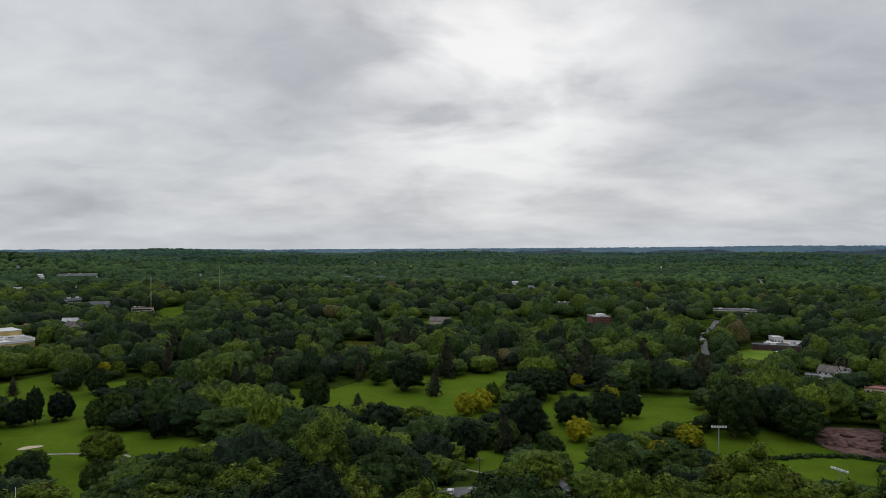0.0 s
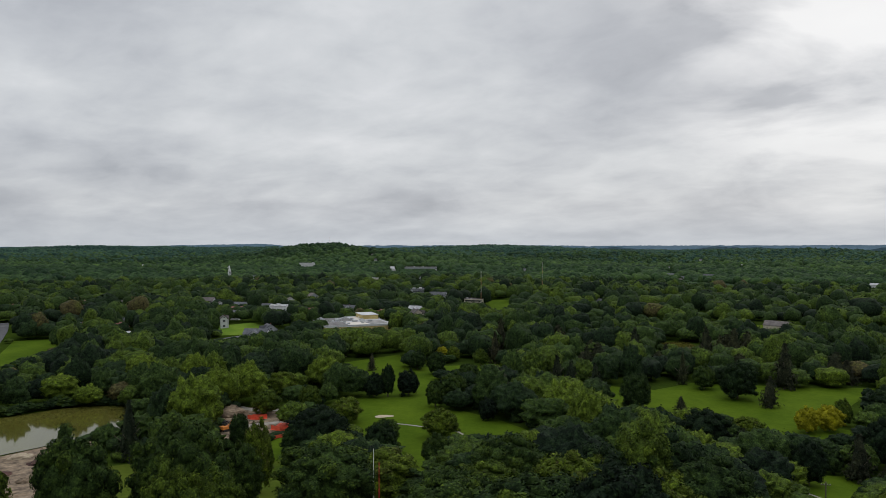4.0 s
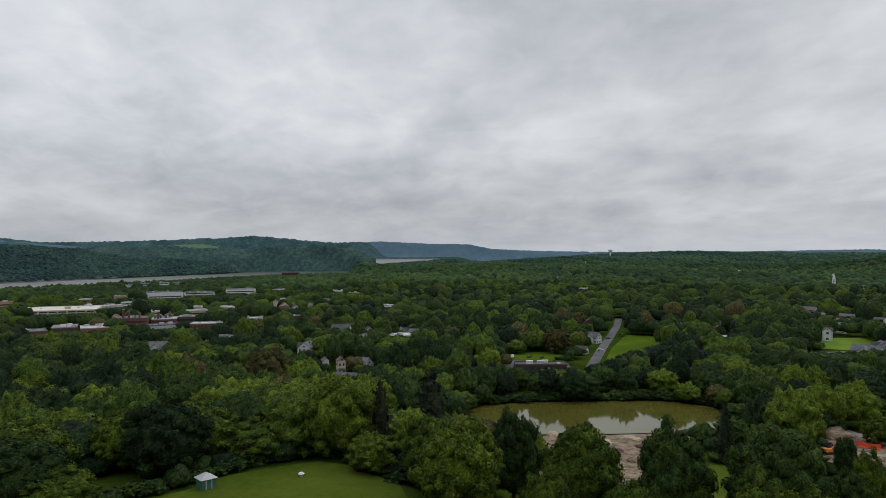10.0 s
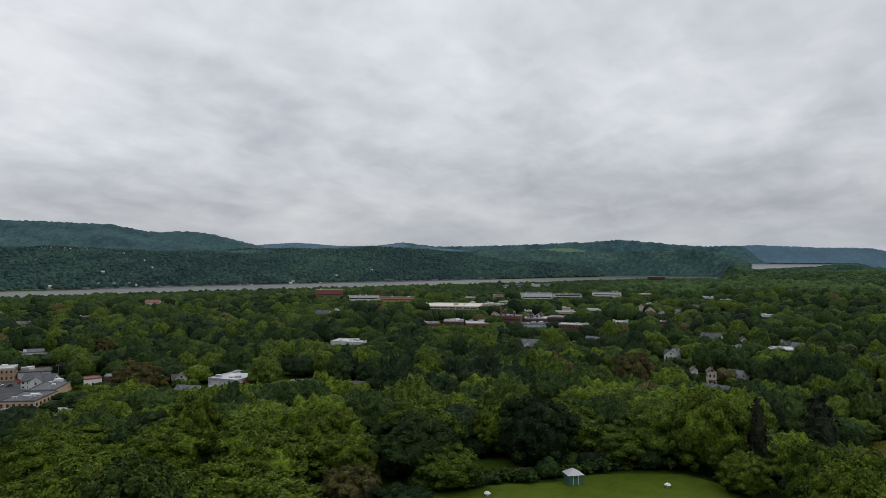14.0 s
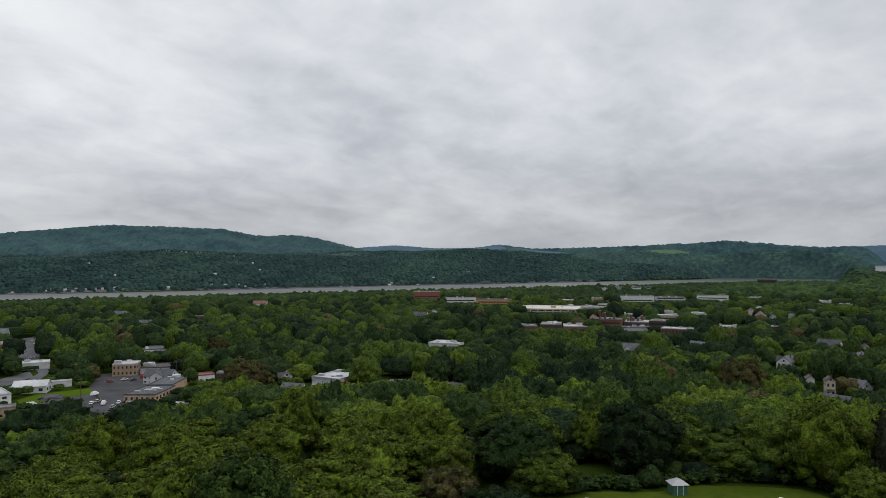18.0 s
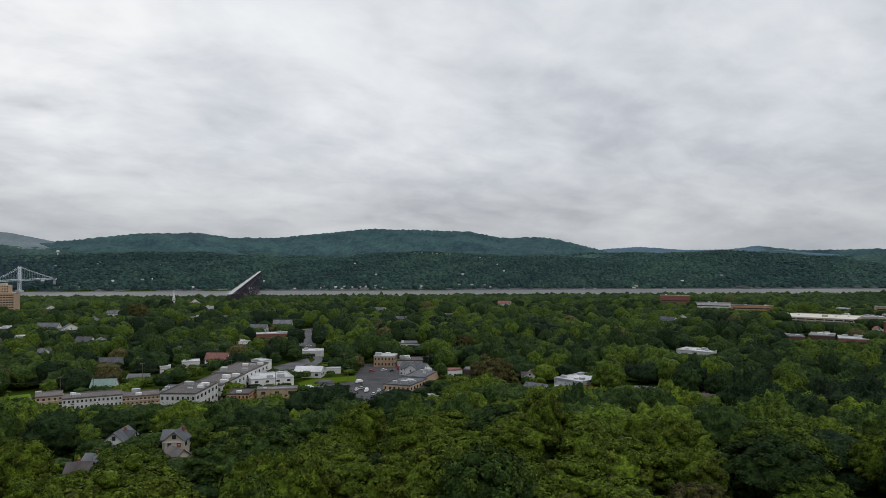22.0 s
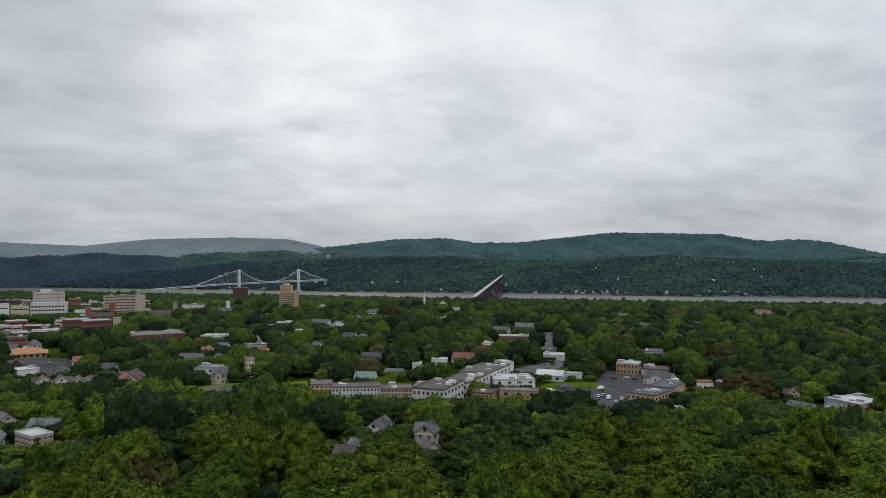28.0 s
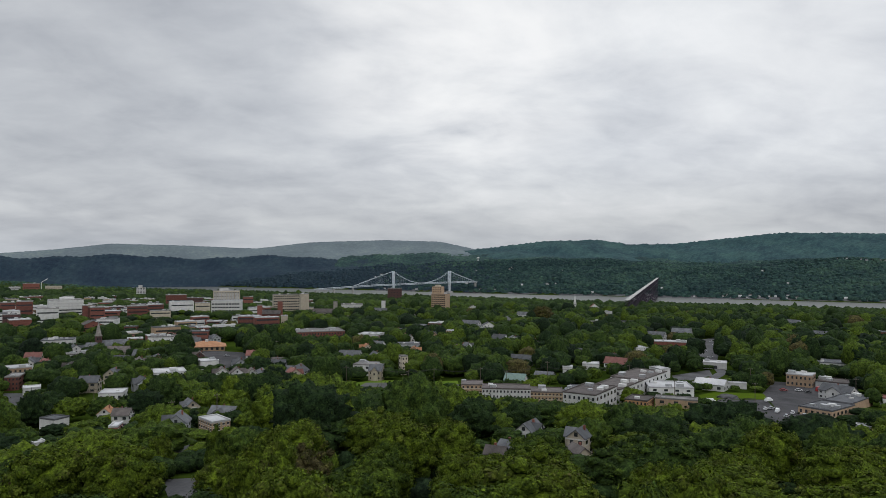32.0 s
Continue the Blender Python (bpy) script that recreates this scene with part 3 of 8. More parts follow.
POND_EDGE = [(70.96, 321), (69.13, 337), (65.46, 345), (59.44, 354), (53.50, 364), (49.48, 353), (49.48, 320), (50.81, 310), (55.77, 298), (59.91, 291), (64.07, 287), (68.68, 293), (70.96, 305)]
MUD_SHORE = [(64.31, 286), (58.52, 292), (55.09, 299), (52.15, 298), (54.41, 263), (56.92, 217), (58.53, 216), (63.62, 215), (64.54, 243)]
WORKS = [(43.71, 317), (41.46, 334), (38.30, 329), (37.84, 307), (38.69, 288), (42.27, 275), (43.71, 279)]
ROAD_FIELD = [(58.42, 544), (57.78, 594), (57.32, 633), (54.62, 628), (54.85, 570), (56.45, 527), (58.52, 464), (59.07, 463)]
LOT = [(139.93, 389), (139.00, 421), (137.09, 433), (135.72, 432), (135.12, 401), (134.72, 428), (135.32, 471), (134.52, 468), (133.92, 407), (133.10, 395), (131.45, 344), (133.10, 315), (138.62, 336)]
LOT_GRASS = [(140.48, 431), (139.37, 446), (135.92, 454), (135.64, 432), (139.00, 421), (139.82, 397)]
FIELD_W = [(168.08, 436), (166.06, 450), (161.01, 446), (159.28, 449), (159.09, 423), (163.95, 418), (166.06, 409), (168.08, 412)]
MOTEL_LOT = [(66.84, 443), (66.61, 476), (63.60, 475), (61.75, 467), (61.52, 435), (63.60, 425)]
MOTEL_LAWN = [(67.30, 500), (63.60, 520), (62.21, 505), (63.14, 474), (66.84, 479)]
RUIN_LOT = [(113.82, 427), (110.82, 426), (110.36, 410), (111.28, 380), (112.67, 368), (113.36, 391)]
DOWNTOWN_LOT = [(179.95, 650), (175.96, 612), (175.96, 537), (177.65, 518), (178.91, 560)]
SIDE_LOT = [(192.72, 475), (191.31, 465), (191.20, 432), (192.71, 417)]
JUNCTION = [(182.29, 177), (180.07, 175), (178.63, 172), (178.82, 153), (181.67, 156)]
ROW_FIELD = [(22.25, 948), (20.20, 954), (19.91, 866), (20.80, 820), (22.24, 850)]
EAST_MEADOW = [(-22.64, 557), (-25.15, 593), (-25.42, 516), (-24.20, 498), (-22.84, 505)]
EAST_YARD = [(-24.20, 588), (-25.15, 643), (-27.57, 641), (-27.57, 589), (-25.72, 562)]
MID_LAWN = [(1.94, 707), (-0.28, 716), (-0.05, 661), (1.66, 661)]
TOWN_FIELD = [(44.23, 665), (41.22, 687), (39.83, 661), (40.29, 598), (43.53, 599)]
UP_STREET = [(140.70, 662), (140.61, 811), (139.13, 875), (138.95, 783), (139.13, 600), (139.92, 589)]
CAR_PARK = [(1.10, 197), (-3.06, 203), (-5.37, 198), (-5.60, 179), (1.10, 177)]
POND_N = [(8.54, 553), (6.63, 571), (5.72, 539), (6.63, 517), (8.45, 530)]
STREET_A = [(142.43, 510), (139.69, 556), (139.46, 524), (141.97, 474)]
RESERVOIR = [(103.4, 143), (100.9, 145), (96.3, 149), (92.2, 152), (89.4, 160), (86.2, 164), (82.1, 168), (79.5, 163), (77.7, 156), (75.6, 151), (73, 120), (88, 95), (104, 115)]
ROAD_A = [(59.99, 456), (59.21, 535), (58.61, 605), (57.96, 700), (57.87, 755)]
ROAD_E = [(-20.72, 519), (-20.52, 581), (-20.27, 628), (-20.64, 656), (-21.16, 692), (-21.44, 742), (-20.84, 748)]
GOLF_PATH = [(29.82, 294), (28.22, 290), (24.62, 281), (22.88, 265)]
WORKS_TRACK = [(43.50, 300), (41.38, 300), (38.49, 303), (37.84, 314), (38.69, 324), (40.85, 327), (42.06, 335)]
ROAD_SCHOOL = [(43.77, 570), (40.76, 598), (36.14, 627)]
GOLF_PATH2 = [(0.18, 240), (-3.06, 225), (-5.59, 217)]
STREET_W = [(142.20, 494), (140.14, 478), (138.76, 541), (139.69, 646), (139.92, 797)]
ROAD_W2 = [(168.08, 421), (164.31, 419), (159.09, 431)]
HEDGE_RES = [(102.70, 146), (99.08, 150), (94.49, 153), (91.72, 158), (88.95, 164), (85.74, 170), (81.90, 175), (78.81, 168), (77.08, 159), (75.16, 151)]
HEDGE_FIELD = [(-22.26, 260), (-24.98, 275), (-27.95, 286), (-30.76, 292), (-32.37, 291)]
TENNIS = [(167.52, 418.0), (166.76, 438.0), (165.11, 438.0), (163.18, 429.0), (163.44, 407.0), (165.45, 396.0)]
NEAR_SLOPE = [(35, 215), (38, 246), (44, 246), (50, 262), (54, 262), (57, 217), (64, 215), (67.5, 200), (68, 150), (62, 118), (50, 108), (40, 112), (35, 130)]
SITE_TRACK = [(57.2, 217), (64.3, 215), (64.6, 178), (61, 150), (57.5, 160)]
WORKSHOP_YARD = [(136.0, 455), (135.2, 512), (130.0, 520), (129.4, 430), (131.2, 372), (133.4, 372), (135.0, 402)]
OPEN = [NEAR_SLOPE, WORKSHOP_YARD, TENNIS, FAIRWAY_A, LAWN, FAIRWAY_B, FAIRWAY_C, BALLFIELD, SPOIL, POND_EDGE, MUD_SHORE, WORKS, ROAD_FIELD, LOT, LOT_GRASS, FIELD_W, MOTEL_LOT, MOTEL_LAWN, RUIN_LOT, DOWNTOWN_LOT,
        SIDE_LOT, JUNCTION, ROW_FIELD, EAST_MEADOW, EAST_YARD, MID_LAWN, TOWN_FIELD, UP_STREET, CAR_PARK, POND_N, STREET_A, RESERVOIR]
for outline in (FAIRWAY_A, FAIRWAY_B, FAIRWAY_C):
    patch("grass", GRASS, outline, "mown green golf fairway", "fairway")
for outline, words in ((LAWN, "mown lawn beside the building site"), (BALLFIELD, "wide mown playing field"), (LOT_GRASS, "green lawn beside a car park"),
                       (MOTEL_LAWN, "lawn behind a motel"), (ROAD_FIELD, "bright green field beside a road"), (MID_LAWN, "small green lawn among trees"), (ROW_FIELD, "bright green field below a mast")):
    patch("grass", GRASS, outline, words, "lawn")
for outline in (FIELD_W, TOWN_FIELD, EAST_MEADOW):
    patch("grass", MEADOW, outline, "rough yellow-green meadow", "meadow")
patch("pavement", ASPHALT, TENNIS, "grey hard court beside a meadow", "sports court", 0.3)
patch("grass", TIRED_GRASS, RESERVOIR, "smooth mown grass over the hilltop reservoir", "lawn")
patch("pavement", DARK_ASPHALT, WORKSHOP_YARD, "patched asphalt yard round the workshops", "yard", 0.10)
patch("pavement", DARK_ASPHALT, LOT, "worn dark asphalt car park with puddled patches", "car park")
patch("pavement", ASPHALT, MOTEL_LOT, "grey asphalt forecourt of a motel", "car park")
patch("pavement", DARK_ASPHALT, DOWNTOWN_LOT, "large grey asphalt car park", "car park")
patch("pavement", ASPHALT, SIDE_LOT, "grey asphalt street corner", "street")
patch("pavement", ASPHALT, JUNCTION, "asphalt road junction with pale markings", "street")
patch("pavement", ASPHALT, UP_STREET, "asphalt street lined with parked cars", "street")
patch("pavement", ASPHALT, CAR_PARK, "small asphalt car park below the trees", "car park")
patch("pavement", ASPHALT, STREET_A, "grey street between workshops", "street")
patch("pavement", SLAB, RUIN_LOT, "cracked pale concrete slab strewn with rubble", "yard")
patch("pavement", CONCRETE, EAST_YARD, "pale gravel storage yard", "yard")
patch("ground", MUD, MUD_SHORE, "bare muddy shore of the drawn-down pond", "shore")
patch("grass", TIRED_GRASS, NEAR_SLOPE, "rough grass slope below the hilltop trees", "slope")
patch("ground", MUD, SITE_TRACK, "bare brown soil churned up by machines", "building site", 0.3)
patch("ground", MUD, WORKS, "bare brown earth of a building site", "building site")
patch("ground", RUBBLE, SPOIL, "reddish-brown heap of spoil and rubble", "spoil heap", 0.4)
strip("ground", ROCK, [(a, 2946 / math.cos(radians(a - 133.3))) for a in range(98, 168, 2)], 70.0, "dark rocky shore and railway bank across the river", 1.2)
for outline, words in ((POND_EDGE, "muddy green pond reflecting the sky"), (POND_N, "small dark pond between pines")):
    zs = [float(ground(*spot(*p))) for p in outline]
    tagged(new("water", raw_mesh("pond", [(*spot(*p), sum(zs) / len(zs) + 0.3) for p in outline], [list(range(len(outline)))[::-1]], POND)), words, "pond", kind="structure")
strip("road", ASPHALT, ROAD_A, 7.0, "straight grey asphalt road")
strip("road", ASPHALT, ROAD_E, 6.5, "winding grey asphalt road")
strip("path", GRAVEL, GOLF_PATH, 1.2, "narrow pale golf cart path")
strip("path", GRAVEL, GOLF_PATH2, 1.2, "narrow pale golf cart path")
strip("road", GRAVEL, WORKS_TRACK, 4.0, "dusty curving construction track", 0.3)
strip("road", ASPHALT, ROAD_SCHOOL, 9.0, "grey road past a school")
strip("road", ASPHALT, STREET_W, 7.0, "grey town street")
strip("road", ASPHALT, ROAD_W2, 8.0, "grey road across a field")


def oval(az, d, rx, ry, turn, n=26, wob=0.16, seed=1):
    rs_ = random.Random(seed)
    x, y = spot(az, d)
    out = []
    for i in range(n):
        a = 6.283 * i / n
        k = 1 + wob * math.sin(2 * a + seed) + wob * 0.6 * math.sin(3 * a + seed * 2)
        u, v = rx * k * math.cos(a), ry * k * math.sin(a)
        c, s = math.cos(radians(turn)), math.sin(radians(turn))
        px, py = x + u * c - v * s, y + u * s + v * c
        out.append((math.degrees(math.atan2(-px, py)), math.hypot(px, py)))
    return out


for az, d, rx, ry, s in ((30.6, 306, 3.7, 2.6, 1), (-15.3, 369, 3.4, 1.8, 2), (33.9, 470, 2.4, 1.4, 3)):
    patch("sand", SAND, oval(az, d, rx, ry, az, seed=s), "pale sand bunker on the golf course", "bunker", 0.28)
CLEAR_LINES = [(ROAD_A, 9), (ROAD_E, 5.5), (ROAD_SCHOOL, 9), (STREET_W, 8), (ROAD_W2, 8)]
# ---- buildings ----
BODIES, SIGHTS = [], []
SHARED = {}


def part(name, bm, material, parent, label=""):
    me = bpy.data.meshes.new(name)
    bm.to_mesh(me)
    bm.free()
    return link_part(name, me, material, parent, label)


def link_part(name, me, material, parent, label="", m=None):
    if material and not me.materials:
        me.materials.append(material)
    ob = new(name, me)
    ob.parent = parent
    if m is not None:
        ob.matrix_basis = m
    if label:
        tagged(ob, label)
    return ob


def box(bm, x0, x1, y0, y1, z0, z1):
    v = [bm.verts.new((x, y, z)) for z in (z0, z1) for x, y in ((x0, y0), (x1, y0), (x1, y1), (x0, y1))]
    for q in ((3, 2, 1, 0), (4, 5, 6, 7), (0, 1, 5, 4), (1, 2, 6, 5), (2, 3, 7, 6), (3, 0, 4, 7)):
        bm.faces.new([v[i] for i in q])


def boxes(*dims):
    bm = bmesh.new()
    for b in dims:
        box(bm, *b)
    return bm


def rod(bm, a, b, r, sides=6):
    a, b = Vector(a), Vector(b)
    m = Matrix.Translation((a + b) / 2) @ (b - a).to_track_quat("Z", "Y").to_matrix().to_4x4()
    bmesh.ops.create_cone(bm, cap_ends=True, segments=sides, radius1=r, radius2=r, depth=(b - a).length, matrix=m)


def thing(name, az, d, turn=0.0, lift=0.0):
    """An empty on the ground that carries a thing's parts; its y axis points away from the hill."""
    e = new(name)
    x, y, z = at(az, d, lift)
    e.matrix_basis = pose(x, y, z, 0, 0, az + turn)
    e.empty_display_size = 1.0
    return e


def pane_mesh(w, h):
    key = (round(w, 1), round(h, 1))
    if key not in SHARED:
        w, h = key
        bm = boxes((-w / 2, w / 2, -0.05, 0.03, 0, h))
        me = bpy.data.meshes.new("window")
        bm.to_mesh(me)
        bm.free()
        me.materials.append(GLASS)
        SHARED[key] = me
        bm = boxes((-w / 2 - 0.1, w / 2 + 0.1, -0.09, 0.03, -0.16, 0), (-w / 2 - 0.1, w / 2 + 0.1, -0.07, 0.03, h, h + 0.1))
        me = bpy.data.meshes.new("window_sill")
        bm.to_mesh(me)
        bm.free()
        me.materials.append(TRIM)
        SHARED[(key, "sill")] = me
    return key


def windows(parent, w, dep, h, floors, cols, d, ribbon=False):
    if not floors or not cols:
        return
    fh = h / floors
    if d > 720 and h < 30:
        # far off, a house shows a pane or two and a block one dark band of glass a floor
        if cols < 4 and w < 13:
            for x in (-w * 0.24, w * 0.24) if d < 1000 else ():
                link_part("window", SHARED[pane_mesh(1.3, 1.5)], None, parent, m=pose(x, -0.02, h * 0.5))
            return
        for f in range(min(floors, 3)):
            z = f * fh + fh * 0.32
            part("ribbon_window", boxes((-w * 0.45, w * 0.45, -0.07, 0.01, z, z + min(fh * 0.4, 1.6))), GLASS, parent)
        return
    for face, span in (("front", w), ("left", dep), ("right", dep))[: 3 if d < 620 else 1]:
        n = cols if face == "front" else max(1, min(int(cols * dep / w), 6))
        gap = span / n
        key = pane_mesh(min(max(0.8, gap * 0.42), 2.0) if not ribbon else gap * 0.8, min(fh * 0.42, 1.6))
        for f in range(floors):
            for c in range(n):
                u, z = -span / 2 + gap * (c + 0.5), f * fh + fh * 0.3
                m = {"front": pose(u, -0.02, z), "left": pose(-w / 2 - 0.02, dep / 2 + u, z, 0, 0, -90), "right": pose(w / 2 + 0.02, dep / 2 + u, z, 0, 0, 90)}[face]
                o = link_part("window", SHARED[key], None, parent, m=m)
                if d < 330:
                    link_part("window_sill", SHARED[(key, "sill")], None, o)


def room_for(az, d, w, dep, h, turn):
    """Notes where a building stands and how low trees before it must stay for it to show."""
    c, k = abs(math.cos(radians(turn))), abs(math.sin(radians(turn)))
    half = (w * c + dep * k) / 2
    BODIES.append((az, d + dep * 0.5, max(w, dep) * 0.5 + 2.5))
    SIGHTS.append((az, d, math.degrees((half + 1.5) / d), float(ground(*spot(az, d))) + (min(h * 0.3, 3.0) if d < 560 else h * 0.5)))


def block(az, d, w, dep, h, turn, wall, roof, floors, cols, label):
    """A flat-roofed building: walls, parapet roof, windows, rooftop units."""
    rs_ = random.Random(int(az * 100 + d))
    e = tagged(thing("building" if h < 30 else "tower_block", az, d, turn), label, "building")
    room_for(az, d, w, dep, h, turn)
    part("wall", boxes((-w / 2, w / 2, 0, dep, -4, h)), WALLS[wall], e)
    p = 0.35
    bm = boxes((-w / 2 + p, w / 2 - p, p, dep - p, h, h + 0.12), (-w / 2 - 0.1, w / 2 + 0.1, -0.1, p, h - 0.15, h + 0.55), (-w / 2 - 0.1, w / 2 + 0.1, dep - p, dep + 0.1, h - 0.15, h + 0.55),
               (-w / 2 - 0.1, -w / 2 + p, p, dep - p, h - 0.15, h + 0.55), (w / 2 - p, w / 2 + 0.1, p, dep - p, h - 0.15, h + 0.55))
    part("roof", bm, ROOFS[roof], e)
    for _ in range(min(9 if d < 800 else 3, int(w * dep / 90))):
        s = rs_.uniform(0.8, 2.2)
        x, y = rs_.uniform(-w * 0.4, w * 0.4), rs_.uniform(dep * 0.15, dep * 0.85)
        part("rooftop_unit", boxes((x - s, x + s, y - s * 0.7, y + s * 0.7, h + 0.12, h + s * 0.9)), METAL if rs_.random() < 0.6 else TRIM, e)
    if not cols and floors == 1 and h < 12:
        part("door", boxes((-w * 0.1, w * 0.1, -0.08, 0.02, 0, min(3.2, h * 0.6))), GLASS, e)
    windows(e, w, dep, h, floors, cols, d, floors >= 8)
    return e


def house(az, d, w, dep, h, turn, wall, roof, floors, cols, label):
    """A gabled house, its ridge along its depth."""
    rs_ = random.Random(int(az * 100 + d))
    if abs(turn) > 50 and dep < w:
        w, dep = dep, w
    e = tagged(thing("house", az, d, turn), label, "house")
    room_for(az, d, w, dep, h, turn)
    a_, r_, half_, z_ = SIGHTS.pop()
    SIGHTS.append((a_, r_, half_ * 0.85, z_ + (0.18 if d > 300 else 0.28) * h))   # gables show over the treetops
    if abs(turn) > 50:   # keep the long side's middle on the bearing
        e.matrix_basis = e.matrix_basis @ pose(0, -dep / 2, 0)
    rise = min(h * 0.4, w * 0.42)
    eave = h - rise
    bm = boxes((-w / 2, w / 2, 0, dep, -4, eave))
    for y in (0.0, dep):
        tri = [bm.verts.new(c) for c in ((-w / 2, y, eave), (w / 2, y, eave), (0, y, h))]
        bm.faces.new(tri if y == 0 else tri[::-1])
    part("wall", bm, WALLS[wall], e)
    bm = bmesh.new()
    o, k = 0.45, rise / (w / 2)
    for s in (-1, 1):
        q = [(0, -o, h), (s * (w / 2 + o), -o, eave - o * k), (s * (w / 2 + o), dep + o, eave - o * k), (0, dep + o, h)]
        top = [bm.verts.new((x, y, z + 0.22)) for x, y, z in q]
        low = [bm.verts.new((x, y, z + 0.02)) for x, y, z in q]
        bm.faces.new(top if s < 0 else top[::-1])
        bm.faces.new(low[::-1] if s < 0 else low)
        for i in range(4):
            bm.faces.new([top[i], top[(i + 1) % 4], low[(i + 1) % 4], low[i]])
    bmesh.ops.recalc_face_normals(bm, faces=bm.faces[:])
    part("roof", bm, ROOFS[roof], e)
    if floors and cols and d < 800:
        part("chimney", boxes((w * 0.14, w * 0.14 + 0.55, dep * 0.55, dep * 0.55 + 0.55, eave, h + 0.6)), WALLS["brick"], e)
        if d < 430:
            part("door", boxes((-0.5 - w * 0.2, 0.5 - w * 0.2, -0.07, 0.02, 0, 2.1)), TRIM, e)
            part("porch_roof", boxes((-w * 0.5, w * 0.5, -1.8, -0.02, eave * 0.48, eave * 0.48 + 0.18)), ROOFS[roof], e)
            for x in (-w * 0.46, 0, w * 0.46):
                part("porch_post", boxes((x - 0.08, x + 0.08, -1.7, -1.54, -1, eave * 0.48)), TRIM, e)
    if floors and cols and d < 750 and w > 4.5:
        # a lower wing across, with its own gable on each side
        side = rs_.choice((-1, 1))
        y0, y1 = dep * rs_.uniform(0.22, 0.34), dep * rs_.uniform(0.62, 0.80)
        x0, x1 = -side * 0.2, side * (w / 2 + rs_.uniform(1.0, 2.2))
        top, low, ym = h - rise * rs_.uniform(0.12, 0.3), eave - 0.15, (y0 + y1) / 2
        bm = boxes((min(x0, x1), max(x0, x1), y0, y1, -4, low))
        tri = [bm.verts.new(c) for c in ((x1, y0, low), (x1, y1, low), (x1, ym, top))]
        bm.faces.new(tri if side > 0 else tri[::-1])
        wing = part("wing", bm, WALLS[wall], e)
        bm = bmesh.new()
        for sgn, yy in ((-1, y0 - 0.4), (1, y1 + 0.4)):
            drop = (top - low) / (y1 - ym) * 0.4
            q = [(x0, ym, top), (x1 + side * 0.4, ym, top), (x1 + side * 0.4, yy, low - drop), (x0, yy, low - drop)]
            hi_ = [bm.verts.new((x, y, z + 0.2)) for x, y, z in q]
            lo_ = [bm.verts.new((x, y, z + 0.02)) for x, y, z in q]
            bm.faces.new(hi_)
            bm.faces.new(lo_[::-1])
            for k_ in range(4):
                bm.faces.new((hi_[k_], lo_[k_], lo_[(k_ + 1) % 4], hi_[(k_ + 1) % 4]))
        bmesh.ops.recalc_face_normals(bm, faces=bm.faces[:])
        part("roof", bm, ROOFS[roof], wing)
        link_part("window", SHARED[pane_mesh(1.0, 1.3)], None, wing, m=pose(x1 + side * 0.02, ym, low * 0.6, 0, 0, 90 * side))
        if d < 450:
            part("gable_trim", boxes((-w / 2 - o, w / 2 + o, -o - 0.05, -o + 0.03, eave - o * k - 0.1, eave - o * k + 0.1)), TRIM, e)
    windows(e, w, dep, eave, floors, cols, d)
    if floors and cols and w > 4:
        key = pane_mesh(1.0, 1.1)
        link_part("window", SHARED[key], None, e, m=pose(0, -0.02, eave + 0.25))
    return e


def hipped_hall(az, d, w, dep, h, wall, roof, label):
    """A low hall under a broad hipped roof with a small cupola."""
    e = tagged(thing("hall", az, d, 0), label, "building")
    room_for(az, d, w, dep, h, 0)
    eave, o = h * 0.5, 1.2
    part("wall", boxes((-w / 2, w / 2, 0, dep, -4, eave)), WALLS[wall], e)
    bm = bmesh.new()
    base = [bm.verts.new(c) for c in ((-w / 2 - o, -o, eave), (w / 2 + o, -o, eave), (w / 2 + o, dep + o, eave), (-w / 2 - o, dep + o, eave))]
    top = [bm.verts.new((-w * 0.2, dep / 2, h)), bm.verts.new((w * 0.2, dep / 2, h))]
    for q in ((base[0], base[1], top[1], top[0]), (base[1], base[2], top[1]), (base[2], base[3], top[0], top[1]), (base[3], base[0], top[0]), base[::-1]):
        bm.faces.new(q)
    part("roof", bm, ROOFS[roof], e)
    part("cupola", boxes((-1.2, 1.2, dep / 2 - 1.2, dep / 2 + 1.2, h - 0.8, h + 1.4)), TRIM, e)
    for i in range(7):
        x = -w / 2 + w * (i + 0.5) / 7
        part("window", boxes((x - 1.1, x + 1.1, -0.07, 0.01, 0.8, eave - 0.6)), GLASS, e)


block(191.34, 1034, 18.4, 20.0, 22.6, 0, "brick", "flat", 3, 7, "red brick downtown block with flat roof")
block(192.34, 1062, 16.7, 20.0, 18.6, 0, "brick", "flat", 3, 5, "red brick downtown block with flat roof")
block(192.11, 933, 17.5, 16.0, 12.4, 0, "maroon", "flat", 2, 5, "dark maroon brick store building")
block(191.56, 910, 21.7, 30.0, 8.4, 5, "brick", "white", 1, 0, "long red store with white flat roof")
block(188.74, 1137, 43.4, 35.0, 24.8, 5, "white", "flat", 6, 16, "large white concrete office building")
block(189.92, 992, 24.3, 20.0, 17.6, 0, "white", "flat", 2, 9, "white terraced annex among trees")
block(186.74, 1011, 17.8, 20.0, 19.8, 10, "brick", "flat", 3, 6, "red brick hall beside a brick tower")
block(187.52, 1011, 5.2, 8.0, 22.0, 10, "brick", "flat", 3, 1, "square red brick tower")
house(187.0, 852, 26.0, 18.0, 14.3, 15, "brick", "dark", 2, 7, "large red brick building with dark hipped roof")
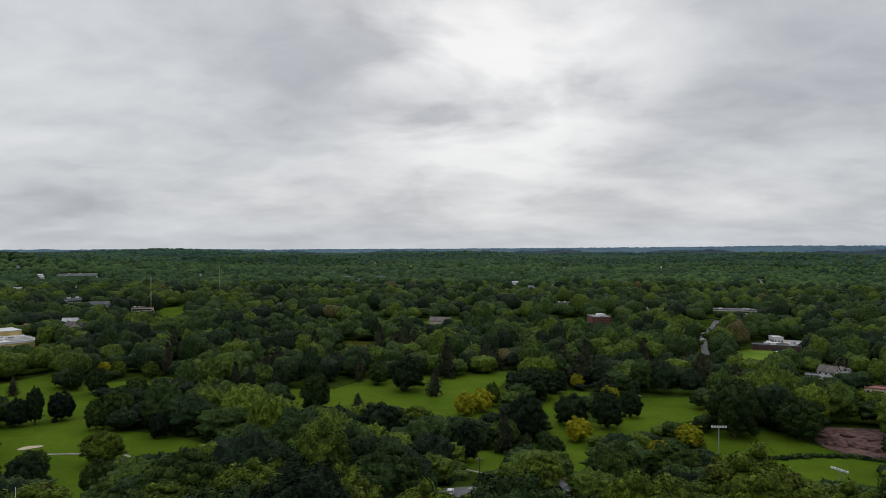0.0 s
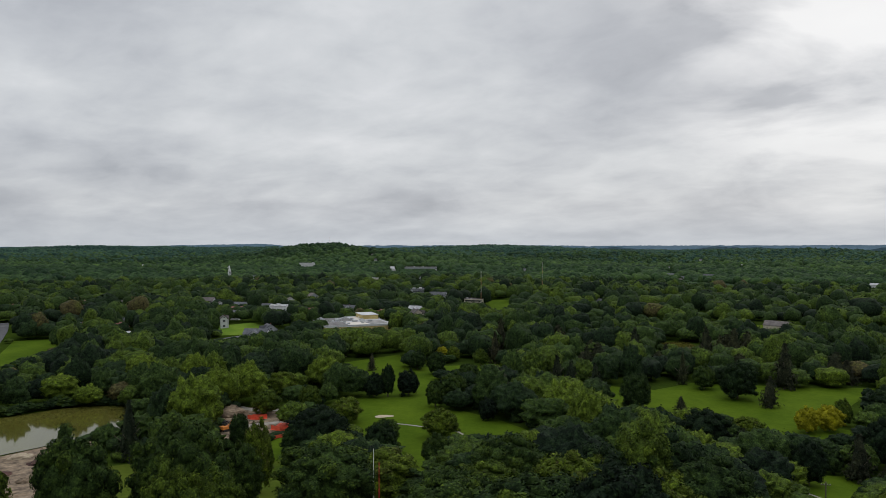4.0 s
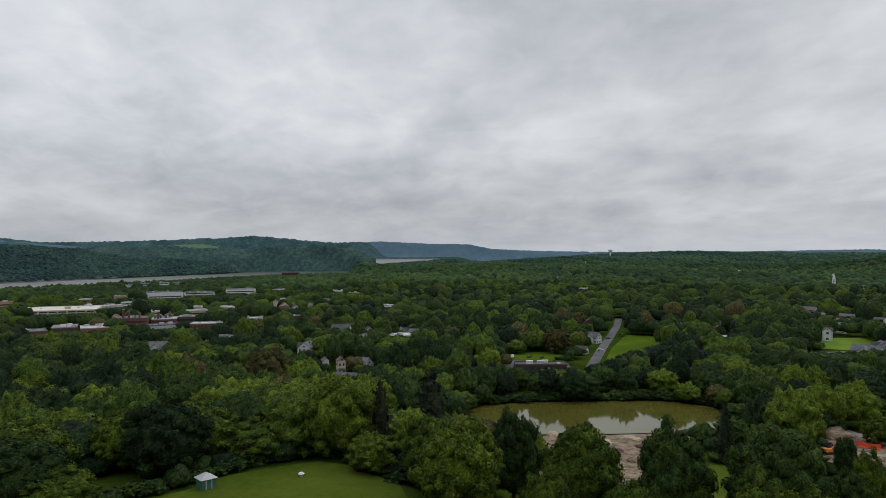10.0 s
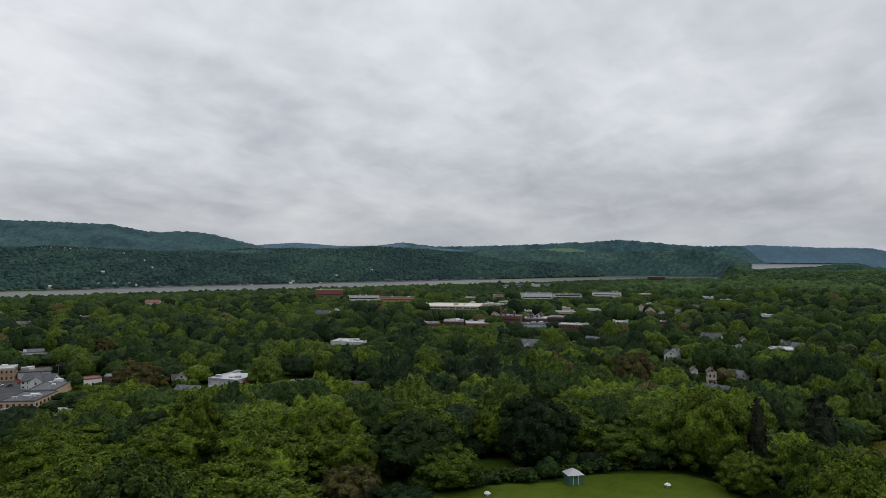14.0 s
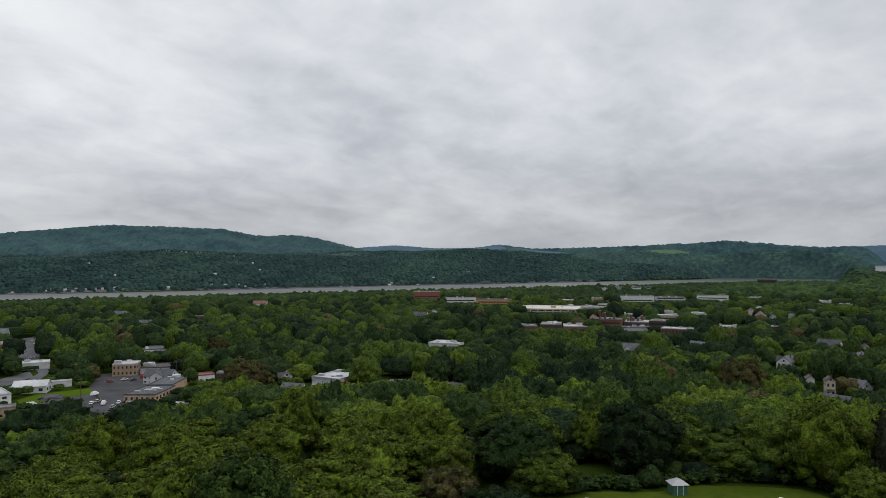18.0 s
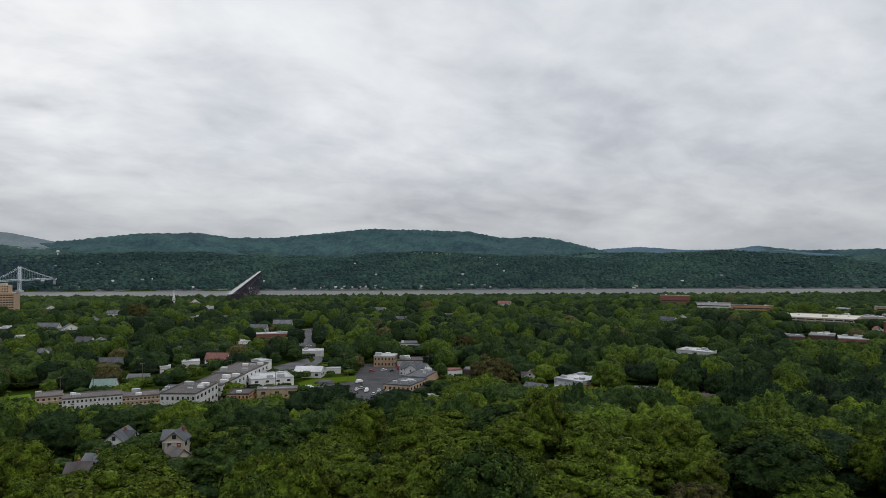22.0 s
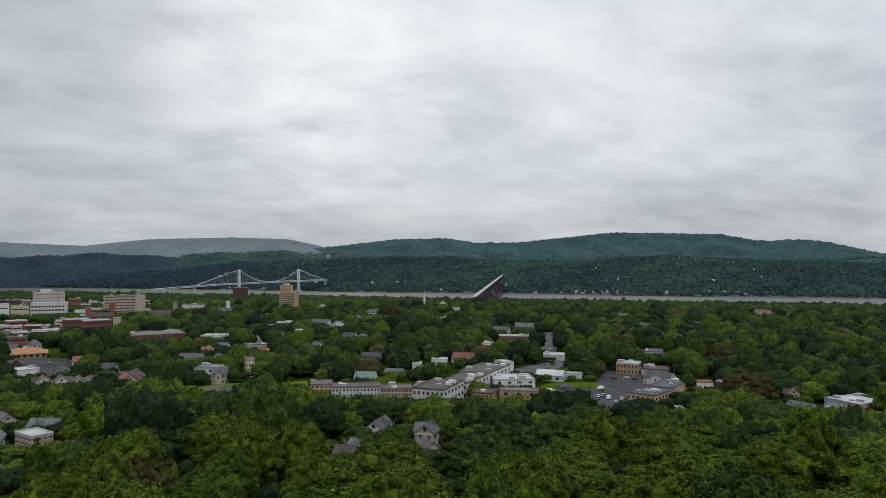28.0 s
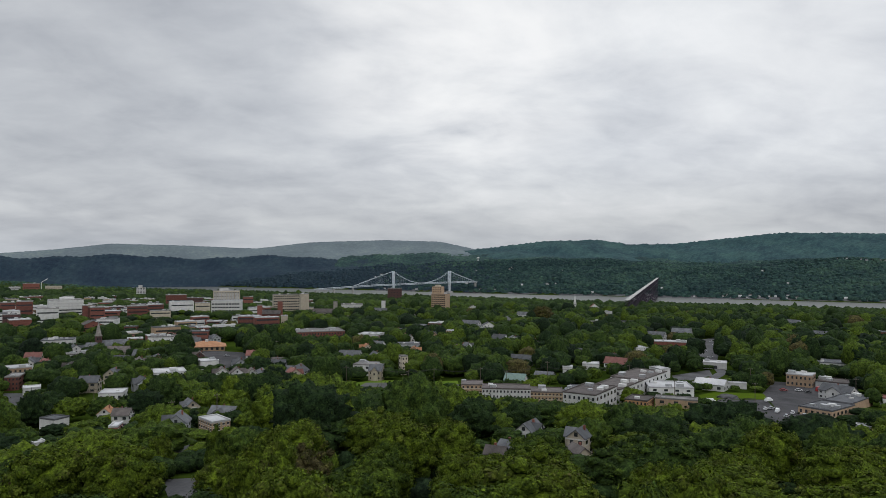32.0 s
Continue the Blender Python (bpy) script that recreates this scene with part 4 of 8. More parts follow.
block(183.81, 1891, 21.9, 18.0, 30.2, 0, "white", "flat", 9, 5, "pale high-rise apartment tower")
block(190.95, 2166, 39.0, 30.0, 29.3, 0, "brick", "flat", 4, 9, "distant red brick institution")
block(191.95, 2211, 27.3, 20.0, 17.6, 0, "white", "flat", 2, 5, "distant low white building")
block(189.56, 2446, 45.3, 20.0, 20.0, 0, "cream", "flat", 2, 7, "distant pale building among trees")
block(182.46, 1044, 26.8, 18.0, 12.1, 0, "cream", "flat", 2, 7, "tan two-storey building among trees")
block(184.03, 1115, 28.0, 20.0, 16.1, 0, "brick", "flat", 3, 7, "red brick downtown block with flat roof")
block(182.8, 1223, 25.6, 20.0, 15.0, 10, "brick", "white", 3, 6, "brick shop building with white roof")
block(181.34, 1402, 36.6, 25.0, 25.3, 0, "brick", "flat", 4, 8, "tall red brick downtown block")
block(179.98, 1413, 30.4, 25.0, 20.2, 0, "maroon", "flat", 3, 6, "dark brick downtown block")
block(180.9, 1221, 36.5, 20.0, 19.9, 8, "white", "white", 2, 8, "white commercial building among trees")
block(179.42, 1230, 24.0, 20.0, 17.6, 0, "cream", "flat", 2, 6, "cream commercial building among trees")
block(177.65, 1470, 49.9, 22.0, 33.1, 0, "white", "flat", 5, 10, "white framed office building with dark glazing")
block(177.69, 1187, 45.9, 25.0, 23.0, -8, "white", "white", 2, 0, "plain white parking structure")
block(176.03, 1420, 19.2, 20.0, 23.3, 0, "brick", "flat", 3, 4, "red brick block with pale end wall")
block(173.07, 1159, 40.7, 22.0, 34.3, 6, "cream", "flat", 8, 12, "long beige slab building with ribbon windows")
block(171.63, 1093, 12.2, 22.0, 36.1, 6, "cream", "flat", 0, 0, "plain beige stair tower of the slab building")
block(176.02, 844, 23.8, 16.0, 15.5, -12, "brick", "white", 3, 7, "red brick apartment house with white roof")
block(174.53, 826, 27.1, 16.0, 15.2, 10, "brick", "white", 3, 8, "red brick apartment house with white roof")
block(175.14, 919, 6.3, 8.0, 24.5, 0, "brick", "flat", 0, 0, "square red brick tower")
block(173.57, 975, 6.7, 8.0, 27.9, 0, "brick", "flat", 0, 0, "square red brick tower")
house(174.21, 919, 10.0, 21.8, 18.2, 80, "brick", "dark", 1, 4, "brick hall with dark hipped roof")
block(173.24, 840, 7.7, 14.0, 16.1, 0, "cream", "flat", 3, 3, "cream stone house front")
block(170.44, 713, 50.8, 40.0, 8.1, 8, "brick", "flat", 2, 18, "long low red brick school with flat roof")
house(169.95, 965, 10.0, 35.3, 19.3, 75, "stone", "dark", 2, 7, "grey stone church among trees")
block(169.21, 992, 5.5, 7.0, 28.0, 0, "stone", "flat", 0, 0, "grey stone church tower")
block(167.88, 1278, 38.6, 26.0, 12.7, 0, "white", "flat", 1, 8, "low round white building")
house(165.46, 1138, 10.0, 31.5, 13.0, 70, "white", "grey", 1, 4, "white church nave among trees")
block(165.34, 1138, 6.4, 6.0, 24.3, 0, "white", "flat", 0, 0, "white church tower among trees")
block(164.43, 1698, 34.1, 16.0, 37.6, 0, "maroon", "flat", 6, 5, "dark brown block beside the bridge approach")
block(160.87, 1207, 25.5, 24.0, 35.5, -20, "tan", "flat", 10, 7, "tan brick apartment tower")
house(185.48, 606, 10.0, 20.5, 9.3, 72, "stone", "dark", 1, 5, "brown stone church nave")
house(188.08, 621, 9.8, 9.0, 9.1, 15, "white", "grey", 2, 3, "white frame house with grey roof")
house(187.09, 621, 6.4, 7.5, 11.2, 75, "white", "grey", 2, 3, "white frame house with grey roof")
hipped_hall(179.09, 636, 30.0, 24.0, 7.4, "tan", "orange", "low building with broad orange-brown hipped roof")
house(176.55, 504, 7.6, 9.0, 7.9, 10, "grey", "grey", 2, 2, "grey frame house among trees")
house(179.62, 545, 7.1, 7.1, 9.0, 0, "maroon", "dark", 2, 2, "brown gabled house among trees")
block(178.87, 515, 12.5, 14.0, 5.5, 15, "white", "white", 1, 0, "flat white-roofed store among trees")
house(177.9, 458, 8.7, 9.0, 8.0, 5, "white", "dark", 2, 2, "white frame house with brown gable")
house(176.8, 456, 7.5, 8.1, 8.1, 5, "white", "dark", 2, 2, "white frame house with brown gable")
house(175.67, 454, 8.5, 9.0, 7.3, 5, "white", "dark", 2, 2, "white frame house with brown gable")
house(172.42, 450, 11.2, 12.0, 9.4, -20, "white", "grey", 3, 4, "large white frame house with tall gables")
house(168.0, 545, 10.0, 16.6, 8.5, 70, "white", "grey", 2, 4, "white frame house among trees")
house(166.59, 573, 8.6, 9.0, 10.3, 10, "cream", "orange", 2, 3, "cream house with brown roof")
house(165.83, 605, 8.8, 12.6, 9.8, 60, "white", "grey", 2, 3, "white frame house among trees")
block(163.24, 625, 24.2, 14.0, 5.4, 0, "grey", "grey", 1, 0, "low grey flat-roofed building")
house(161.21, 655, 6.4, 10.0, 14.6, 30, "tan", "grey", 3, 2, "yellowish frame house among trees")
block(163.58, 473, 4.4, 6.0, 12.5, 20, "cream", "flat", 4, 2, "narrow white apartment house")
house(162.85, 567, 7.8, 7.8, 9.1, 0, "tan", "orange", 2, 2, "tan house with orange roof")
house(158.3, 599, 7.5, 9.0, 9.9, 25, "white", "grey", 2, 2, "white frame house among trees")
house(162.14, 804, 7.9, 9.9, 11.7, 70, "white", "grey", 2, 2, "white frame house among trees")
house(158.17, 856, 9.0, 23.0, 12.9, 60, "white", "grey", 2, 3, "white frame house among trees")
house(156.74, 828, 18.7, 9.0, 12.8, 10, "white", "grey", 2, 3, "white frame house among trees")
house(160.32, 1248, 9.0, 24.1, 15.6, 70, "grey", "dark", 2, 3, "grey frame house among trees")
house(157.99, 1260, 23.2, 9.0, 15.8, 10, "white", "dark", 2, 3, "white frame house among trees")
block(192.06, 480, 7.3, 16.0, 7.8, -15, "brick", "flat", 3, 4, "red brick three-storey building with white cornice")
block(190.83, 456, 8.8, 10.0, 3.8, 0, "white", "white", 1, 2, "small white building among trees")
block(185.82, 412, 12.0, 14.0, 4.0, -12, "white", "white", 1, 4, "single-storey white office with flat roof")
block(188.94, 351, 7.6, 9.0, 4.7, 40, "white", "grey", 1, 0, "long white shed among trees")
block(190.22, 296, 4.2, 9.0, 3.2, 20, "white", "white", 1, 0, "white flat-roofed shed among trees")
house(186.22, 342, 5.5, 7.2, 7.1, -15, "white", "orange", 2, 2, "small white house with red-brown roof")
house(184.99, 326, 5.5, 6.9, 7.8, 70, "white", "dark", 2, 2, "white house with dark grey roof")
block(185.63, 292, 3.2, 8.0, 3.3, -15, "brick", "white", 1, 1, "low brick garage with white roof")
house(180.07, 339, 6.3, 8.3, 7.7, 15, "cream", "grey", 2, 2, "cream frame house among trees")
house(181.28, 256, 7.0, 8.3, 8.2, -10, "grey", "grey", 2, 2, "light grey clapboard house with porch")
house(177.75, 311, 7.7, 10.9, 6.9, 60, "white", "grey", 2, 3, "pale house with several gables")
block(177.97, 256, 6.7, 11.0, 4.9, 25, "tan", "white", 3, 4, "cream and brown apartment house with bay windows")
house(181.02, 210, 5.0, 5.6, 3.8, 65, "tan", "grey", 1, 2, "low house with open porch")
house(153.93, 211, 5.4, 8.5, 6.3, -25, "white", "grey", 2, 2, "white frame house with grey gabled roof")
house(156.12, 181, 5.0, 3.9, 4.2, 70, "grey", "dark", 1, 2, "small grey outbuilding among trees")
house(155.04, 195, 5.0, 4.5, 3.5, 60, "grey", "grey", 1, 2, "grey garage with dark roof")
house(149.75, 193, 4.8, 6.9, 7.3, -20, "cream", "grey", 2, 2, "cream house with two-storey porch")
house(149.08, 186, 3.4, 6.0, 3.7, 30, "cream", "dark", 1, 1, "low garage with grey gabled roof")
house(152.22, 463, 9.0, 11.9, 5.4, 75, "grey", "grey", 1, 0, "small grey workshop among trees")
block(150.4, 493, 6.7, 8.0, 4.9, 0, "white", "white", 1, 0, "small white store among trees")
block(148.57, 519, 12.0, 12.0, 4.4, 0, "white", "white", 1, 0, "white-roofed store among trees")
house(146.58, 522, 9.0, 15.6, 9.8, 70, "white", "maroon", 2, 3, "white house with reddish roof")
block(142.91, 486, 8.1, 12.0, 7.2, 35, "white", "white", 1, 0, "plain white windowless building")
block(142.43, 415, 24.3, 22.0, 5.7, 10, "white", "white", 2, 4, "white two-storey wing with railings")
block(142.11, 364, 19.9, 8.0, 6.5, -3, "tan", "flat", 2, 3, "tan brick wing among trees")
block(145.12, 358, 11.1, 14.0, 5.5, -15, "orange", "dark", 2, 6, "orange-brown brick wing with rows of windows")
block(150.22, 392, 9.9, 25.0, 3.7, -12, "grey", "grey", 1, 0, "low grey flat-roofed link")
block(158.1, 387, 11.8, 14.0, 7.1, 0, "tan", "dark", 3, 5, "tan brick wing with brown flat roof")
block(155.32, 365, 25.1, 14.0, 7.8, 0, "white", "dark", 3, 14, "long white three-storey block with rows of small windows")
block(152.09, 369, 16.7, 14.0, 6.3, 0, "tan", "dark", 3, 9, "tan brick wing with brown flat roof")
house(154.55, 426, 10.0, 12.1, 8.7, 75, "white", "green", 2, 0, "rooftop hall with rounded green metal roof")
house(141.66, 784, 10.0, 19.5, 14.5, 80, "white", "grey", 1, 0, "warehouse with pale curved roof")
house(143.53, 771, 9.0, 18.7, 10.9, 70, "white", "grey", 2, 3, "white house among trees")
block(144.61, 641, 11.8, 16.0, 6.3, 30, "white", "white", 1, 0, "long white-roofed store among trees")
block(142.32, 695, 33.8, 14.0, 7.4, 0, "brick", "white", 1, 0, "brick store with white roof")
block(139.29, 564, 16.8, 14.0, 4.4, 0, "white", "white", 1, 0, "white flat-roofed store among trees")
house(139.55, 457, 10.0, 17.1, 6.6, 75, "white", "white", 1, 2, "white gabled warehouse among trees")
block(137.73, 467, 10.9, 5.0, 3.2, 0, "white", "white", 1, 0, "long white trailer among trees")
house(153.9, 1049, 9.0, 19.1, 17.1, 70, "white", "grey", 2, 2, "white frame house among trees")
house(155.16, 918, 16.5, 9.0, 13.5, 10, "grey", "grey", 2, 2, "grey frame house among trees")
house(155.85, 653, 9.2, 13.1, 14.0, 60, "white", "grey", 2, 3, "white frame house among trees")
house(154.68, 702, 13.9, 9.0, 8.5, 10, "white", "grey", 2, 3, "white frame house among trees")
house(152.8, 695, 8.8, 9.0, 6.9, 10, "cream", "orange", 1, 2, "cream house with orange roof")
house(154.16, 533, 10.0, 16.7, 8.3, 70, "grey", "grey", 1, 0, "long grey-roofed workshop among trees")
house(158.37, 887, 12.1, 9.0, 9.4, 10, "white", "grey", 2, 2, "white frame house among trees")
house(157.29, 837, 9.0, 17.9, 8.1, 70, "white", "grey", 2, 3, "white frame house among trees")
block(147.17, 1262, 19.6, 9.0, 10.3, 0, "white", "white", 1, 2, "low white building among trees")
house(148.28, 1397, 20.3, 9.0, 20.5, 10, "white", "maroon", 2, 2, "white house with reddish roof")
block(132.57, 392, 16.4, 25.0, 3.8, -25, "tan", "grey", 1, 6, "pinkish-beige L-shaped workshop with flat grey roof")
block(131.14, 418, 13.5, 30.0, 4.2, -20, "tan", "grey", 1, 0, "low flat-roofed workshop with skylights")
house(131.07, 456, 10.0, 17.4, 8.1, 60, "white", "grey", 2, 4, "white gabled frame house")
block(133.59, 495, 14.7, 14.0, 7.4, -10, "tan", "white", 2, 6, "tan two-storey office with flat roof")
block(131.41, 498, 19.7, 18.0, 3.8, -10, "grey", "dark", 1, 0, "long dark flat-roofed building")
block(131.56, 607, 24.3, 22.0, 4.3, 0, "white", "grey", 1, 0, "pale flat-roofed warehouse among trees")
block(118.7, 391, 18.6, 26.0, 7.3, -38, "silver", "white", 1, 0, "white-roofed silver store with red panels")
house(121.17, 381, 8.0, 12.6, 6.7, 60, "white", "grey", 1, 2, "small white house among trees")
house(121.71, 422, 6.0, 6.0, 7.2, 0, "white", "dark", 1, 2, "small white garage among trees")
block(127.79, 438, 9.2, 9.0, 5.4, 10, "white", "maroon", 1, 3, "small white store with red trim")
block(126.3, 443, 12.2, 9.0, 5.2, -10, "maroon", "flat", 1, 3, "small brick store among trees")
block(129.51, 344, 6.2, 5.0, 3.2, 0, "white", "white", 1, 0, "small white shed among trees")
house(108.29, 373, 8.0, 9.5, 5.6, 75, "tan", "dark", 1, 2, "low house with brown roof")
block(109.11, 563, 26.4, 20.0, 5.6, -20, "white", "white", 1, 0, "large white-roofed hall among trees")
block(110.46, 1301, 49.3, 24.0, 22.8, 0, "brick", "flat", 4, 9, "dark red brick block")
block(100.77, 933, 82.0, 64.0, 9.2, -8, "cream", "cream", 0, 0, "long beige parking structure with open decks")
block(104.97, 1174, 60.3, 20.0, 14.6, 0, "orange", "flat", 2, 10, "orange-brown commercial row among trees")
block(107.7, 1207, 53.1, 20.0, 15.2, 0, "white", "flat", 2, 9, "pale commercial row among trees")
block(95.9, 752, 26.0, 20.0, 12.5, -8, "brick", "flat", 2, 9, "red brick factory hall with tall chimneys")
block(93.7, 762, 24.0, 24.0, 10.0, -4, "brick", "white", 2, 8, "red brick factory hall with pale roof")
block(92.1, 770, 17.0, 20.0, 11.0, -8, "maroon", "flat", 2, 6, "dark brick factory wing")
block(93.56, 716, 28.7, 20.0, 7.3, 10, "grey", "grey", 1, 0, "grey-roofed factory hall among trees")
block(90.95, 692, 22.4, 16.0, 8.9, -10, "brick", "white", 2, 7, "red brick factory with white roof")
block(102.2, 715, 19.0, 26.0, 6.4, 4, "brick", "grey", 1, 6, "low red brick workshop with grey roof")
block(100.4, 728, 21.0, 30.0, 7.6, -3, "maroon", "flat", 1, 6, "low dark brick workshop")
block(98.4, 722, 24.0, 28.0, 6.6, 2, "brick", "white", 1, 7, "low red brick workshop with pale roof")
block(93.59, 1148, 50.5, 25.0, 18.4, 5, "white", "grey", 4, 10, "pale apartment block among trees")
block(91.13, 1252, 48.2, 25.0, 11.4, 5, "white", "grey", 3, 10, "pale apartment block among trees")
block(96.2, 1990, 26.0, 16.0, 15.0, -8, "white", "grey", 3, 6, "pale apartment house near the river")
block(95.0, 1940, 30.0, 16.0, 16.0, 5, "grey", "grey", 3, 6, "grey apartment house near the river")
block(93.7, 1900, 24.0, 16.0, 15.0, -4, "white", "grey", 3, 6, "pale apartment house near the river")
block(92.7, 1960, 20.0, 16.0, 14.0, 8, "grey", "grey", 3, 5, "grey apartment house near the river")
block(88.07, 1263, 50.0, 20.0, 13.6, 0, "white", "flat", 2, 9, "white commercial row among trees")
block(84.28, 2823, 66.0, 30.0, 25.0, 0, "maroon", "flat", 4, 9, "distant red brick mill")
house(94.1, 526, 10.0, 13.0, 11.2, 70, "white", "grey", 2, 3, "white frame house among trees")
house(82.99, 490, 6.8, 9.7, 9.4, -20, "cream", "grey", 2, 3, "cream gabled house among trees")
house(90.52, 564, 5.8, 7.0, 5.7, 10, "white", "grey", 1, 2, "small white house among trees")
house(89.05, 584, 9.0, 13.8, 7.7, 60, "white", "grey", 2, 3, "white frame house among trees")
house(83.79, 870, 9.2, 9.0, 11.7, 10, "white", "grey", 2, 2, "white frame house among trees")
house(85.35, 905, 5.7, 6.8, 15.8, 10, "cream", "dark", 3, 2, "tall cream house among trees")
house(82.43, 889, 8.0, 12.6, 11.8, 70, "white", "grey", 2, 2, "white frame house among trees")
house(110.99, 845, 9.0, 19.8, 14.3, 60, "white", "grey", 2, 3, "white frame house among trees")
house(109.84, 937, 15.3, 9.0, 12.4, 10, "white", "grey", 2, 2, "white frame house among trees")
house(123.75, 1212, 9.0, 22.7, 18.7, 70, "white", "maroon", 2, 3, "white house with red roof")
house(132.12, 880, 9.0, 19.5, 12.0, 70, "tan", "grey", 2, 3, "tan frame house among trees")
house(133.96, 1004, 9.0, 17.7, 13.1, 70, "white", "grey", 2, 3, "white frame house among trees")
house(80.23, 587, 10.0, 15.2, 11.6, 70, "white", "grey", 2, 3, "white frame house among trees")
house(83.2, 477, 8.6, 10.0, 11.2, -25, "white", "grey", 2, 3, "white gabled house among trees")
house(81.45, 429, 3.7, 6.0, 7.9, 10, "white", "dark", 1, 1, "small white outbuilding among trees")
house(80.19, 416, 4.5, 6.0, 10.3, 10, "cream", "dark", 2, 2, "cream house among trees")
house(77.98, 431, 8.9, 9.6, 8.7, 50, "white", "grey", 1, 2, "white gabled house among trees")
house(79.86, 393, 10.0, 14.3, 6.1, 72, "cream", "grey", 1, 4, "long low house with grey roof")
house(77.94, 617, 7.9, 9.0, 8.1, 10, "white", "dark", 2, 2, "white frame house among trees")
house(75.28, 602, 6.7, 8.0, 8.8, 10, "white", "grey", 2, 2, "white frame house among trees")
house(74.21, 606, 8.4, 10.6, 7.2, 70, "white", "grey", 2, 2, "white frame house among trees")
house(79.07, 710, 9.0, 11.4, 8.2, 70, "cream", "dark", 2, 3, "cream house among trees")
house(84.67, 888, 10.6, 9.0, 13.8, 10, "white", "maroon", 2, 2, "white house among trees")
house(81.12, 978, 9.0, 18.2, 10.4, 70, "white", "dark", 2, 2, "white house among trees")
block(63.93, 433, 31.5, 12.0, 4.3, 8, "maroon", "dark", 1, 8, "long low brick motel with dark roof")
house(59.9, 578, 8.0, 12.4, 8.6, 60, "white", "grey", 2, 3, "white frame house beside the road")
house(60.73, 514, 6.3, 7.9, 5.5, 70, "white", "dark", 1, 2, "small white house among trees")
house(60.13, 644, 14.1, 10.0, 12.3, 10, "maroon", "dark", 2, 3, "brown house among trees")
house(49.92, 612, 7.2, 9.0, 5.1, 70, "white", "white", 1, 1, "small white house among trees")
house(44.37, 858, 10.0, 17.2, 13.9, 60, "white", "dark", 2, 3, "white frame house among trees")
house(43.4, 835, 10.7, 9.0, 10.3, 10, "white", "dark", 2, 2, "white frame house among trees")
house(41.96, 841, 9.0, 15.6, 8.9, 70, "white", "grey", 2, 3, "white frame house among trees")
house(40.11, 814, 10.0, 17.6, 8.5, 70, "grey", "grey", 1, 4, "low grey house among trees")
house(38.03, 848, 13.7, 9.0, 11.9, 10, "white", "dark", 2, 2, "white frame house among trees")
house(36.19, 887, 16.2, 9.0, 13.7, 30, "grey", "dark", 2, 3, "grey frame house among trees")
house(33.39, 745, 9.0, 17.2, 10.0, 60, "white", "grey", 2, 3, "white frame house among trees")
house(43.16, 649, 5.3, 6.0, 11.2, 10, "white", "dark", 2, 1, "small white house with steep gable")
house(40.71, 562, 10.0, 18.3, 9.1, 70, "white", "grey", 1, 4, "low white house among trees")
house(39.6, 576, 11.2, 10.0, 10.4, 20, "grey", "grey", 2, 3, "grey house among trees")
block(32.62, 597, 59.3, 70.0, 5.8, 14, "yellow", "white", 1, 10, "large flat-roofed school with yellow walls and white roof")
house(27.8, 659, 13.9, 12.0, 13.2, 20, "cream", "dark", 1, 3, "low cream building among trees")
block(27.58, 991, 26.3, 25.0, 9.7, 10, "grey", "grey", 2, 7, "low grey institutional building")
house(26.17, 928, 10.0, 23.5, 12.4, 70, "grey", "grey", 2, 4, "grey-roofed house among trees")
block(23.29, 875, 23.6, 14.0, 9.3, -10, "cream", "dark", 2, 6, "tan and brown building beside the mast")
house(13.07, 869, 10.0, 22.0, 8.6, 70, "white", "grey", 2, 5, "white building with blue-grey roof")
block(36.76, 1863, 40.4, 20.0, 17.4, 0, "white", "white", 1, 4, "white hall on the hillside")
house(42.75, 1778, 12.8, 10.0, 12.7, 10, "white", "white", 1, 1, "white chapel among trees")
block(27.63, 1828, 100.0, 25.0, 9.5, 0, "grey", "flat", 1, 9, "pale building row on the ridge")
block(-12.8, 649, 17.1, 22.0, 12.3, 14, "brick", "flat", 6, 8, "red brick apartment block")
house(-28.9, 458, 7.2, 9.6, 7.9, 65, "white", "dark", 2, 3, "white frame house with dark roof")
house(-29.92, 463, 4.7, 6.7, 6.4, 20, "white", "dark", 1, 2, "white gabled house among trees")
block(-27.83, 446, 7.3, 8.0, 3.2, 0, "grey", "grey", 1, 0, "low grey shed among trees")
block(-31.73, 421, 9.4, 9.0, 3.2, 0, "cream", "maroon", 1, 3, "low cream building among trees")
block(-25.66, 612, 7.2, 12.0, 5.1, 20, "white", "white", 1, 3, "white flat-roofed workshop among trees")
block(-25.53, 571, 32.9, 12.0, 3.9, 5, "maroon", "grey", 1, 0, "low brown storage sheds")
block(-22.64, 860, 49.7, 25.0, 4.4, 10, "white", "grey", 1, 8, "long pale warehouse among trees")
block(-16.05, 775, 11.6, 10.0, 5.7, 0, "white", "white", 1, 2, "small white building among trees")
house(0.18, 670, 10.0, 20.7, 8.9, 70, "cream", "dark", 1, 4, "tan building beside a lawn")
house(-7.07, 1167, 9.0, 22.2, 9.8, 70, "white", "grey", 1, 3, "distant white house among trees")
house(-8.96, 1224, 9.0, 20.3, 9.3, 70, "white", "grey", 1, 3, "distant white house among trees")
house(7.84, 1585, 9.0, 20.5, 11.1, 70, "white", "grey", 1, 3, "distant white house among trees")
house(5.03, 1571, 9.0, 36.2, 12.2, 70, "cream", "grey", 1, 3, "distant pale building among trees")
house(-10.05, 175, 1.6, 5.0, 5.6, 20, "white", "grey", 2, 2, "white-walled clubhouse with grey roof")
house(28.03, 701, 10.0, 12.7, 13.4, 70, "grey", "white", 1, 3, "low building with pale roof")
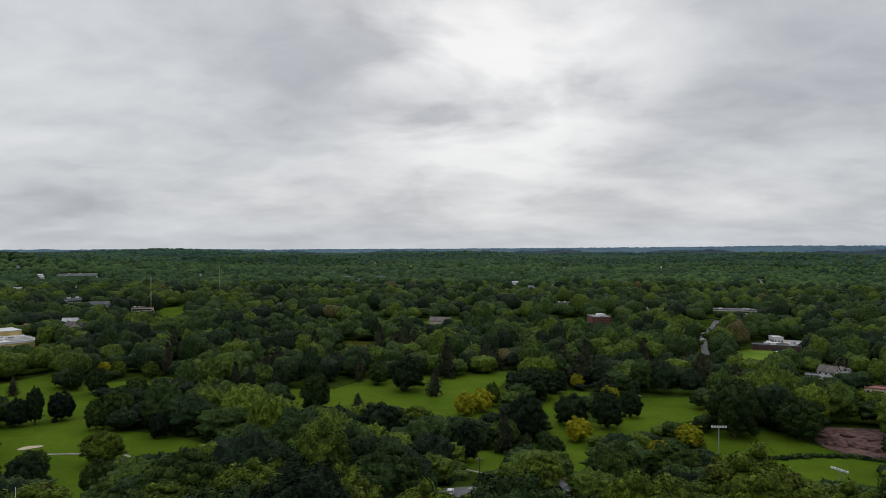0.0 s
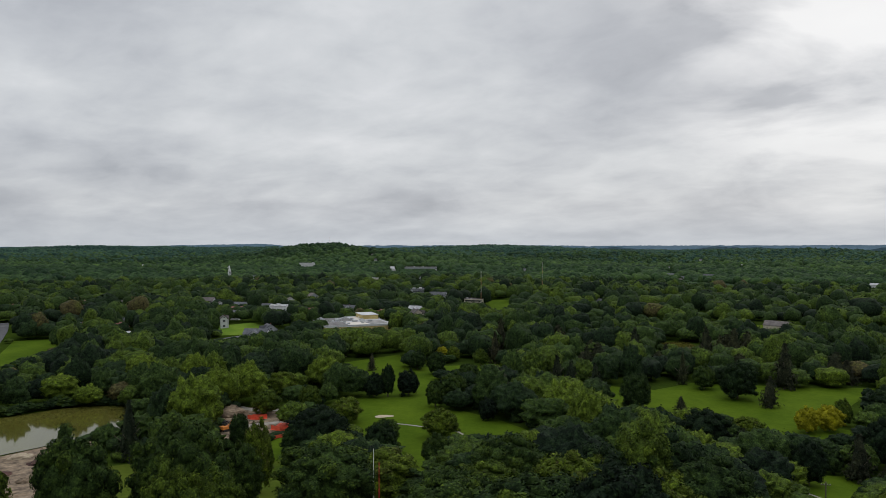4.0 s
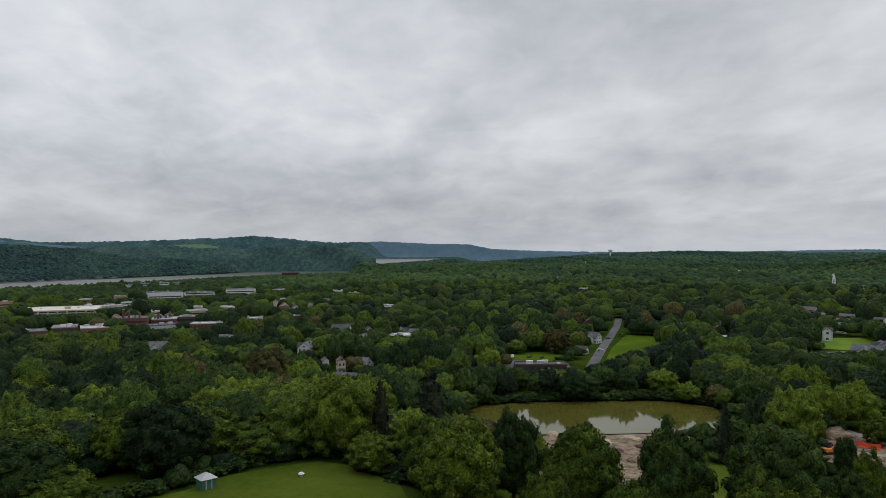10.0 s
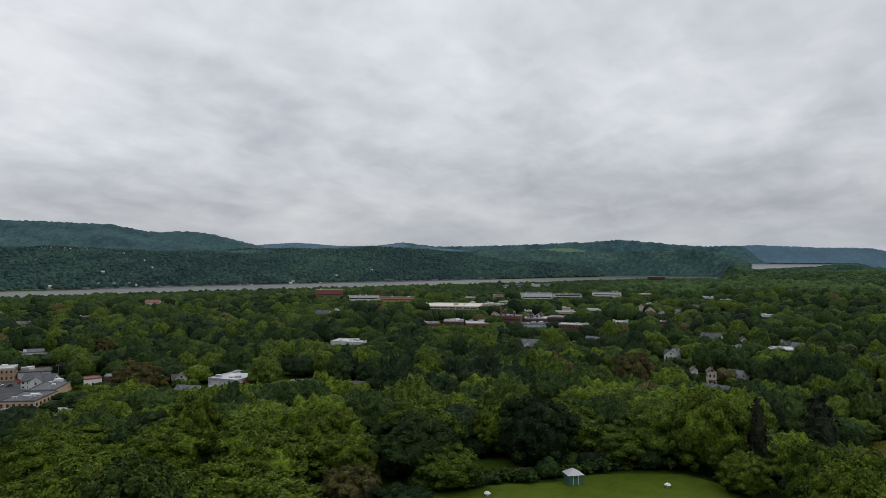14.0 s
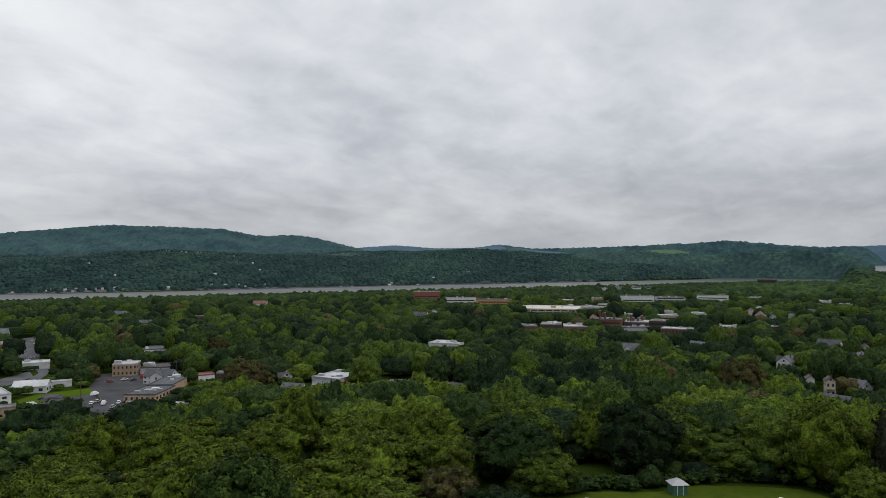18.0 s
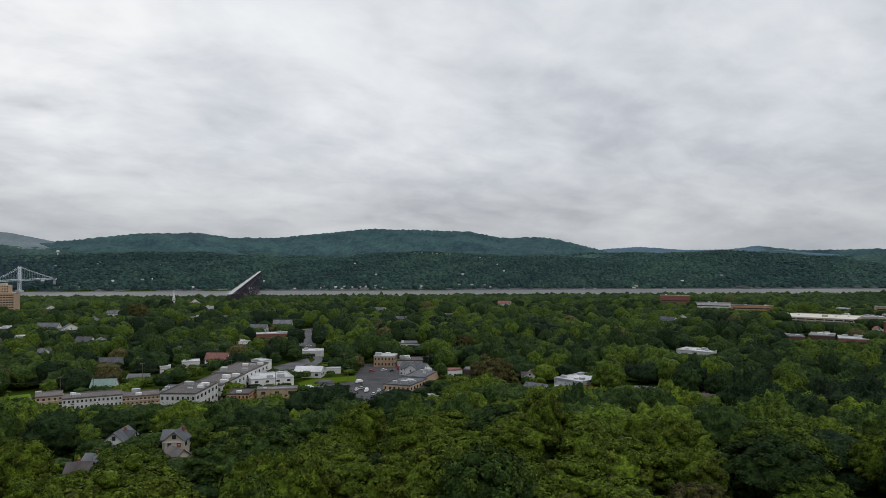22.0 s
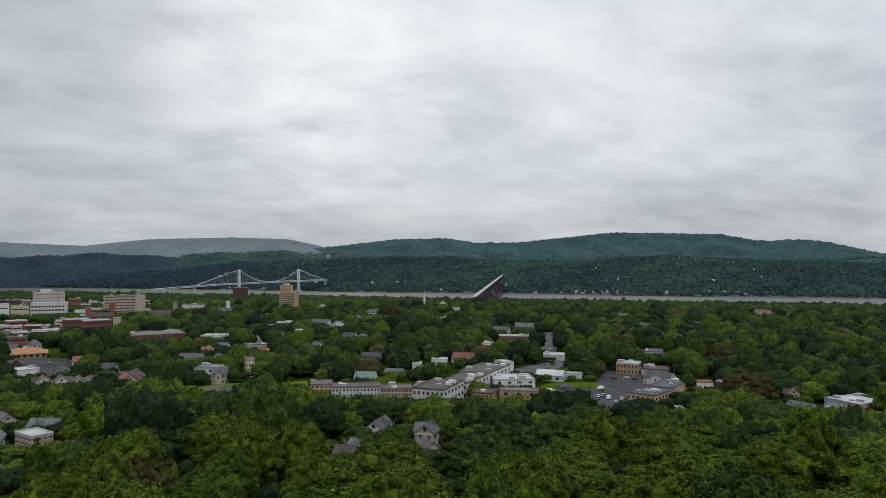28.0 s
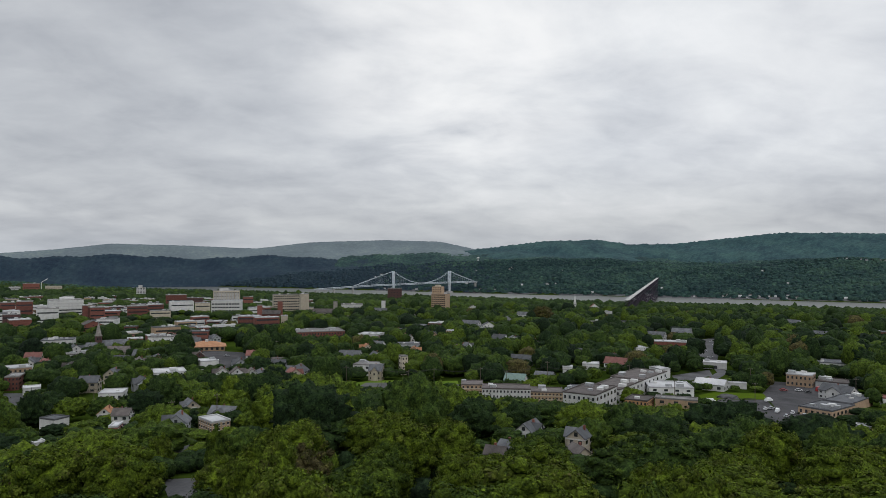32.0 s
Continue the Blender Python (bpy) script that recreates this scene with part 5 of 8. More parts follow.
block(149.5, 350, 17.0, 30.0, 8.0, -22, "white", "dark", 2, 7, "white stepped factory wing with brown flat roof")
block(147.5, 381, 17.0, 36.0, 8.5, -22, "white", "dark", 2, 7, "white stepped factory wing with brown flat roof")
block(145.8, 424, 20.0, 40.0, 8.5, -22, "white", "dark", 2, 7, "white stepped factory wing with brown flat roof")

# smaller houses and shops that fill the town between the larger buildings
fill = random.Random(77)
MEASURED = [q for q in SIGHTS if q[2] * q[1] > 700]


def infill(a0, a1, d0, d1, count, brick_share, words):
    made = 0
    for _ in range(count * 12):
        az, d = fill.uniform(a0, a1), math.sqrt(fill.uniform(d0**2, d1**2))
        x, y = spot(az, d)
        if any(inside(np.array([x, x * 1.05, x * 1.1]), np.array([y, y * 1.05, y * 1.1]), o).any() for o in OPEN):
            continue
        if made >= count or any(abs(az - a) < k + 0.8 and d < r < d + 260 for a, r, k, _ in MEASURED) or any(math.hypot(x - spot(a, r)[0], y - spot(a, r)[1]) < k + 13 for a, r, k in BODIES):
            continue
        made += 1
        if fill.random() < brick_share:
            block(round(az, 2), round(d), fill.uniform(12, 26), fill.uniform(12, 20), fill.uniform(6, 13), fill.uniform(-20, 20), fill.choice(("brick", "brick", "white", "white", "cream", "tan")),
                  fill.choice(("flat", "white", "white", "grey")), 2, 5, "town building with a flat roof and rows of windows")
        else:
            house(round(az, 2), round(d), fill.uniform(7, 9), fill.uniform(8, 12), fill.uniform(7.5, 10), fill.choice((5, 20, -20, 70, 75)), fill.choice(("white", "white", "grey", "cream")),
                  fill.choice(("grey", "dark", "grey", "maroon")), 2, 2, words)
        a, r, half, z = SIGHTS.pop()
        SIGHTS.append((a, r, half * 0.8, z + 3.0))   # only their upper parts rise clear of the trees


infill(171, 193, 700, 1650, 190, 0.55, "small frame house in the dense town")
infill(176, 194, 640, 1250, 70, 0.4, "small frame house in the dense town")
infill(162, 193, 430, 720, 34, 0.15, "small frame house on a leafy town street")
infill(143, 170, 480, 1300, 44, 0.1, "small frame house on a leafy town street")
infill(74, 104, 520, 1250, 46, 0.25, "small frame house half hidden by trees")
infill(85, 99, 900, 1380, 16, 1.0, "town building")
infill(104, 134, 650, 1300, 14, 0.1, "small frame house half hidden by trees")
infill(29, 54, 560, 780, 14, 0.05, "small white house half hidden by trees")
infill(24, 70, 560, 1300, 30, 0.05, "small frame house half hidden by trees")
infill(-33, 20, 700, 1400, 16, 0.1, "small house half hidden by trees")
# ---- landmarks of the town ----
def spire(az, d, w, h, tip, wall, top_mat, label, nave=None):
    """A church: a square tower with louvred openings and a pointed roof, and a gabled nave beside it."""
    e = tagged(thing("church", az, d, 12), label, "church")
    room_for(az, d, w + 6, w, h, 12)
    part("tower", boxes((-w / 2, w / 2, 0, w, -4, h)), WALLS[wall], e)
    part("cornice", boxes((-w / 2 - 0.3, w / 2 + 0.3, -0.3, w + 0.3, h - 0.2, h + 0.35)), WALLS["stone"], e)
    bm = bmesh.new()
    ring = [bm.verts.new((x, y, h + 0.35)) for x, y in ((-w * 0.46, w * 0.04), (w * 0.46, w * 0.04), (w * 0.46, w * 0.96), (-w * 0.46, w * 0.96))]
    apex = bm.verts.new((0, w / 2, tip))
    bm.faces.new(ring[::-1])
    for i in range(4):
        bm.faces.new((ring[i], ring[(i + 1) % 4], apex))
    part("spire", bm, top_mat, e)
    for z in (h * 0.45, h * 0.75):
        for x in (-w * 0.2, w * 0.2):
            part("louvre", boxes((x - w * 0.11, x + w * 0.11, -0.08, 0.02, z, z + h * 0.16)), GLASS, e)
    if nave:
        nw, nd, nh = nave
        bm = boxes((w / 2, w / 2 + nd, w * 0.2, w * 0.2 + nw, -4, nh * 0.6))
        for x in (w / 2, w / 2 + nd):
            tri = [bm.verts.new(c) for c in ((x, w * 0.2, nh * 0.6), (x, w * 0.2 + nw, nh * 0.6), (x, w * 0.2 + nw / 2, nh))]
            bm.faces.new(tri)
        part("nave", bm, WALLS[wall], e)
        bm = bmesh.new()
        for s in (0, 1):
            y = w * 0.2 + s * nw
            q = [(w / 2 - 0.2, w * 0.2 + nw / 2, nh + 0.15), (w / 2 - 0.2, y + (0.6 if s else -0.6), nh * 0.55), (w / 2 + nd + 0.5, y + (0.6 if s else -0.6), nh * 0.55), (w / 2 + nd + 0.5, w * 0.2 + nw / 2, nh + 0.15)]
            up_ = [bm.verts.new(c) for c in q]
            dn = [bm.verts.new((x_, y_, z_ - 0.25)) for x_, y_, z_ in q]
            bm.faces.new(up_)
            bm.faces.new(dn[::-1])
            for i in range(4):
                bm.faces.new((up_[i], dn[i], dn[(i + 1) % 4], up_[(i + 1) % 4]))
        bmesh.ops.recalc_face_normals(bm, faces=bm.faces[:])
        part("nave_roof", bm, ROOFS["grey"], e)
        for i in range(5):
            x = w / 2 + nd * (i + 0.5) / 5
            part("window", boxes((x - 0.5, x + 0.5, w * 0.2 - 0.06, w * 0.2 + 0.02, nh * 0.15, nh * 0.5)), GLASS, e)


spire(186.61, 660, 4.6, 14.0, 26.5, "maroon", WALLS["stone"], "dark brownstone church with a tall pointed spire", (11.0, 22.0, 9.5))
spire(149.79, 1480, 5.0, 20.0, 38.0, "white", TRIM, "white wooden church with a slender steeple", (10.0, 18.0, 13.0))

spire(42.73, 1500, 5.5, 17.0, 30.0, "white", TRIM, "white church with a pointed steeple above the treetops", (11.0, 20.0, 11.0))


def crane(az, d, h, reach):
    e = tagged(thing("crane", az, d), "pale crane with a raised boom beside a brick building", "crane")
    bm = bmesh.new()
    rod(bm, (0, 0, -2), (0, 0, h), 0.9, 6)
    part("mast", bm, TRIM, e)
    bm = bmesh.new()
    rod(bm, (0, 0, h), (reach, 0, h + reach * 0.62), 0.7, 5)
    part("boom", bm, TRIM, e)
    part("cab", boxes((-1.6, 1.6, -1.6, 1.6, -2, 2.4)), METAL, e)


crane(190.33, 2160, 34, 15)


def dress(e, *pieces):
    """Adds plain box parts to a building: (name, material, label, box)."""
    for name, material, label, b in pieces:
        part(name, boxes(b), material, e, label)


def standing(az, d):
    """The building whose base was set at a bearing and distance."""
    x, y = spot(az, d)
    return min((o for o in bpy.data.objects if o.type == "EMPTY" and o.name.split(".")[0] in ("building", "tower_block", "house")), key=lambda o: math.hypot(o.matrix_basis.translation.x - x, o.matrix_basis.translation.y - y))


store = standing(118.7, 391)
dress(store, *[("panel", RED_PAINT, "bright red wall panel", (9.28, 9.38, y0, y1, 0.3, 5.6)) for y0, y1 in ((3, 6.6), (9, 12), (21, 23.5))])
dress(store, *[("panel", WALLS["grey"], "grey wall panel", (9.28, 9.36, y0, y1, 0.3, 3.6)) for y0, y1 in ((13, 16), (17, 20))])
dress(store, ("shop_window", GLASS, "", (-7.6, 2.4, -0.12, 0.0, 0.2, 3.2)), ("canopy", TRIM, "", (-8.2, 3.0, -1.5, -0.02, 3.3, 3.7)), ("sign", RED_PAINT, "red sign", (4.2, 7.6, -0.18, -0.02, 2.4, 5.2)), ("parapet", METAL, "", (-9.5, 9.5, -0.16, 0.02, 6.6, 7.9)))
school = standing(32.62, 597)
sections = [(-28, -8, 3, 30, ROOFS["flat"]), (-6, 10, 4, 24, ROOFS["cream"]), (12, 28, 6, 34, ROOFS["flat"]), (-20, 4, 34, 62, ROOFS["flat"]), (8, 26, 40, 66, ROOFS["cream"])]
for x0, x1, y0, y1, m in sections:
    part("roof_section", boxes((x0, x1, y0, y1, 5.9, 6.12)), m, school, "weathered membrane over one wing")
for i in range(22):
    x, y, k = fill.uniform(-26, 26), fill.uniform(4, 66), fill.uniform(0.6, 1.3)
    part("rooftop_unit", boxes((x - k, x + k, y - k * 0.7, y + k * 0.7, 6.1, 6.1 + k)), METAL, school)
part("gymnasium", boxes((14, 29, 44, 69, 5.8, 9.6)), WALLS["yellow"], school, "taller hall with yellow walls")
part("roof", boxes((13.6, 29.4, 43.6, 69.4, 9.6, 9.9)), ROOFS["white"], school)
dress(school, ("fascia", TRIM, "", (-29.8, 29.8, -0.25, -0.02, 4.9, 5.6)))
tower = standing(160.87, 1207)
dress(tower, ("upper_floors", WALLS["tan"], "", (-12.6, 4.6, 3, 18, 35.4, 48.0)), ("lift_house", WALLS["cream"], "", (-8, 0, 6, 14, 48.0, 51.0)))
for z in (38.5, 42.0, 45.4):
    for x in (-10.5, -7.0, -3.5, 0.0, 3.2):
        dress(tower, ("window", GLASS, "", (x - 0.8, x + 0.8, 2.94, 3.02, z, z + 1.5)))
for az, d, w, h in ((158.1, 387, 11.8, 7.1), (152.09, 369, 16.7, 6.3)):
    dress(standing(az, d), *[("band", WALLS["cream"], "pale stone band", (-w / 2 - 0.05, w / 2 + 0.05, -0.1, 0.01, z, z + 0.45)) for z in (h * 0.06, h * 0.38, h * 0.70)])
slab = standing(183.81, 1891)
dress(slab, *[("fin", TRIM, "", (x - 0.8, x + 0.8, -1.2, 0.02, 0, 31)) for x in (-9, -3, 3, 9)], ("lift_house", WALLS["white"], "", (-6, 3, 4, 12, 30.2, 36)))
office = standing(177.65, 1470)
dress(office, *[("pier", WALLS["cream"], "", (-24.9 + 4.98 * i - 0.8, -24.9 + 4.98 * i + 0.8, -0.8, 0.02, 0, 32)) for i in range(11)], ("cornice", WALLS["cream"], "", (-25.4, 25.4, -0.9, 0.0, 30.6, 33.2)), ("lift_house", WALLS["white"], "", (-14, 4, 4, 14, 33.1, 38)))
big_white = standing(188.74, 1137)
dress(big_white, *[("band", TRIM, "", (-21.9, 21.9, -0.5, 0.01, z, z + 1.3)) for z in (4, 8.2, 12.4, 16.6, 20.8)], ("lift_house", WALLS["white"], "", (-8, 10, 5, 16, 24.8, 28)))
deck = standing(177.69, 1187)
# dark panels on the solid wall stand for the shade inside open decks
dress(deck, *[("deck_opening", GLASS, "", (-22 + 4.4 * i, -18.6 + 4.4 * i, -0.1, 0.02, z, z + 2.2)) for i in range(10) for z in (5.5, 11.0, 16.5)])
parking = standing(100.77, 933)
# here too the decks' inner shade is a row of dark panels
dress(parking, *[("deck_opening", GLASS, "", (-39.5 + 9.9 * i, -31.2 + 9.9 * i, -0.12, 0.02, z, z + 1.5)) for i in range(8) for z in (1.2, 4.0, 6.7)], ("stair_house", WALLS["cream"], "", (4, 10, 20, 26, 9.0, 12.2)))
for az, d, spots in ((95.9, 752, ((-9, 4, 21), (-4, 6, 19), (6, 3, 17))), (93.7, 762, ((-6, 5, 17), (5, 9, 16)))):
    mill = standing(az, d)
    for x, y, top in spots:
        dress(mill, ("chimney", WALLS["brick"], "", (x - 0.9, x + 0.9, y, y + 1.8, 8, top)), ("chimney_cap", WALLS["stone"], "", (x - 1.05, x + 1.05, y - 0.15, y + 1.95, top, top + 0.5)))
    dress(mill, *[("roof_light", ROOFS["grey"], "", (-10 + 5 * i, -8 + 5 * i, 8, 18, 9.6, 13.6)) for i in range(4)])
# ---- bridges ----
def suspension_bridge():
    e = tagged(new("suspension_bridge"), "pale blue-grey suspension bridge across the river", "bridge")
    p1, p2 = Vector((*spot(164.53, 3110), 0)), Vector((*spot(159.96, 3230), 0))
    along = p2 - p1
    span = along.length
    t = along.normalized()
    s = Vector((-t.y, t.x, 0))
    e.matrix_basis = Matrix(((t.x, s.x, 0, p1.x), (t.y, s.y, 0, p1.y), (0, 0, 1, 0), (0, 0, 0, 1)))
    top, deck, half = 101.0, 43.0, 7.5

    def road_z(x):
        return deck + 4.0 * (1 - ((x - span / 2) / (span / 2 + 250)) ** 2) - 4.0 - max(0, -x - 60) * 0.035 + 7.0 * min(max(x / span, 0), 1.4)

    for tx in (0.0, span):
        bm = bmesh.new()
        for y in (-half, half):
            for dx in (-2.6, 2.6):
                rod(bm, (tx + dx, y, 0), (tx + dx * 0.55, y, top), 1.5, 4)
            for z in range(6, 94, 8):
                k = 1 - 0.45 * z / top
                rod(bm, (tx - 2.6 * k, y, z), (tx + 2.6 * k, y, z + 7), 0.4, 4)
        part("tower_leg", bm, BRIDGE_GREY, e)
        bm = bmesh.new()
        for z in (34, 50, 73, 93):
            rod(bm, (tx, -half, z), (tx, half, z), 1.5, 4)
        for a, b in ((50, 73), (73, 93), (8, 34)):
            rod(bm, (tx, -half, a), (tx, half, b), 0.85, 4)
            rod(bm, (tx, half, a), (tx, -half, b), 0.85, 4)
        part("cross_bracing", bm, BRIDGE_GREY, e)
        part("pier", boxes((tx - 9, tx + 9, -15, 15, -5, 8)), CONCRETE, e)

    def cable_z(x):
        if 0 <= x <= span:
            return deck + 4 + (top - deck - 4) * ((x - span / 2) / (span / 2)) ** 2
        u = -x if x < 0 else x - span
        return top - (top - road_z(x)) * min(1, u / (190 if x < 0 else 135)) ** 0.92

    for y in (-half, half):
        bm = bmesh.new()
        xs = np.linspace(-190, span + 135, 50)
        for a, b in zip(xs, xs[1:]):
            rod(bm, (a, y, cable_z(a)), (b, y, cable_z(b)), 0.55, 5)
        part("main_cable", bm, BRIDGE_GREY, e)
        bm = bmesh.new()
        for x in np.linspace(-160, span + 115, 56):
            if cable_z(x) > road_z(x) + 2:
                rod(bm, (x, y, road_z(x)), (x, y, cable_z(x)), 0.16, 3)
        part("hangers", bm, BRIDGE_GREY, e)
        bm = bmesh.new()
        xs = np.linspace(-360, span + 145, 84)
        for i, (a, b) in enumerate(zip(xs, xs[1:])):
            za, zb = road_z(a), road_z(b)
            rod(bm, (a, y, za + 0.5), (b, y, zb + 0.5), 0.6, 4)
            rod(bm, (a, y, za - 4.5), (b, y, zb - 4.5), 0.6, 4)
            rod(bm, (a, y, za + (0.5 if i % 2 else -4.5)), (b, y, zb + (-4.5 if i % 2 else 0.5)), 0.4, 4)
        part("stiffening_truss", bm, BRIDGE_GREY, e)
    bm = bmesh.new()
    xs = np.linspace(-360, span + 145, 36)
    for a, b in zip(xs, xs[1:]):
        v = [bm.verts.new(c) for c in ((a, -half, road_z(a)), (b, -half, road_z(b)), (b, half, road_z(b)), (a, half, road_z(a)))]
        bm.faces.new(v)
    part("deck", bm, BRIDGE_GREY, e)
    for x in (-190, -275, -355, span + 138):
        z = road_z(x) - 4
        part("approach_pier", boxes((x - 2, x + 2, -6, -3, -5, z), (x - 2, x + 2, 3, 6, -5, z), (x - 2, x + 2, -7, 7, z - 2, z)), CONCRETE, e)


def trestle_bridge():
    """The high railway bridge turned footway: a long deck on trusses and tall piers."""
    e = tagged(new("trestle_bridge"), "dark purple-brown steel truss bridge with a pale footway on top", "bridge")
    a, b = Vector((*spot(145.75, 1330), 0)), Vector((*spot(143.35, 3480), 0))
    t = (b - a).normalized()
    s = Vector((-t.y, t.x, 0))
    e.matrix_basis = Matrix(((t.x, s.x, 0, a.x), (t.y, s.y, 0, a.y), (0, 0, 1, 0), (0, 0, 0, 1)))
    long, top = (b - a).length, 73.0
    part("deck", boxes((0, long, -4.2, 4.2, top - 0.6, top)), CONCRETE, e)
    part("railing", boxes(*[(0, long, y - 0.06, y + 0.06, top + z, top + z + 0.1) for y in (-4.3, 4.3) for z in (0.5, 1.2)]), METAL, e)
    for y in (-3.8, 3.8):
        bm = bmesh.new()
        n = 86
        xs = np.linspace(0, long, n)
        for i, (p, q) in enumerate(zip(xs, xs[1:])):
            low = top - (9 if p < 620 else 17)
            rod(bm, (p, y, low), (q, y, low), 0.4, 4)
            rod(bm, (p, y, top - 1), (p, y, low), 0.24, 4)
            rod(bm, (p, y, low if i % 2 else top - 1), (q, y, top - 1 if i % 2 else low), 0.22, 4)
            rod(bm, (p, y, top - 1.3), (q, y, top - 1.3), 0.5, 4)
        part("side_truss", bm, RUST, e)
    x = 20.0
    while x < long:
        step = 44 if x < 640 else 130
        w = t * x + a
        base = float(ground(w.x, w.y)) - 3
        bm = bmesh.new()
        hi = top - (9 if x < 620 else 17)
        if hi - base > 4:
            for y in (-1, 1):
                for dx in (-5, 5):
                    rod(bm, (x + dx, y * (5 + (hi - base) * 0.10), base), (x + dx * 0.8, y * 4.4, hi), 0.55, 4)
            k = base + 4
            while k < hi - 6:
                for dx in (-5, 5):
                    f0, f1 = 5 + (hi - k) * 0.10, 5 + (hi - k - 9) * 0.10
                    rod(bm, (x + dx, -f0, k), (x + dx, f1, min(k + 9, hi)), 0.2, 4)
                    rod(bm, (x + dx, f0, k), (x + dx, -f1, min(k + 9, hi)), 0.2, 4)
                    rod(bm, (x + dx, -f0, k), (x + dx, f0, k), 0.4, 4)
                k += 9
            part("pier_tower", bm, RUST, e)
        else:
            bm.free()
        x += step


suspension_bridge()
trestle_bridge()


# ---- masts, towers, poles ----
def water_tower(az, d, top, width, label):
    e = tagged(thing("water_tower", az, d), label, "water tower")
    z = top - float(ground(*spot(az, d)))
    bm = bmesh.new()
    bmesh.ops.create_uvsphere(bm, u_segments=20, v_segments=12, radius=width / 2, matrix=Matrix.Translation((0, 0, z - width * 0.36)) @ Matrix.Diagonal((1, 1, 0.72, 1)))
    part("tank", bm, TRIM, e)
    bm = bmesh.new()
    bmesh.ops.create_cone(bm, cap_ends=True, segments=14, radius1=width * 0.2, radius2=width * 0.14, depth=z - width * 0.5 + 4, matrix=Matrix.Translation((0, 0, (z - width * 0.5 - 4) / 2)))
    part("stem", bm, TRIM, e)


def lattice_mast(az, d, h, label, wide=1.1, band=8.0):
    e = tagged(thing("radio_mast", az, d), label, "radio mast")
    z, i = 0.0, 0
    while z < h:
        bm = bmesh.new()
        for x, y in ((-wide / 2, 0), (wide / 2, 0), (0, wide)):
            rod(bm, (x, y, z), (x, y, z + band), 0.07, 4)
        for k in range(4):
            q = z + k * band / 4
            rod(bm, (-wide / 2, 0, q), (wide / 2, 0, q + band / 4), 0.04, 3)
            rod(bm, (wide / 2, 0, q), (0, wide, q + band / 4), 0.04, 3)
        part("mast_section", bm, CONCRETE if i % 2 else WALLS["orange"], e)
        z, i = z + band, i + 1


lattice_mast(35.0, 2480, 40.0, "grey lattice tower on a wooded hilltop", 3.0)


def light_pole(az, d, h, turn, lamps=6):
    e = tagged(thing("floodlight_pole", az, d, turn), "tall grey floodlight pole beside the playing field", "floodlight")
    bm = bmesh.new()
    rod(bm, (0, 0, -1), (0, 0, h), 0.17, 8)
    part("pole", bm, METAL, e)
    part("crossbar", boxes((-2.6, 2.6, -0.08, 0.08, h - 0.25, h - 0.08)), METAL, e)
    for i in range(lamps):
        x = -2.4 + 4.8 * i / (lamps - 1)
        part("lamp", boxes((x - 0.27, x + 0.27, -0.42, 0.1, h - 0.05, h + 0.5)), TRIM, e)


def utility_pole(az, d, h, turn=0.0):
    e = tagged(thing("utility_pole", az, d, turn), "weathered wooden utility pole with a crossarm", "utility pole", "utility poles of the town")
    bm = bmesh.new()
    rod(bm, (0, 0, -1), (0, 0, h), 0.16, 7)
    part("pole", bm, BARK, e)
    part("crossarm", boxes((-1.3, 1.3, -0.07, 0.07, h - 0.9, h - 0.72)), BARK, e)
    for x in (-1.1, -0.4, 0.4, 1.1):
        part("insulator", boxes((x - 0.06, x + 0.06, -0.06, 0.06, h - 0.72, h - 0.5)), CONCRETE, e)


water_tower(58.5, 3900, 139, 24, "white water tower standing above the forest")
water_tower(157.62, 4150, 172, 17, "white water tower on the wooded hill")
lattice_mast(22.66, 790, 48, "tall red and white lattice radio mast", 0.5)
lattice_mast(17.7, 1000, 42, "slender red and white lattice radio mast", 0.45)
lattice_mast(35.6, 2420, 24, "small lattice mast on a wooded hilltop", 2.2, 6.0)
light_pole(-21.54, 264, 12.6, 20)
light_pole(-29.6, 236, 8.5, -35)
for az, d, h in ((152.0, 440, 15), (142.2, 405, 12), (136.5, 405, 13), (157.4, 425, 12), (136.8, 470, 13), (181.6, 285, 12), (178.3, 300, 13), (165.5, 415, 11), (163.3, 425, 10), (173.8, 600, 11), (63.1, 470, 10),
                 (-3.0, 208, 8), (-5.9, 205, 8), (183.4, 345, 12), (186.9, 385, 12), (155.3, 420, 11), (130.0, 470, 11)):
    utility_pole(az, d, h, 20)


def power_line(stations, high, label):
    """Sagging wires from pole to pole."""
    e = tagged(new("power_line"), label, "power line")
    tops = [Vector(at(az, d, high)) for az, d in stations]
    for off in (-1.1, 0.0, 1.1):
        bm = bmesh.new()
        for a, b in zip(tops, tops[1:]):
            side = (b - a).cross(Vector((0, 0, 1))).normalized() * off
            pts = [a.lerp(b, k / 8) + side - Vector((0, 0, 1.6 * (1 - (k / 4 - 1) ** 2))) for k in range(9)]
            for p, q in zip(pts, pts[1:]):
                rod(bm, p, q, 0.045, 3)
        part("wire", bm, RUBBER, e)


for az, d in ((168.3, 428), (161.2, 420), (149.0, 448), (145.6, 462)):
    utility_pole(az, d, 12, 0)
power_line([(171.5, 440), (168.3, 428), (165.5, 415), (161.2, 420), (157.4, 425), (152.0, 440), (149.0, 448), (145.6, 462)], 11.4, "thin dark power lines sagging between utility poles")


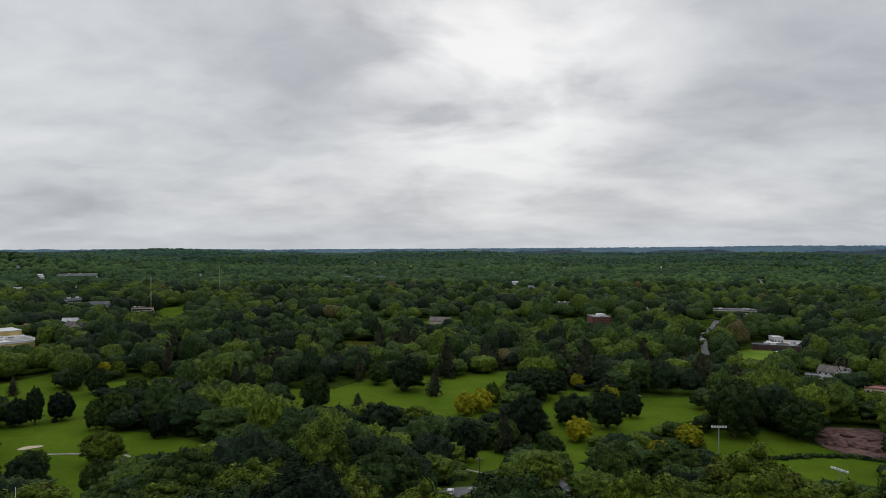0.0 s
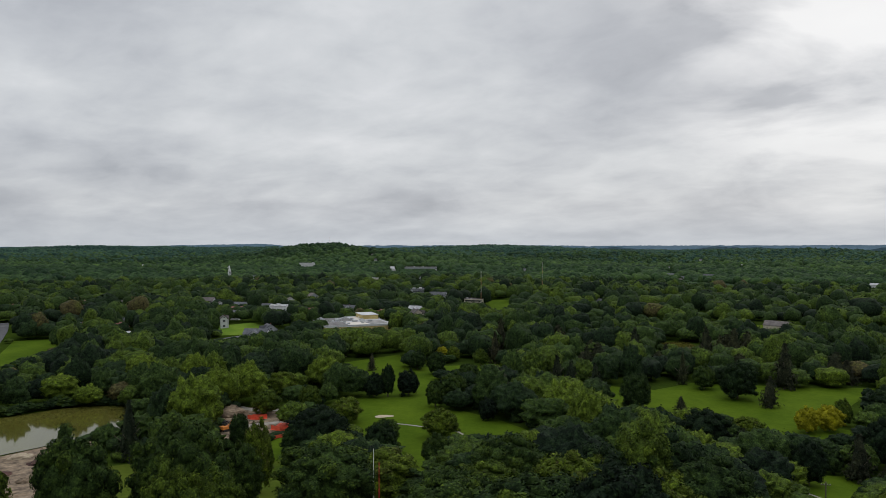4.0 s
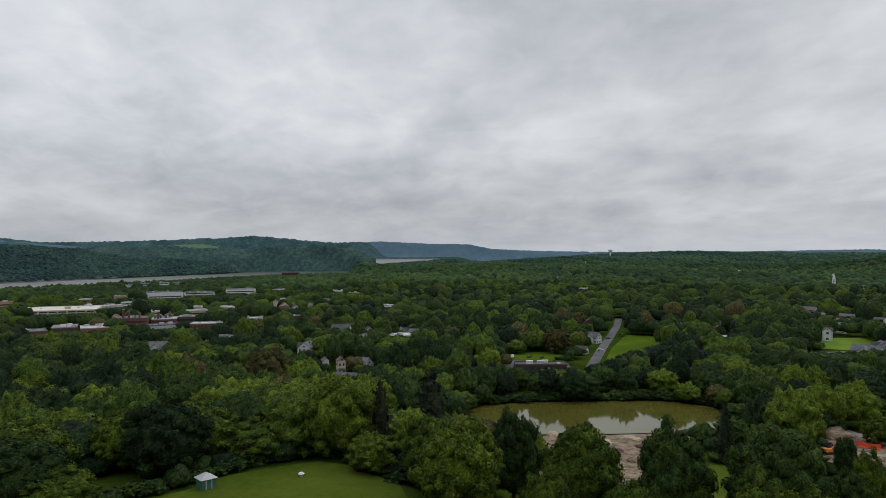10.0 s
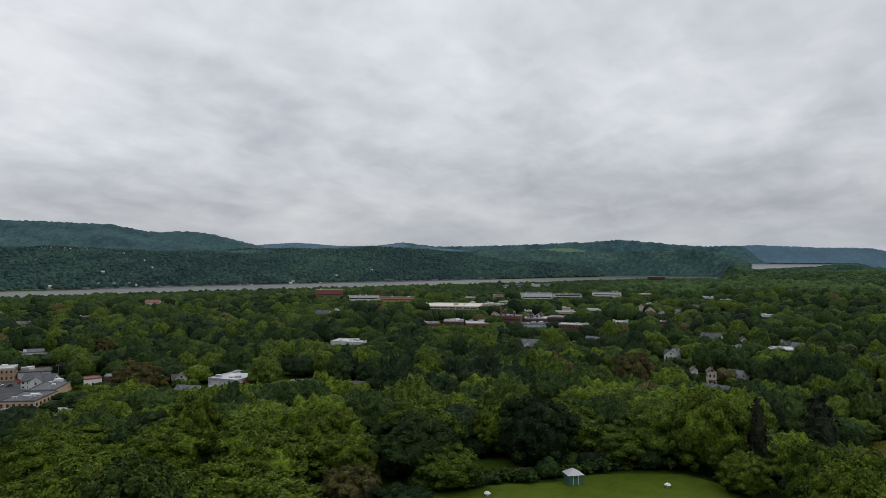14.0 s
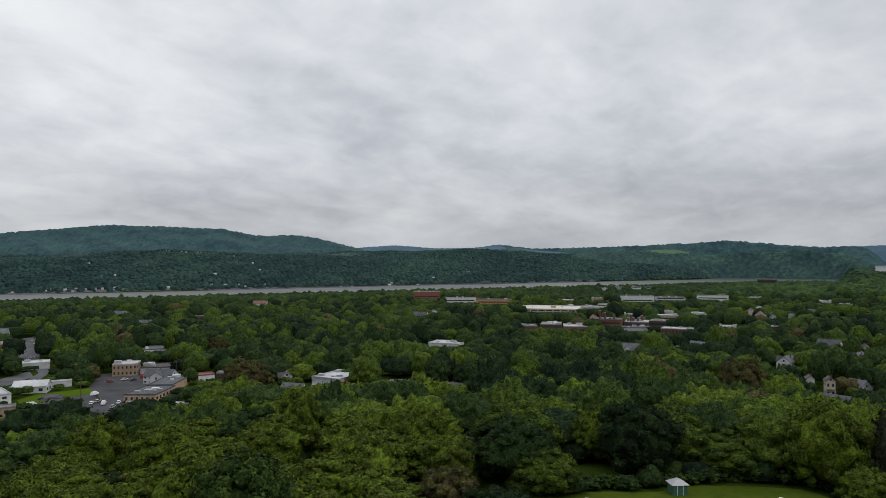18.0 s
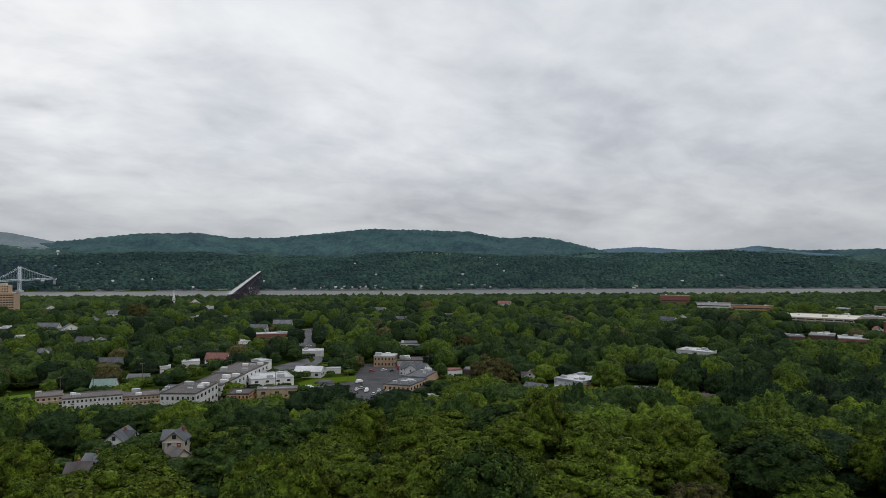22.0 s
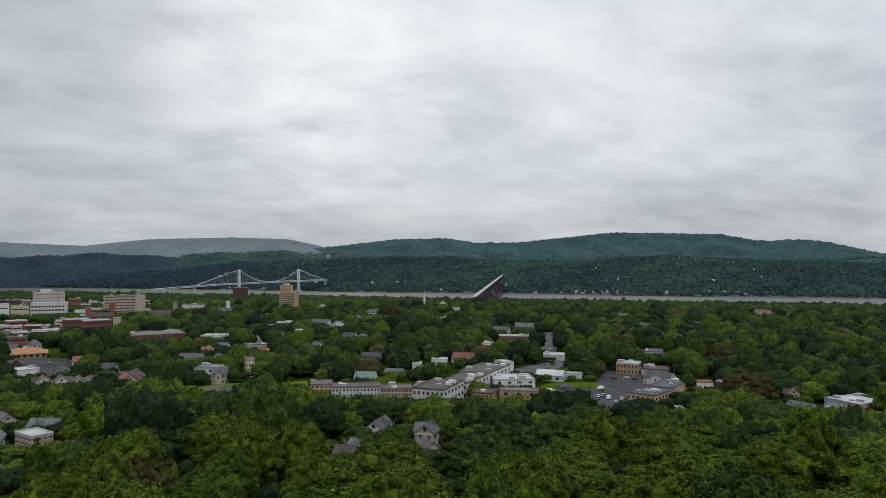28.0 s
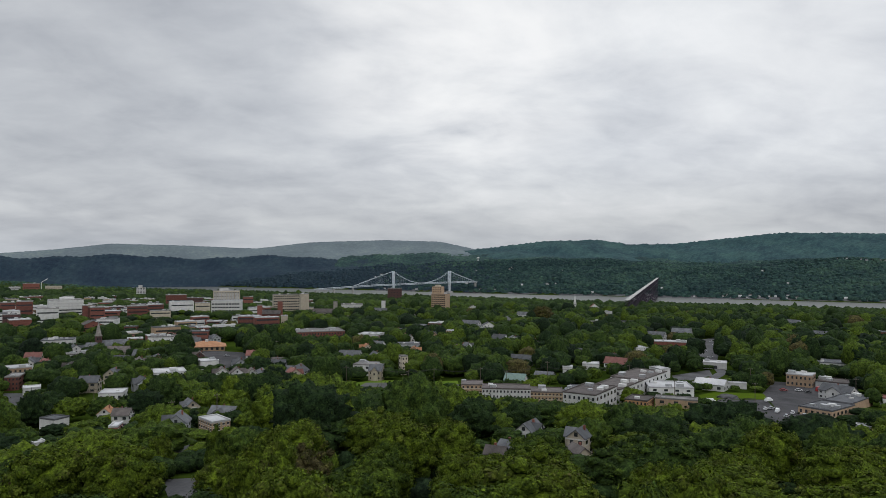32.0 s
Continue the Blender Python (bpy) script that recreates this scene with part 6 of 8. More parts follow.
def flagpole(az, d, h, material, label, name="pole"):
    e = tagged(thing(name, az, d), label, name)
    bm = bmesh.new()
    bmesh.ops.create_cone(bm, cap_ends=True, segments=8, radius1=0.16, radius2=0.06, depth=h, matrix=Matrix.Translation((0, 0, h / 2)))
    part("shaft", bm, material, e)
    part("base", boxes((-0.3, 0.3, -0.3, 0.3, -0.6, 0.25)), CONCRETE, e)


flagpole(31.45, 150, 15.6, TRIM, "slender white flagpole among the hilltop trees", "flagpole")
flagpole(31.0, 148, 13, RED_PAINT, "thick red-brown pole beside the flagpole", "post")


# ---- hilltop shed, vents, hedges ----
def shed(az, d):
    e = tagged(thing("pump_shed", az, d, 24), "small green wooden shed with pale hipped roof on grass", "shed")
    w, dep, h = 3.0, 2.9, 2.3
    part("wall", boxes((-w / 2, w / 2, 0, dep, -1, h)), GREEN_PAINT, e)
    bm = bmesh.new()
    o = 0.35
    base = [bm.verts.new(c) for c in ((-w / 2 - o, -o, h - 0.05), (w / 2 + o, -o, h - 0.05), (w / 2 + o, dep + o, h - 0.05), (-w / 2 - o, dep + o, h - 0.05))]
    apex = [bm.verts.new((0, dep * 0.4, h + 1.0)), bm.verts.new((0, dep * 0.6, h + 1.0))]
    bm.faces.new(base[::-1])
    for q in ((base[0], base[1], apex[0]), (base[1], base[2], apex[1], apex[0]), (base[2], base[3], apex[1]), (base[3], base[0], apex[0], apex[1])):
        bm.faces.new(q)
    part("roof", bm, ROOFS["white"], e)
    part("door", boxes((-0.55, 0.55, -0.06, 0.02, 0, 2.1)), GREEN_PAINT, e, "plank door")
    part("frame", boxes((-0.65, -0.55, -0.08, 0.02, 0, 2.2), (0.55, 0.65, -0.08, 0.02, 0, 2.2), (-0.65, 0.65, -0.08, 0.02, 2.1, 2.2)), TRIM, e)
    for z in (0.5, 1.0, 1.5, 2.0, 2.22):
        part("batten", boxes((-w / 2 - 0.03, w / 2 + 0.03, -0.03, 0.0, z, z + 0.06)) if z > 2.2 else boxes((w / 2, w / 2 + 0.03, 0, dep, z, z + 0.06)), GREEN_PAINT, e)


def vent(az, d):
    e = tagged(thing("air_vent", az, d), "round white capped vent standing on the mown grass", "vent", "reservoir vents")
    bm = bmesh.new()
    bmesh.ops.create_cone(bm, cap_ends=True, segments=18, radius1=0.45, radius2=0.45, depth=0.9, matrix=Matrix.Translation((0, 0, 0.3)))
    part("drum", bm, METAL, e)
    bm = bmesh.new()
    bmesh.ops.create_cone(bm, cap_ends=True, segments=18, radius1=0.72, radius2=0.4, depth=0.3, matrix=Matrix.Translation((0, 0, 0.85)))
    part("cap", bm, TRIM, e)


shed(90.47, 151)
vent(83.43, 155)
vent(97.6, 141)


def hedge(line, wide, high, label, seed):
    """A clipped, uneven hedge of leaf clumps along stations."""
    pts = [Vector(spot(*p)) for p in line]
    co = []
    for a, b in zip(pts, pts[1:]):
        n = max(1, int((b - a).length / (wide * 0.42)))
        co += [a.lerp(b, i / n) for i in range(n)]
    rs_ = np.random.RandomState(seed)
    xy = np.array([c[:] for c in co]) + rs_.normal(0, wide * 0.12, (len(co), 2))
    ww, hh = rs_.uniform(0.8, 1.25, len(co)) * wide, rs_.uniform(0.75, 1.25, len(co)) * high
    v, f, ti = scatter([leafy(s, 16, 6, 0.12) for s in (31, 32, 33)], xy[:, 0], xy[:, 1], ground(xy[:, 0], xy[:, 1]) - 0.3, ww, hh, rs_.uniform(0.2, 0.55, len(co)), seed)
    tagged(new("hedge", raw_mesh("hedge", v, f, LEAF, ti, False)), label, "hedge", kind="stuff")


# ---- vehicles ----
CAR_MESHES = {}


def car(az, d, turn, colour, kind="car"):
    tall = {"car": 1.45, "van": 2.1, "truck": 2.9}[kind]
    long = {"car": 4.5, "van": 5.2, "truck": 7.0}[kind]
    if (colour, kind) not in CAR_MESHES:
        bm = boxes((-long / 2, long / 2, -0.88, 0.88, 0.35, tall * 0.6))
        bmesh.ops.bevel(bm, geom=bm.edges[:], offset=0.14, segments=2, affect="EDGES")
        body = bpy.data.meshes.new("body")
        bm.to_mesh(body)
        bm.free()
        body.materials.append(CAR_PAINT[colour])
        front = 0.5 if kind == "car" else long / 2 - 1.3
        bm = bmesh.new()
        lo = [(-long / 2 + 0.5, -0.8), (front + 0.6, -0.8), (front + 0.6, 0.8), (-long / 2 + 0.5, 0.8)]
        hi = [(-long / 2 + (1.0 if kind == "car" else 0.55), -0.65), (front, -0.65), (front, 0.65), (-long / 2 + (1.0 if kind == "car" else 0.55), 0.65)]
        v = [bm.verts.new((x, y, tall * 0.6)) for x, y in lo] + [bm.verts.new((x, y, tall - 0.06)) for x, y in hi]
        for q in ((0, 1, 5, 4), (1, 2, 6, 5), (2, 3, 7, 6), (3, 0, 4, 7), (4, 5, 6, 7)):
            bm.faces.new([v[i] for i in q])
        cabin = bpy.data.meshes.new("cabin")
        bm.to_mesh(cabin)
        bm.free()
        cabin.materials.append(GLASS if kind == "car" else CAR_PAINT[colour])
        bm = boxes((hi[0][0], hi[1][0], -0.66, 0.66, tall - 0.07, tall))
        roof = bpy.data.meshes.new("roof")
        bm.to_mesh(roof)
        bm.free()
        roof.materials.append(CAR_PAINT[colour])
        bm = bmesh.new()
        bmesh.ops.create_cone(bm, cap_ends=True, segments=12, radius1=0.34, radius2=0.34, depth=0.22, matrix=Matrix.Rotation(radians(90), 4, "X"))
        wheel = bpy.data.meshes.new("wheel")
        bm.to_mesh(wheel)
        bm.free()
        wheel.materials.append(RUBBER)
        CAR_MESHES[(colour, kind)] = body, cabin, roof, wheel
    body, cabin, roof, wheel = CAR_MESHES[(colour, kind)]
    e = tagged(thing(kind, az, d, turn, 0.3), colour + (" saloon car parked on the asphalt" if kind == "car" else " panel van parked on the asphalt" if kind == "van" else " box truck parked in the yard"), kind, "parked vehicles")
    for nm, me in (("body", body), ("cabin", cabin), ("roof", roof)):
        link_part(nm, me, None, e)
    for x in (-long * 0.3, long * 0.3):
        for y in (-0.82, 0.82):
            link_part("wheel", wheel, None, e, m=pose(x, y, 0.34))


for az, d, turn, colour, kind in (
        (139.6, 408, 0, "white", "van"), (139.45, 399, 5, "silver", "car"), (139.3, 391, 0, "white", "car"), (139.1, 384, -5, "black", "car"), (137.6, 345, 40, "white", "truck"), (136.9, 352, 20, "black", "car"),
        (136.4, 347, 30, "silver", "car"), (135.8, 398, 80, "white", "car"), (135.4, 402, 60, "silver", "car"), (135.0, 393, 80, "white", "van"), (134.4, 380, 70, "silver", "car"), (134.0, 393, 85, "white", "car"),
        (133.2, 388, 60, "silver", "car"), (135.6, 425, 50, "white", "van"), (132.9, 372, 30, "black", "car"), (139.5, 800, 30, "white", "car"), (139.3, 815, 30, "silver", "car"), (139.3, 760, 30, "white", "car"),
        (139.25, 740, 30, "black", "car"), (140.0, 690, 10, "silver", "car"), (139.6, 640, 10, "white", "car"), (119.7, 383, 60, "black", "car"), (119.2, 378, 60, "silver", "car"), (118.7, 374, 60, "white", "car"),
        (121.0, 386, 60, "black", "car"), (116.9, 396, 0, "black", "car"), (117.4, 392, 0, "blue", "car"), (132.3, 480, 70, "red", "truck"), (133.6, 474, 40, "white", "car"), (133.0, 470, 40, "black", "car"),
        (134.6, 470, 30, "red", "car"), (131.5, 540, 70, "red", "truck"), (130.6, 545, 70, "white", "truck"), (65.9, 455, 80, "white", "car"), (65.2, 458, 80, "black", "car"), (64.7, 459, 80, "black", "car"),
        (62.9, 458, 80, "silver", "car"), (62.3, 457, 80, "black", "car"), (66.3, 486, 80, "white", "van"), (64.9, 490, 70, "black", "car"), (63.9, 488, 70, "black", "car"), (-2.3, 190, 85, "black", "car"),
        (-4.6, 188, 80, "black", "car"), (-0.6, 188, 85, "silver", "car"), (-4.4, 193, 80, "white", "van"), (178.4, 560, 20, "white", "car"), (177.6, 590, 20, "silver", "car"), (-25.5, 600, 40, "white", "truck"),
        (-26.6, 605, 60, "blue", "truck"), (-26.1, 596, 10, "red", "truck"), (-25.0, 612, 20, "white", "van"), (58.7, 600, 10, "black", "car"), (59.3, 530, 10, "white", "car"), (43.1, 305, 60, "black", "car"),
        (-20.4, 610, 0, "white", "car"), (-20.9, 675, 0, "black", "car")):
    car(az, d, turn, colour, kind)


def excavator(az, d, turn):
    e = tagged(thing("excavator", az, d, turn, 0.3), "orange tracked excavator on the bare earth", "excavator")
    for y in (-1.1, 1.1):
        part("track", boxes((-1.8, 1.8, y - 0.3, y + 0.3, 0, 0.8)), RUBBER, e)
    part("body", boxes((-2.0, 1.0, -1.25, 1.25, 0.9, 2.0)), MACHINE, e)
    part("cab", boxes((0.0, 1.3, 0.2, 1.25, 0.95, 2.9)), GLASS, e)
    bm = bmesh.new()
    rod(bm, (0.9, -0.3, 1.6), (3.6, -0.3, 4.0), 0.22, 6)
    part("boom", bm, MACHINE, e)
    bm = bmesh.new()
    rod(bm, (3.6, -0.3, 4.0), (5.4, -0.3, 1.4), 0.18, 6)
    part("arm", bm, MACHINE, e)
    part("bucket", boxes((5.0, 5.9, -0.8, 0.2, 0.5, 1.5)), METAL, e)


excavator(43.1, 294, 40)
excavator(42.6, 185, 120)


def net_fence(line, high, label):
    """Orange safety netting on stakes."""
    e = tagged(new("safety_fence"), label, "fence", "orange site fences")
    pts = [Vector(at(*p)) for p in line]
    for a, b in zip(pts, pts[1:]):
        bm = bmesh.new()
        v = [bm.verts.new(c) for c in (a, b, b + Vector((0, 0, high)), a + Vector((0, 0, high)))]
        side = (b - a).cross(Vector((0, 0, 1))).normalized() * 0.04
        w = [bm.verts.new(q.co + side) for q in v]
        bm.faces.new(v)
        bm.faces.new(w[::-1])
        for i in range(4):
            bm.faces.new((v[i], w[i], w[(i + 1) % 4], v[(i + 1) % 4]))
        part("netting", bm, ORANGE_NET, e)
        bm = bmesh.new()
        rod(bm, a, a + Vector((0, 0, high + 0.4)), 0.06, 5)
        part("stake", bm, BARK, e)


net_fence([(43.4, 276), (41.8, 274), (40.2, 276), (38.7, 280), (38.0, 286)], 1.3, "long orange netting fence along the lawn")
net_fence([(39.6, 292), (38.9, 288), (38.2, 290), (37.9, 297)], 2.0, "orange netting round a pit")
net_fence([(41.4, 312), (40.6, 309), (39.9, 311), (39.9, 318)], 2.0, "orange netting round a pit")
patch("ground", ORANGE_NET, [(39.7, 290), (38.0, 289), (37.9, 300), (38.9, 301)], "orange netting laid over a trench", "netting", 0.45)
patch("ground", ORANGE_NET, [(41.2, 309), (39.9, 309), (39.9, 318), (41.0, 319)], "orange netting laid over a trench", "netting", 0.45)


def heap(az, d, w, dep, h, material, label, seed):
    rs_ = random.Random(seed)
    bm = bmesh.new()
    bmesh.ops.create_icosphere(bm, subdivisions=4, radius=1.0)
    for v in bm.verts:
        k = 1 + 0.22 * noise.noise(v.co * 2.1 + Vector((seed, 0, 0))) + 0.1 * noise.noise(v.co * 6)
        v.co = Vector((v.co.x * w / 2 * k, v.co.y * dep / 2 * k, v.co.z * h * k if v.co.z > 0 else v.co.z))
    e = thing("mound", az, d)
    m = e.matrix_basis.copy()
    bpy.data.objects.remove(e)
    me = bpy.data.meshes.new("mound")
    bm.to_mesh(me)
    bm.free()
    me.materials.append(material)
    ob = tagged(new("mound", me), label, "earth heap")
    ob.matrix_basis = m


heap(43.0, 322, 18, 12, 4.0, MUD, "grassed-over mound of spoil", 1)
heap(138.4, 428, 12, 7, 2.2, ASPHALT, "dark heap of gravel on the car park", 2)
for i, (az, d, w) in enumerate(((-28.6, 318, 14), (-30.0, 325, 20), (-31.4, 322, 18), (-30.6, 310, 16), (-32.2, 308, 16), (-29.4, 307, 10))):
    heap(az, d, w, w * 0.7, 2.6, RUBBLE, "reddish-brown heap of rubble", 5 + i)

for i in range(16):
    heap(55.5 + 0.5 * i, (232, 276, 255, 284, 240, 268)[i % 6] + i % 4, 5 + i % 5, 4 + i % 3, 0.9 + 0.3 * (i % 4), (MUD, RUBBLE, MUD, SAND)[i % 4], "low heap of earth and stones on the muddy shore", 20 + i)


def cottage(az, d, w, label, roof="grey", group="houses on the far bank"):
    """A far-off house on a wooded bank, a few metres of wall and roof."""
    e = tagged(thing("cottage", az, d, (az * 37) % 60 - 30), label, "house", group)
    part("wall", boxes((-w / 2, w / 2, 0, 8, -6, 6)), WALLS["white"], e)
    bm = bmesh.new()
    v = [bm.verts.new(c) for c in ((-w / 2 - 0.6, -0.6, 6), (w / 2 + 0.6, -0.6, 6), (w / 2 + 0.6, 8.6, 6), (-w / 2 - 0.6, 8.6, 6), (-w / 2, 4, 9), (w / 2, 4, 9))]
    for q in ((0, 1, 5, 4), (1, 2, 5), (2, 3, 4, 5), (3, 0, 4), (3, 2, 1, 0)):
        bm.faces.new([v[i] for i in q])
    part("roof", bm, ROOFS[roof], e)
    SIGHTS.append((az, d, math.degrees((w / 2 + 4) / d), float(ground(*spot(az, d))) + 1))
    BODIES.append((az, d + 4, w))


bank = random.Random(5)
for _ in range(44):
    n = bank.choice((2962, 2968, 2975, 3010, 3080)) if bank.random() < 0.6 else bank.uniform(3100, 3800)
    az = bank.uniform(104, 168)
    d = n / math.cos(radians(az - 133.3))
    if d < 4250:
        cottage(round(az, 2), round(d), bank.uniform(7, 14), "distant white house on the wooded far bank", bank.choice(("grey", "white", "dark")))
for i in range(11):
    az = 133.6 + 0.50 * i + bank.uniform(-0.3, 0.3)
    cottage(round(az, 2), round(2957 / math.cos(radians(az - 133.3)) + bank.uniform(0, 40)), bank.uniform(5, 12), "white boathouse or cottage along the far shore", bank.choice(("grey", "white", "dark")))
for az, w, h in ((105.6, 70, 20), (104.6, 42, 13), (98.3, 62, 16), (97.2, 40, 12), (107.9, 36, 10), (101.0, 30, 9)):
    heap(az, 2948 / math.cos(radians(az - 133.3)), w, 20, h * 0.8, ROCK, "bare grey rock outcrop at the water's edge", int(az))
for _ in range(46):
    az = bank.uniform(-32, 72)
    cottage(round(az, 2), round(bank.uniform(1400, 3100)), bank.uniform(7, 14), "distant pale house showing among the treetops", bank.choice(("grey", "white", "dark")), "houses in the eastern woods")
for i in range(9):
    cottage(round(128.1 + 0.38 * i + bank.uniform(-0.1, 0.1), 2), round(3900 + bank.uniform(-50, 50)), bank.uniform(6, 11), "pale house in a hillside row across the river", "grey")
# ---- trees ----
def core(sub, swell):
    """A small closed hull whose radius in each direction is given by swell."""
    bm = bmesh.new()
    bmesh.ops.create_icosphere(bm, subdivisions=sub, radius=1.0)
    bm.verts.index_update()
    d = np.array([v.co.normalized()[:] for v in bm.verts])
    fs = np.array([[v.index for v in f.verts] for f in bm.faces])
    bm.free()
    return d * np.array([swell(Vector(n)) for n in d])[:, None], fs


def sprays(at_, out, size, rs):
    """Leaf sprays: small ragged three-cornered fans, one at each place."""
    n = len(at_)
    side = np.cross(out, rs.normal(0, 1, (n, 3)))
    side /= np.linalg.norm(side, axis=1)[:, None]
    other = np.cross(out, side)
    k = size * rs.uniform(0.6, 1.35, (n, 1))
    droop = out * k * rs.uniform(-0.45, 0.10, (n, 1))
    v = np.stack([at_ - side * k * 0.62, at_ + side * k * 0.62 + droop * 0.5, at_ + other * k * 1.05 + droop], 1).reshape(-1, 3)
    return v, np.arange(n * 3).reshape(-1, 3)


def unit(v):
    return v / np.linalg.norm(v, axis=1)[:, None]


BLOB = core(1, lambda n: 1.0)
GEM = np.array([(1, 0, 0), (0, 1, 0), (-1, 0, 0), (0, -1, 0), (0, 0, 0.72), (0, 0, -0.8)], float), np.array([(0, 1, 4), (1, 2, 4), (2, 3, 4), (3, 0, 4), (1, 0, 5), (2, 1, 5), (3, 2, 5), (0, 3, 5)])


def leafy(seed, clumps, per, size, heart=0.74, deep=0.62, billow=1.0):
    """A crown one unit wide and high, foot at z = 0: rounded leaf clumps with loose sprays on an uneven dome round a darker heart."""
    rs, shift = np.random.RandomState(seed), Vector((seed * 3.7, seed * 1.3, 0))

    def swell(n):
        return 0.46 * (1 + 0.24 * noise.noise(n * 1.6 + shift) + 0.20 * noise.noise(n * 3.4 + shift))

    hull, faces = core(1 if clumps < 40 else 2, lambda n: heart * swell(n))
    i = np.arange(clumps)
    u = 1 - (1 + deep) * (i + 0.5) / clumps
    a = i * 2.39996 + rs.uniform(-0.5, 0.5, clumps)
    s = np.sqrt(np.maximum(0, 1 - u * u))
    n = np.stack([s * np.cos(a), s * np.sin(a), u], 1)
    rc = rs.uniform(0.085, 0.155, clumps) * (46 / clumps) ** 0.42 * billow
    c = n * (np.array([swell(Vector(v)) for v in n]) * rs.uniform(0.86, 1.08, clumps) - rc * 0.6)[:, None]
    bv, bf = BLOB if clumps > 60 else GEM
    k = len(bv)
    blobs = (bv[None] * rs.uniform(0.78, 1.18, (clumps, k, 1)) * (1, 1, 0.85) * rc[:, None, None] * (0.86 if per else 1.0) + c[:, None]).reshape(-1, 3)
    bfaces = (bf[None] + (np.arange(clumps) * k)[:, None, None]).reshape(-1, 3)
    shade = rs.normal(0, 0.045, clumps)
    co, fs, tone = [hull, blobs], [faces[hull[faces].mean(1)[:, 2] > -0.36], bfaces + len(hull)], [np.zeros(len(hull)), np.repeat(shade, k)]
    if per:
        d = unit(rs.normal(0, 1, (clumps * per, 3)) + np.repeat(n, per, 0) * 0.8 + (0, 0, 0.5))
        at_ = np.repeat(c, per, 0) + d * np.repeat(rc, per)[:, None] * rs.uniform(0.88, 1.25, (clumps * per, 1)) * (1, 1, 0.85)
        v, f = sprays(at_, unit(d + rs.normal(0, 0.3, d.shape)), size, rs)
        co.append(v)
        fs.append(f + len(hull) + len(blobs))
        tone.append(np.repeat(np.repeat(shade, per) + rs.normal(0, 0.06, clumps * per), 3))
    co = np.concatenate(co)
    co[:, 2] = np.where(co[:, 2] < 0, co[:, 2] * 0.92, co[:, 2]) + 0.45
    return co, np.concatenate(fs), np.concatenate(tone)


def puff(seed, sub, loose, size):
    """A crown seen from farther off: one billowing dome with loose leaf sprays on it."""
    rs, shift = np.random.RandomState(seed), Vector((seed * 2.9, seed * 1.7, 0))

    def swell(n):
        return 0.47 * (1 + 0.24 * noise.noise(n * 1.7 + shift) + 0.30 * noise.noise(n * 3.8 + shift) + 0.24 * noise.noise(n * 7.5 + shift) + (0.14 * noise.noise(n * 15 + shift) if sub > 3 else 0.0))

    hull, faces = core(sub, swell)
    n = unit(rs.normal(0, 1, (loose, 3)) + (0, 0, 0.55))
    v, f = sprays(n * np.array([swell(Vector(q)) for q in n])[:, None] * rs.uniform(0.97, 1.08, (loose, 1)), unit(n + rs.normal(0, 0.5, n.shape)), size, rs)
    faces = faces[hull[faces].mean(1)[:, 2] > -0.30]
    co = np.concatenate([hull, v])
    co[:, 2] = np.where(co[:, 2] < 0, co[:, 2] * 0.9, co[:, 2] * 1.05) + 0.44
    return co, np.concatenate([faces, f + len(hull)]), np.concatenate([rs.normal(0, 0.04, len(hull)), np.repeat(rs.normal(0.02, 0.07, loose), 3)])


def needled(seed, tiers=18, arms=10, per=9, size=0.060):
    """A conifer's crown: whorls of drooping boughs round a thin heart."""
    rs = np.random.RandomState(seed)
    hull, faces = core(2, lambda n: 1.0)
    u = (hull[:, 2] + 1) / 2
    wide = 0.24 * np.minimum(1, 1.45 * (1 - u)) ** 0.85 + 0.02
    ln = np.maximum(np.hypot(hull[:, 0], hull[:, 1]), 1e-6)
    hull = np.stack([hull[:, 0] / ln * wide, hull[:, 1] / ln * wide, 0.04 + 0.92 * u], 1)
    at_, out = [], []
    for t in range(tiers):
        z = 0.08 + 0.9 * (t + rs.uniform(-0.3, 0.3)) / tiers
        for b in range(max(4, round(arms * (1.05 - z)) + 2)):
            a, reach = rs.uniform(0, 6.283), 0.52 * min(1.0, 1.45 * max(0.03, 1.02 - z)) ** 0.85 * rs.uniform(0.62, 1.12)
            for k in range(per):
                r = reach * (k + 1) / per
                at_.append((r * math.cos(a) + rs.normal(0, 0.018), r * math.sin(a) + rs.normal(0, 0.018), z - 0.16 * r + rs.normal(0, 0.008)))
                out.append((0.45 * math.cos(a), 0.45 * math.sin(a), 0.8))
    at_, out = np.array(at_), np.array(out)
    v, f = sprays(at_, unit(out + rs.normal(0, 0.4, out.shape)), size, rs)
    return np.concatenate([hull, v]), np.concatenate([faces, f + len(hull)]), np.concatenate([np.zeros(len(hull)), np.repeat(rs.normal(0, 0.1, len(at_)), 3)])


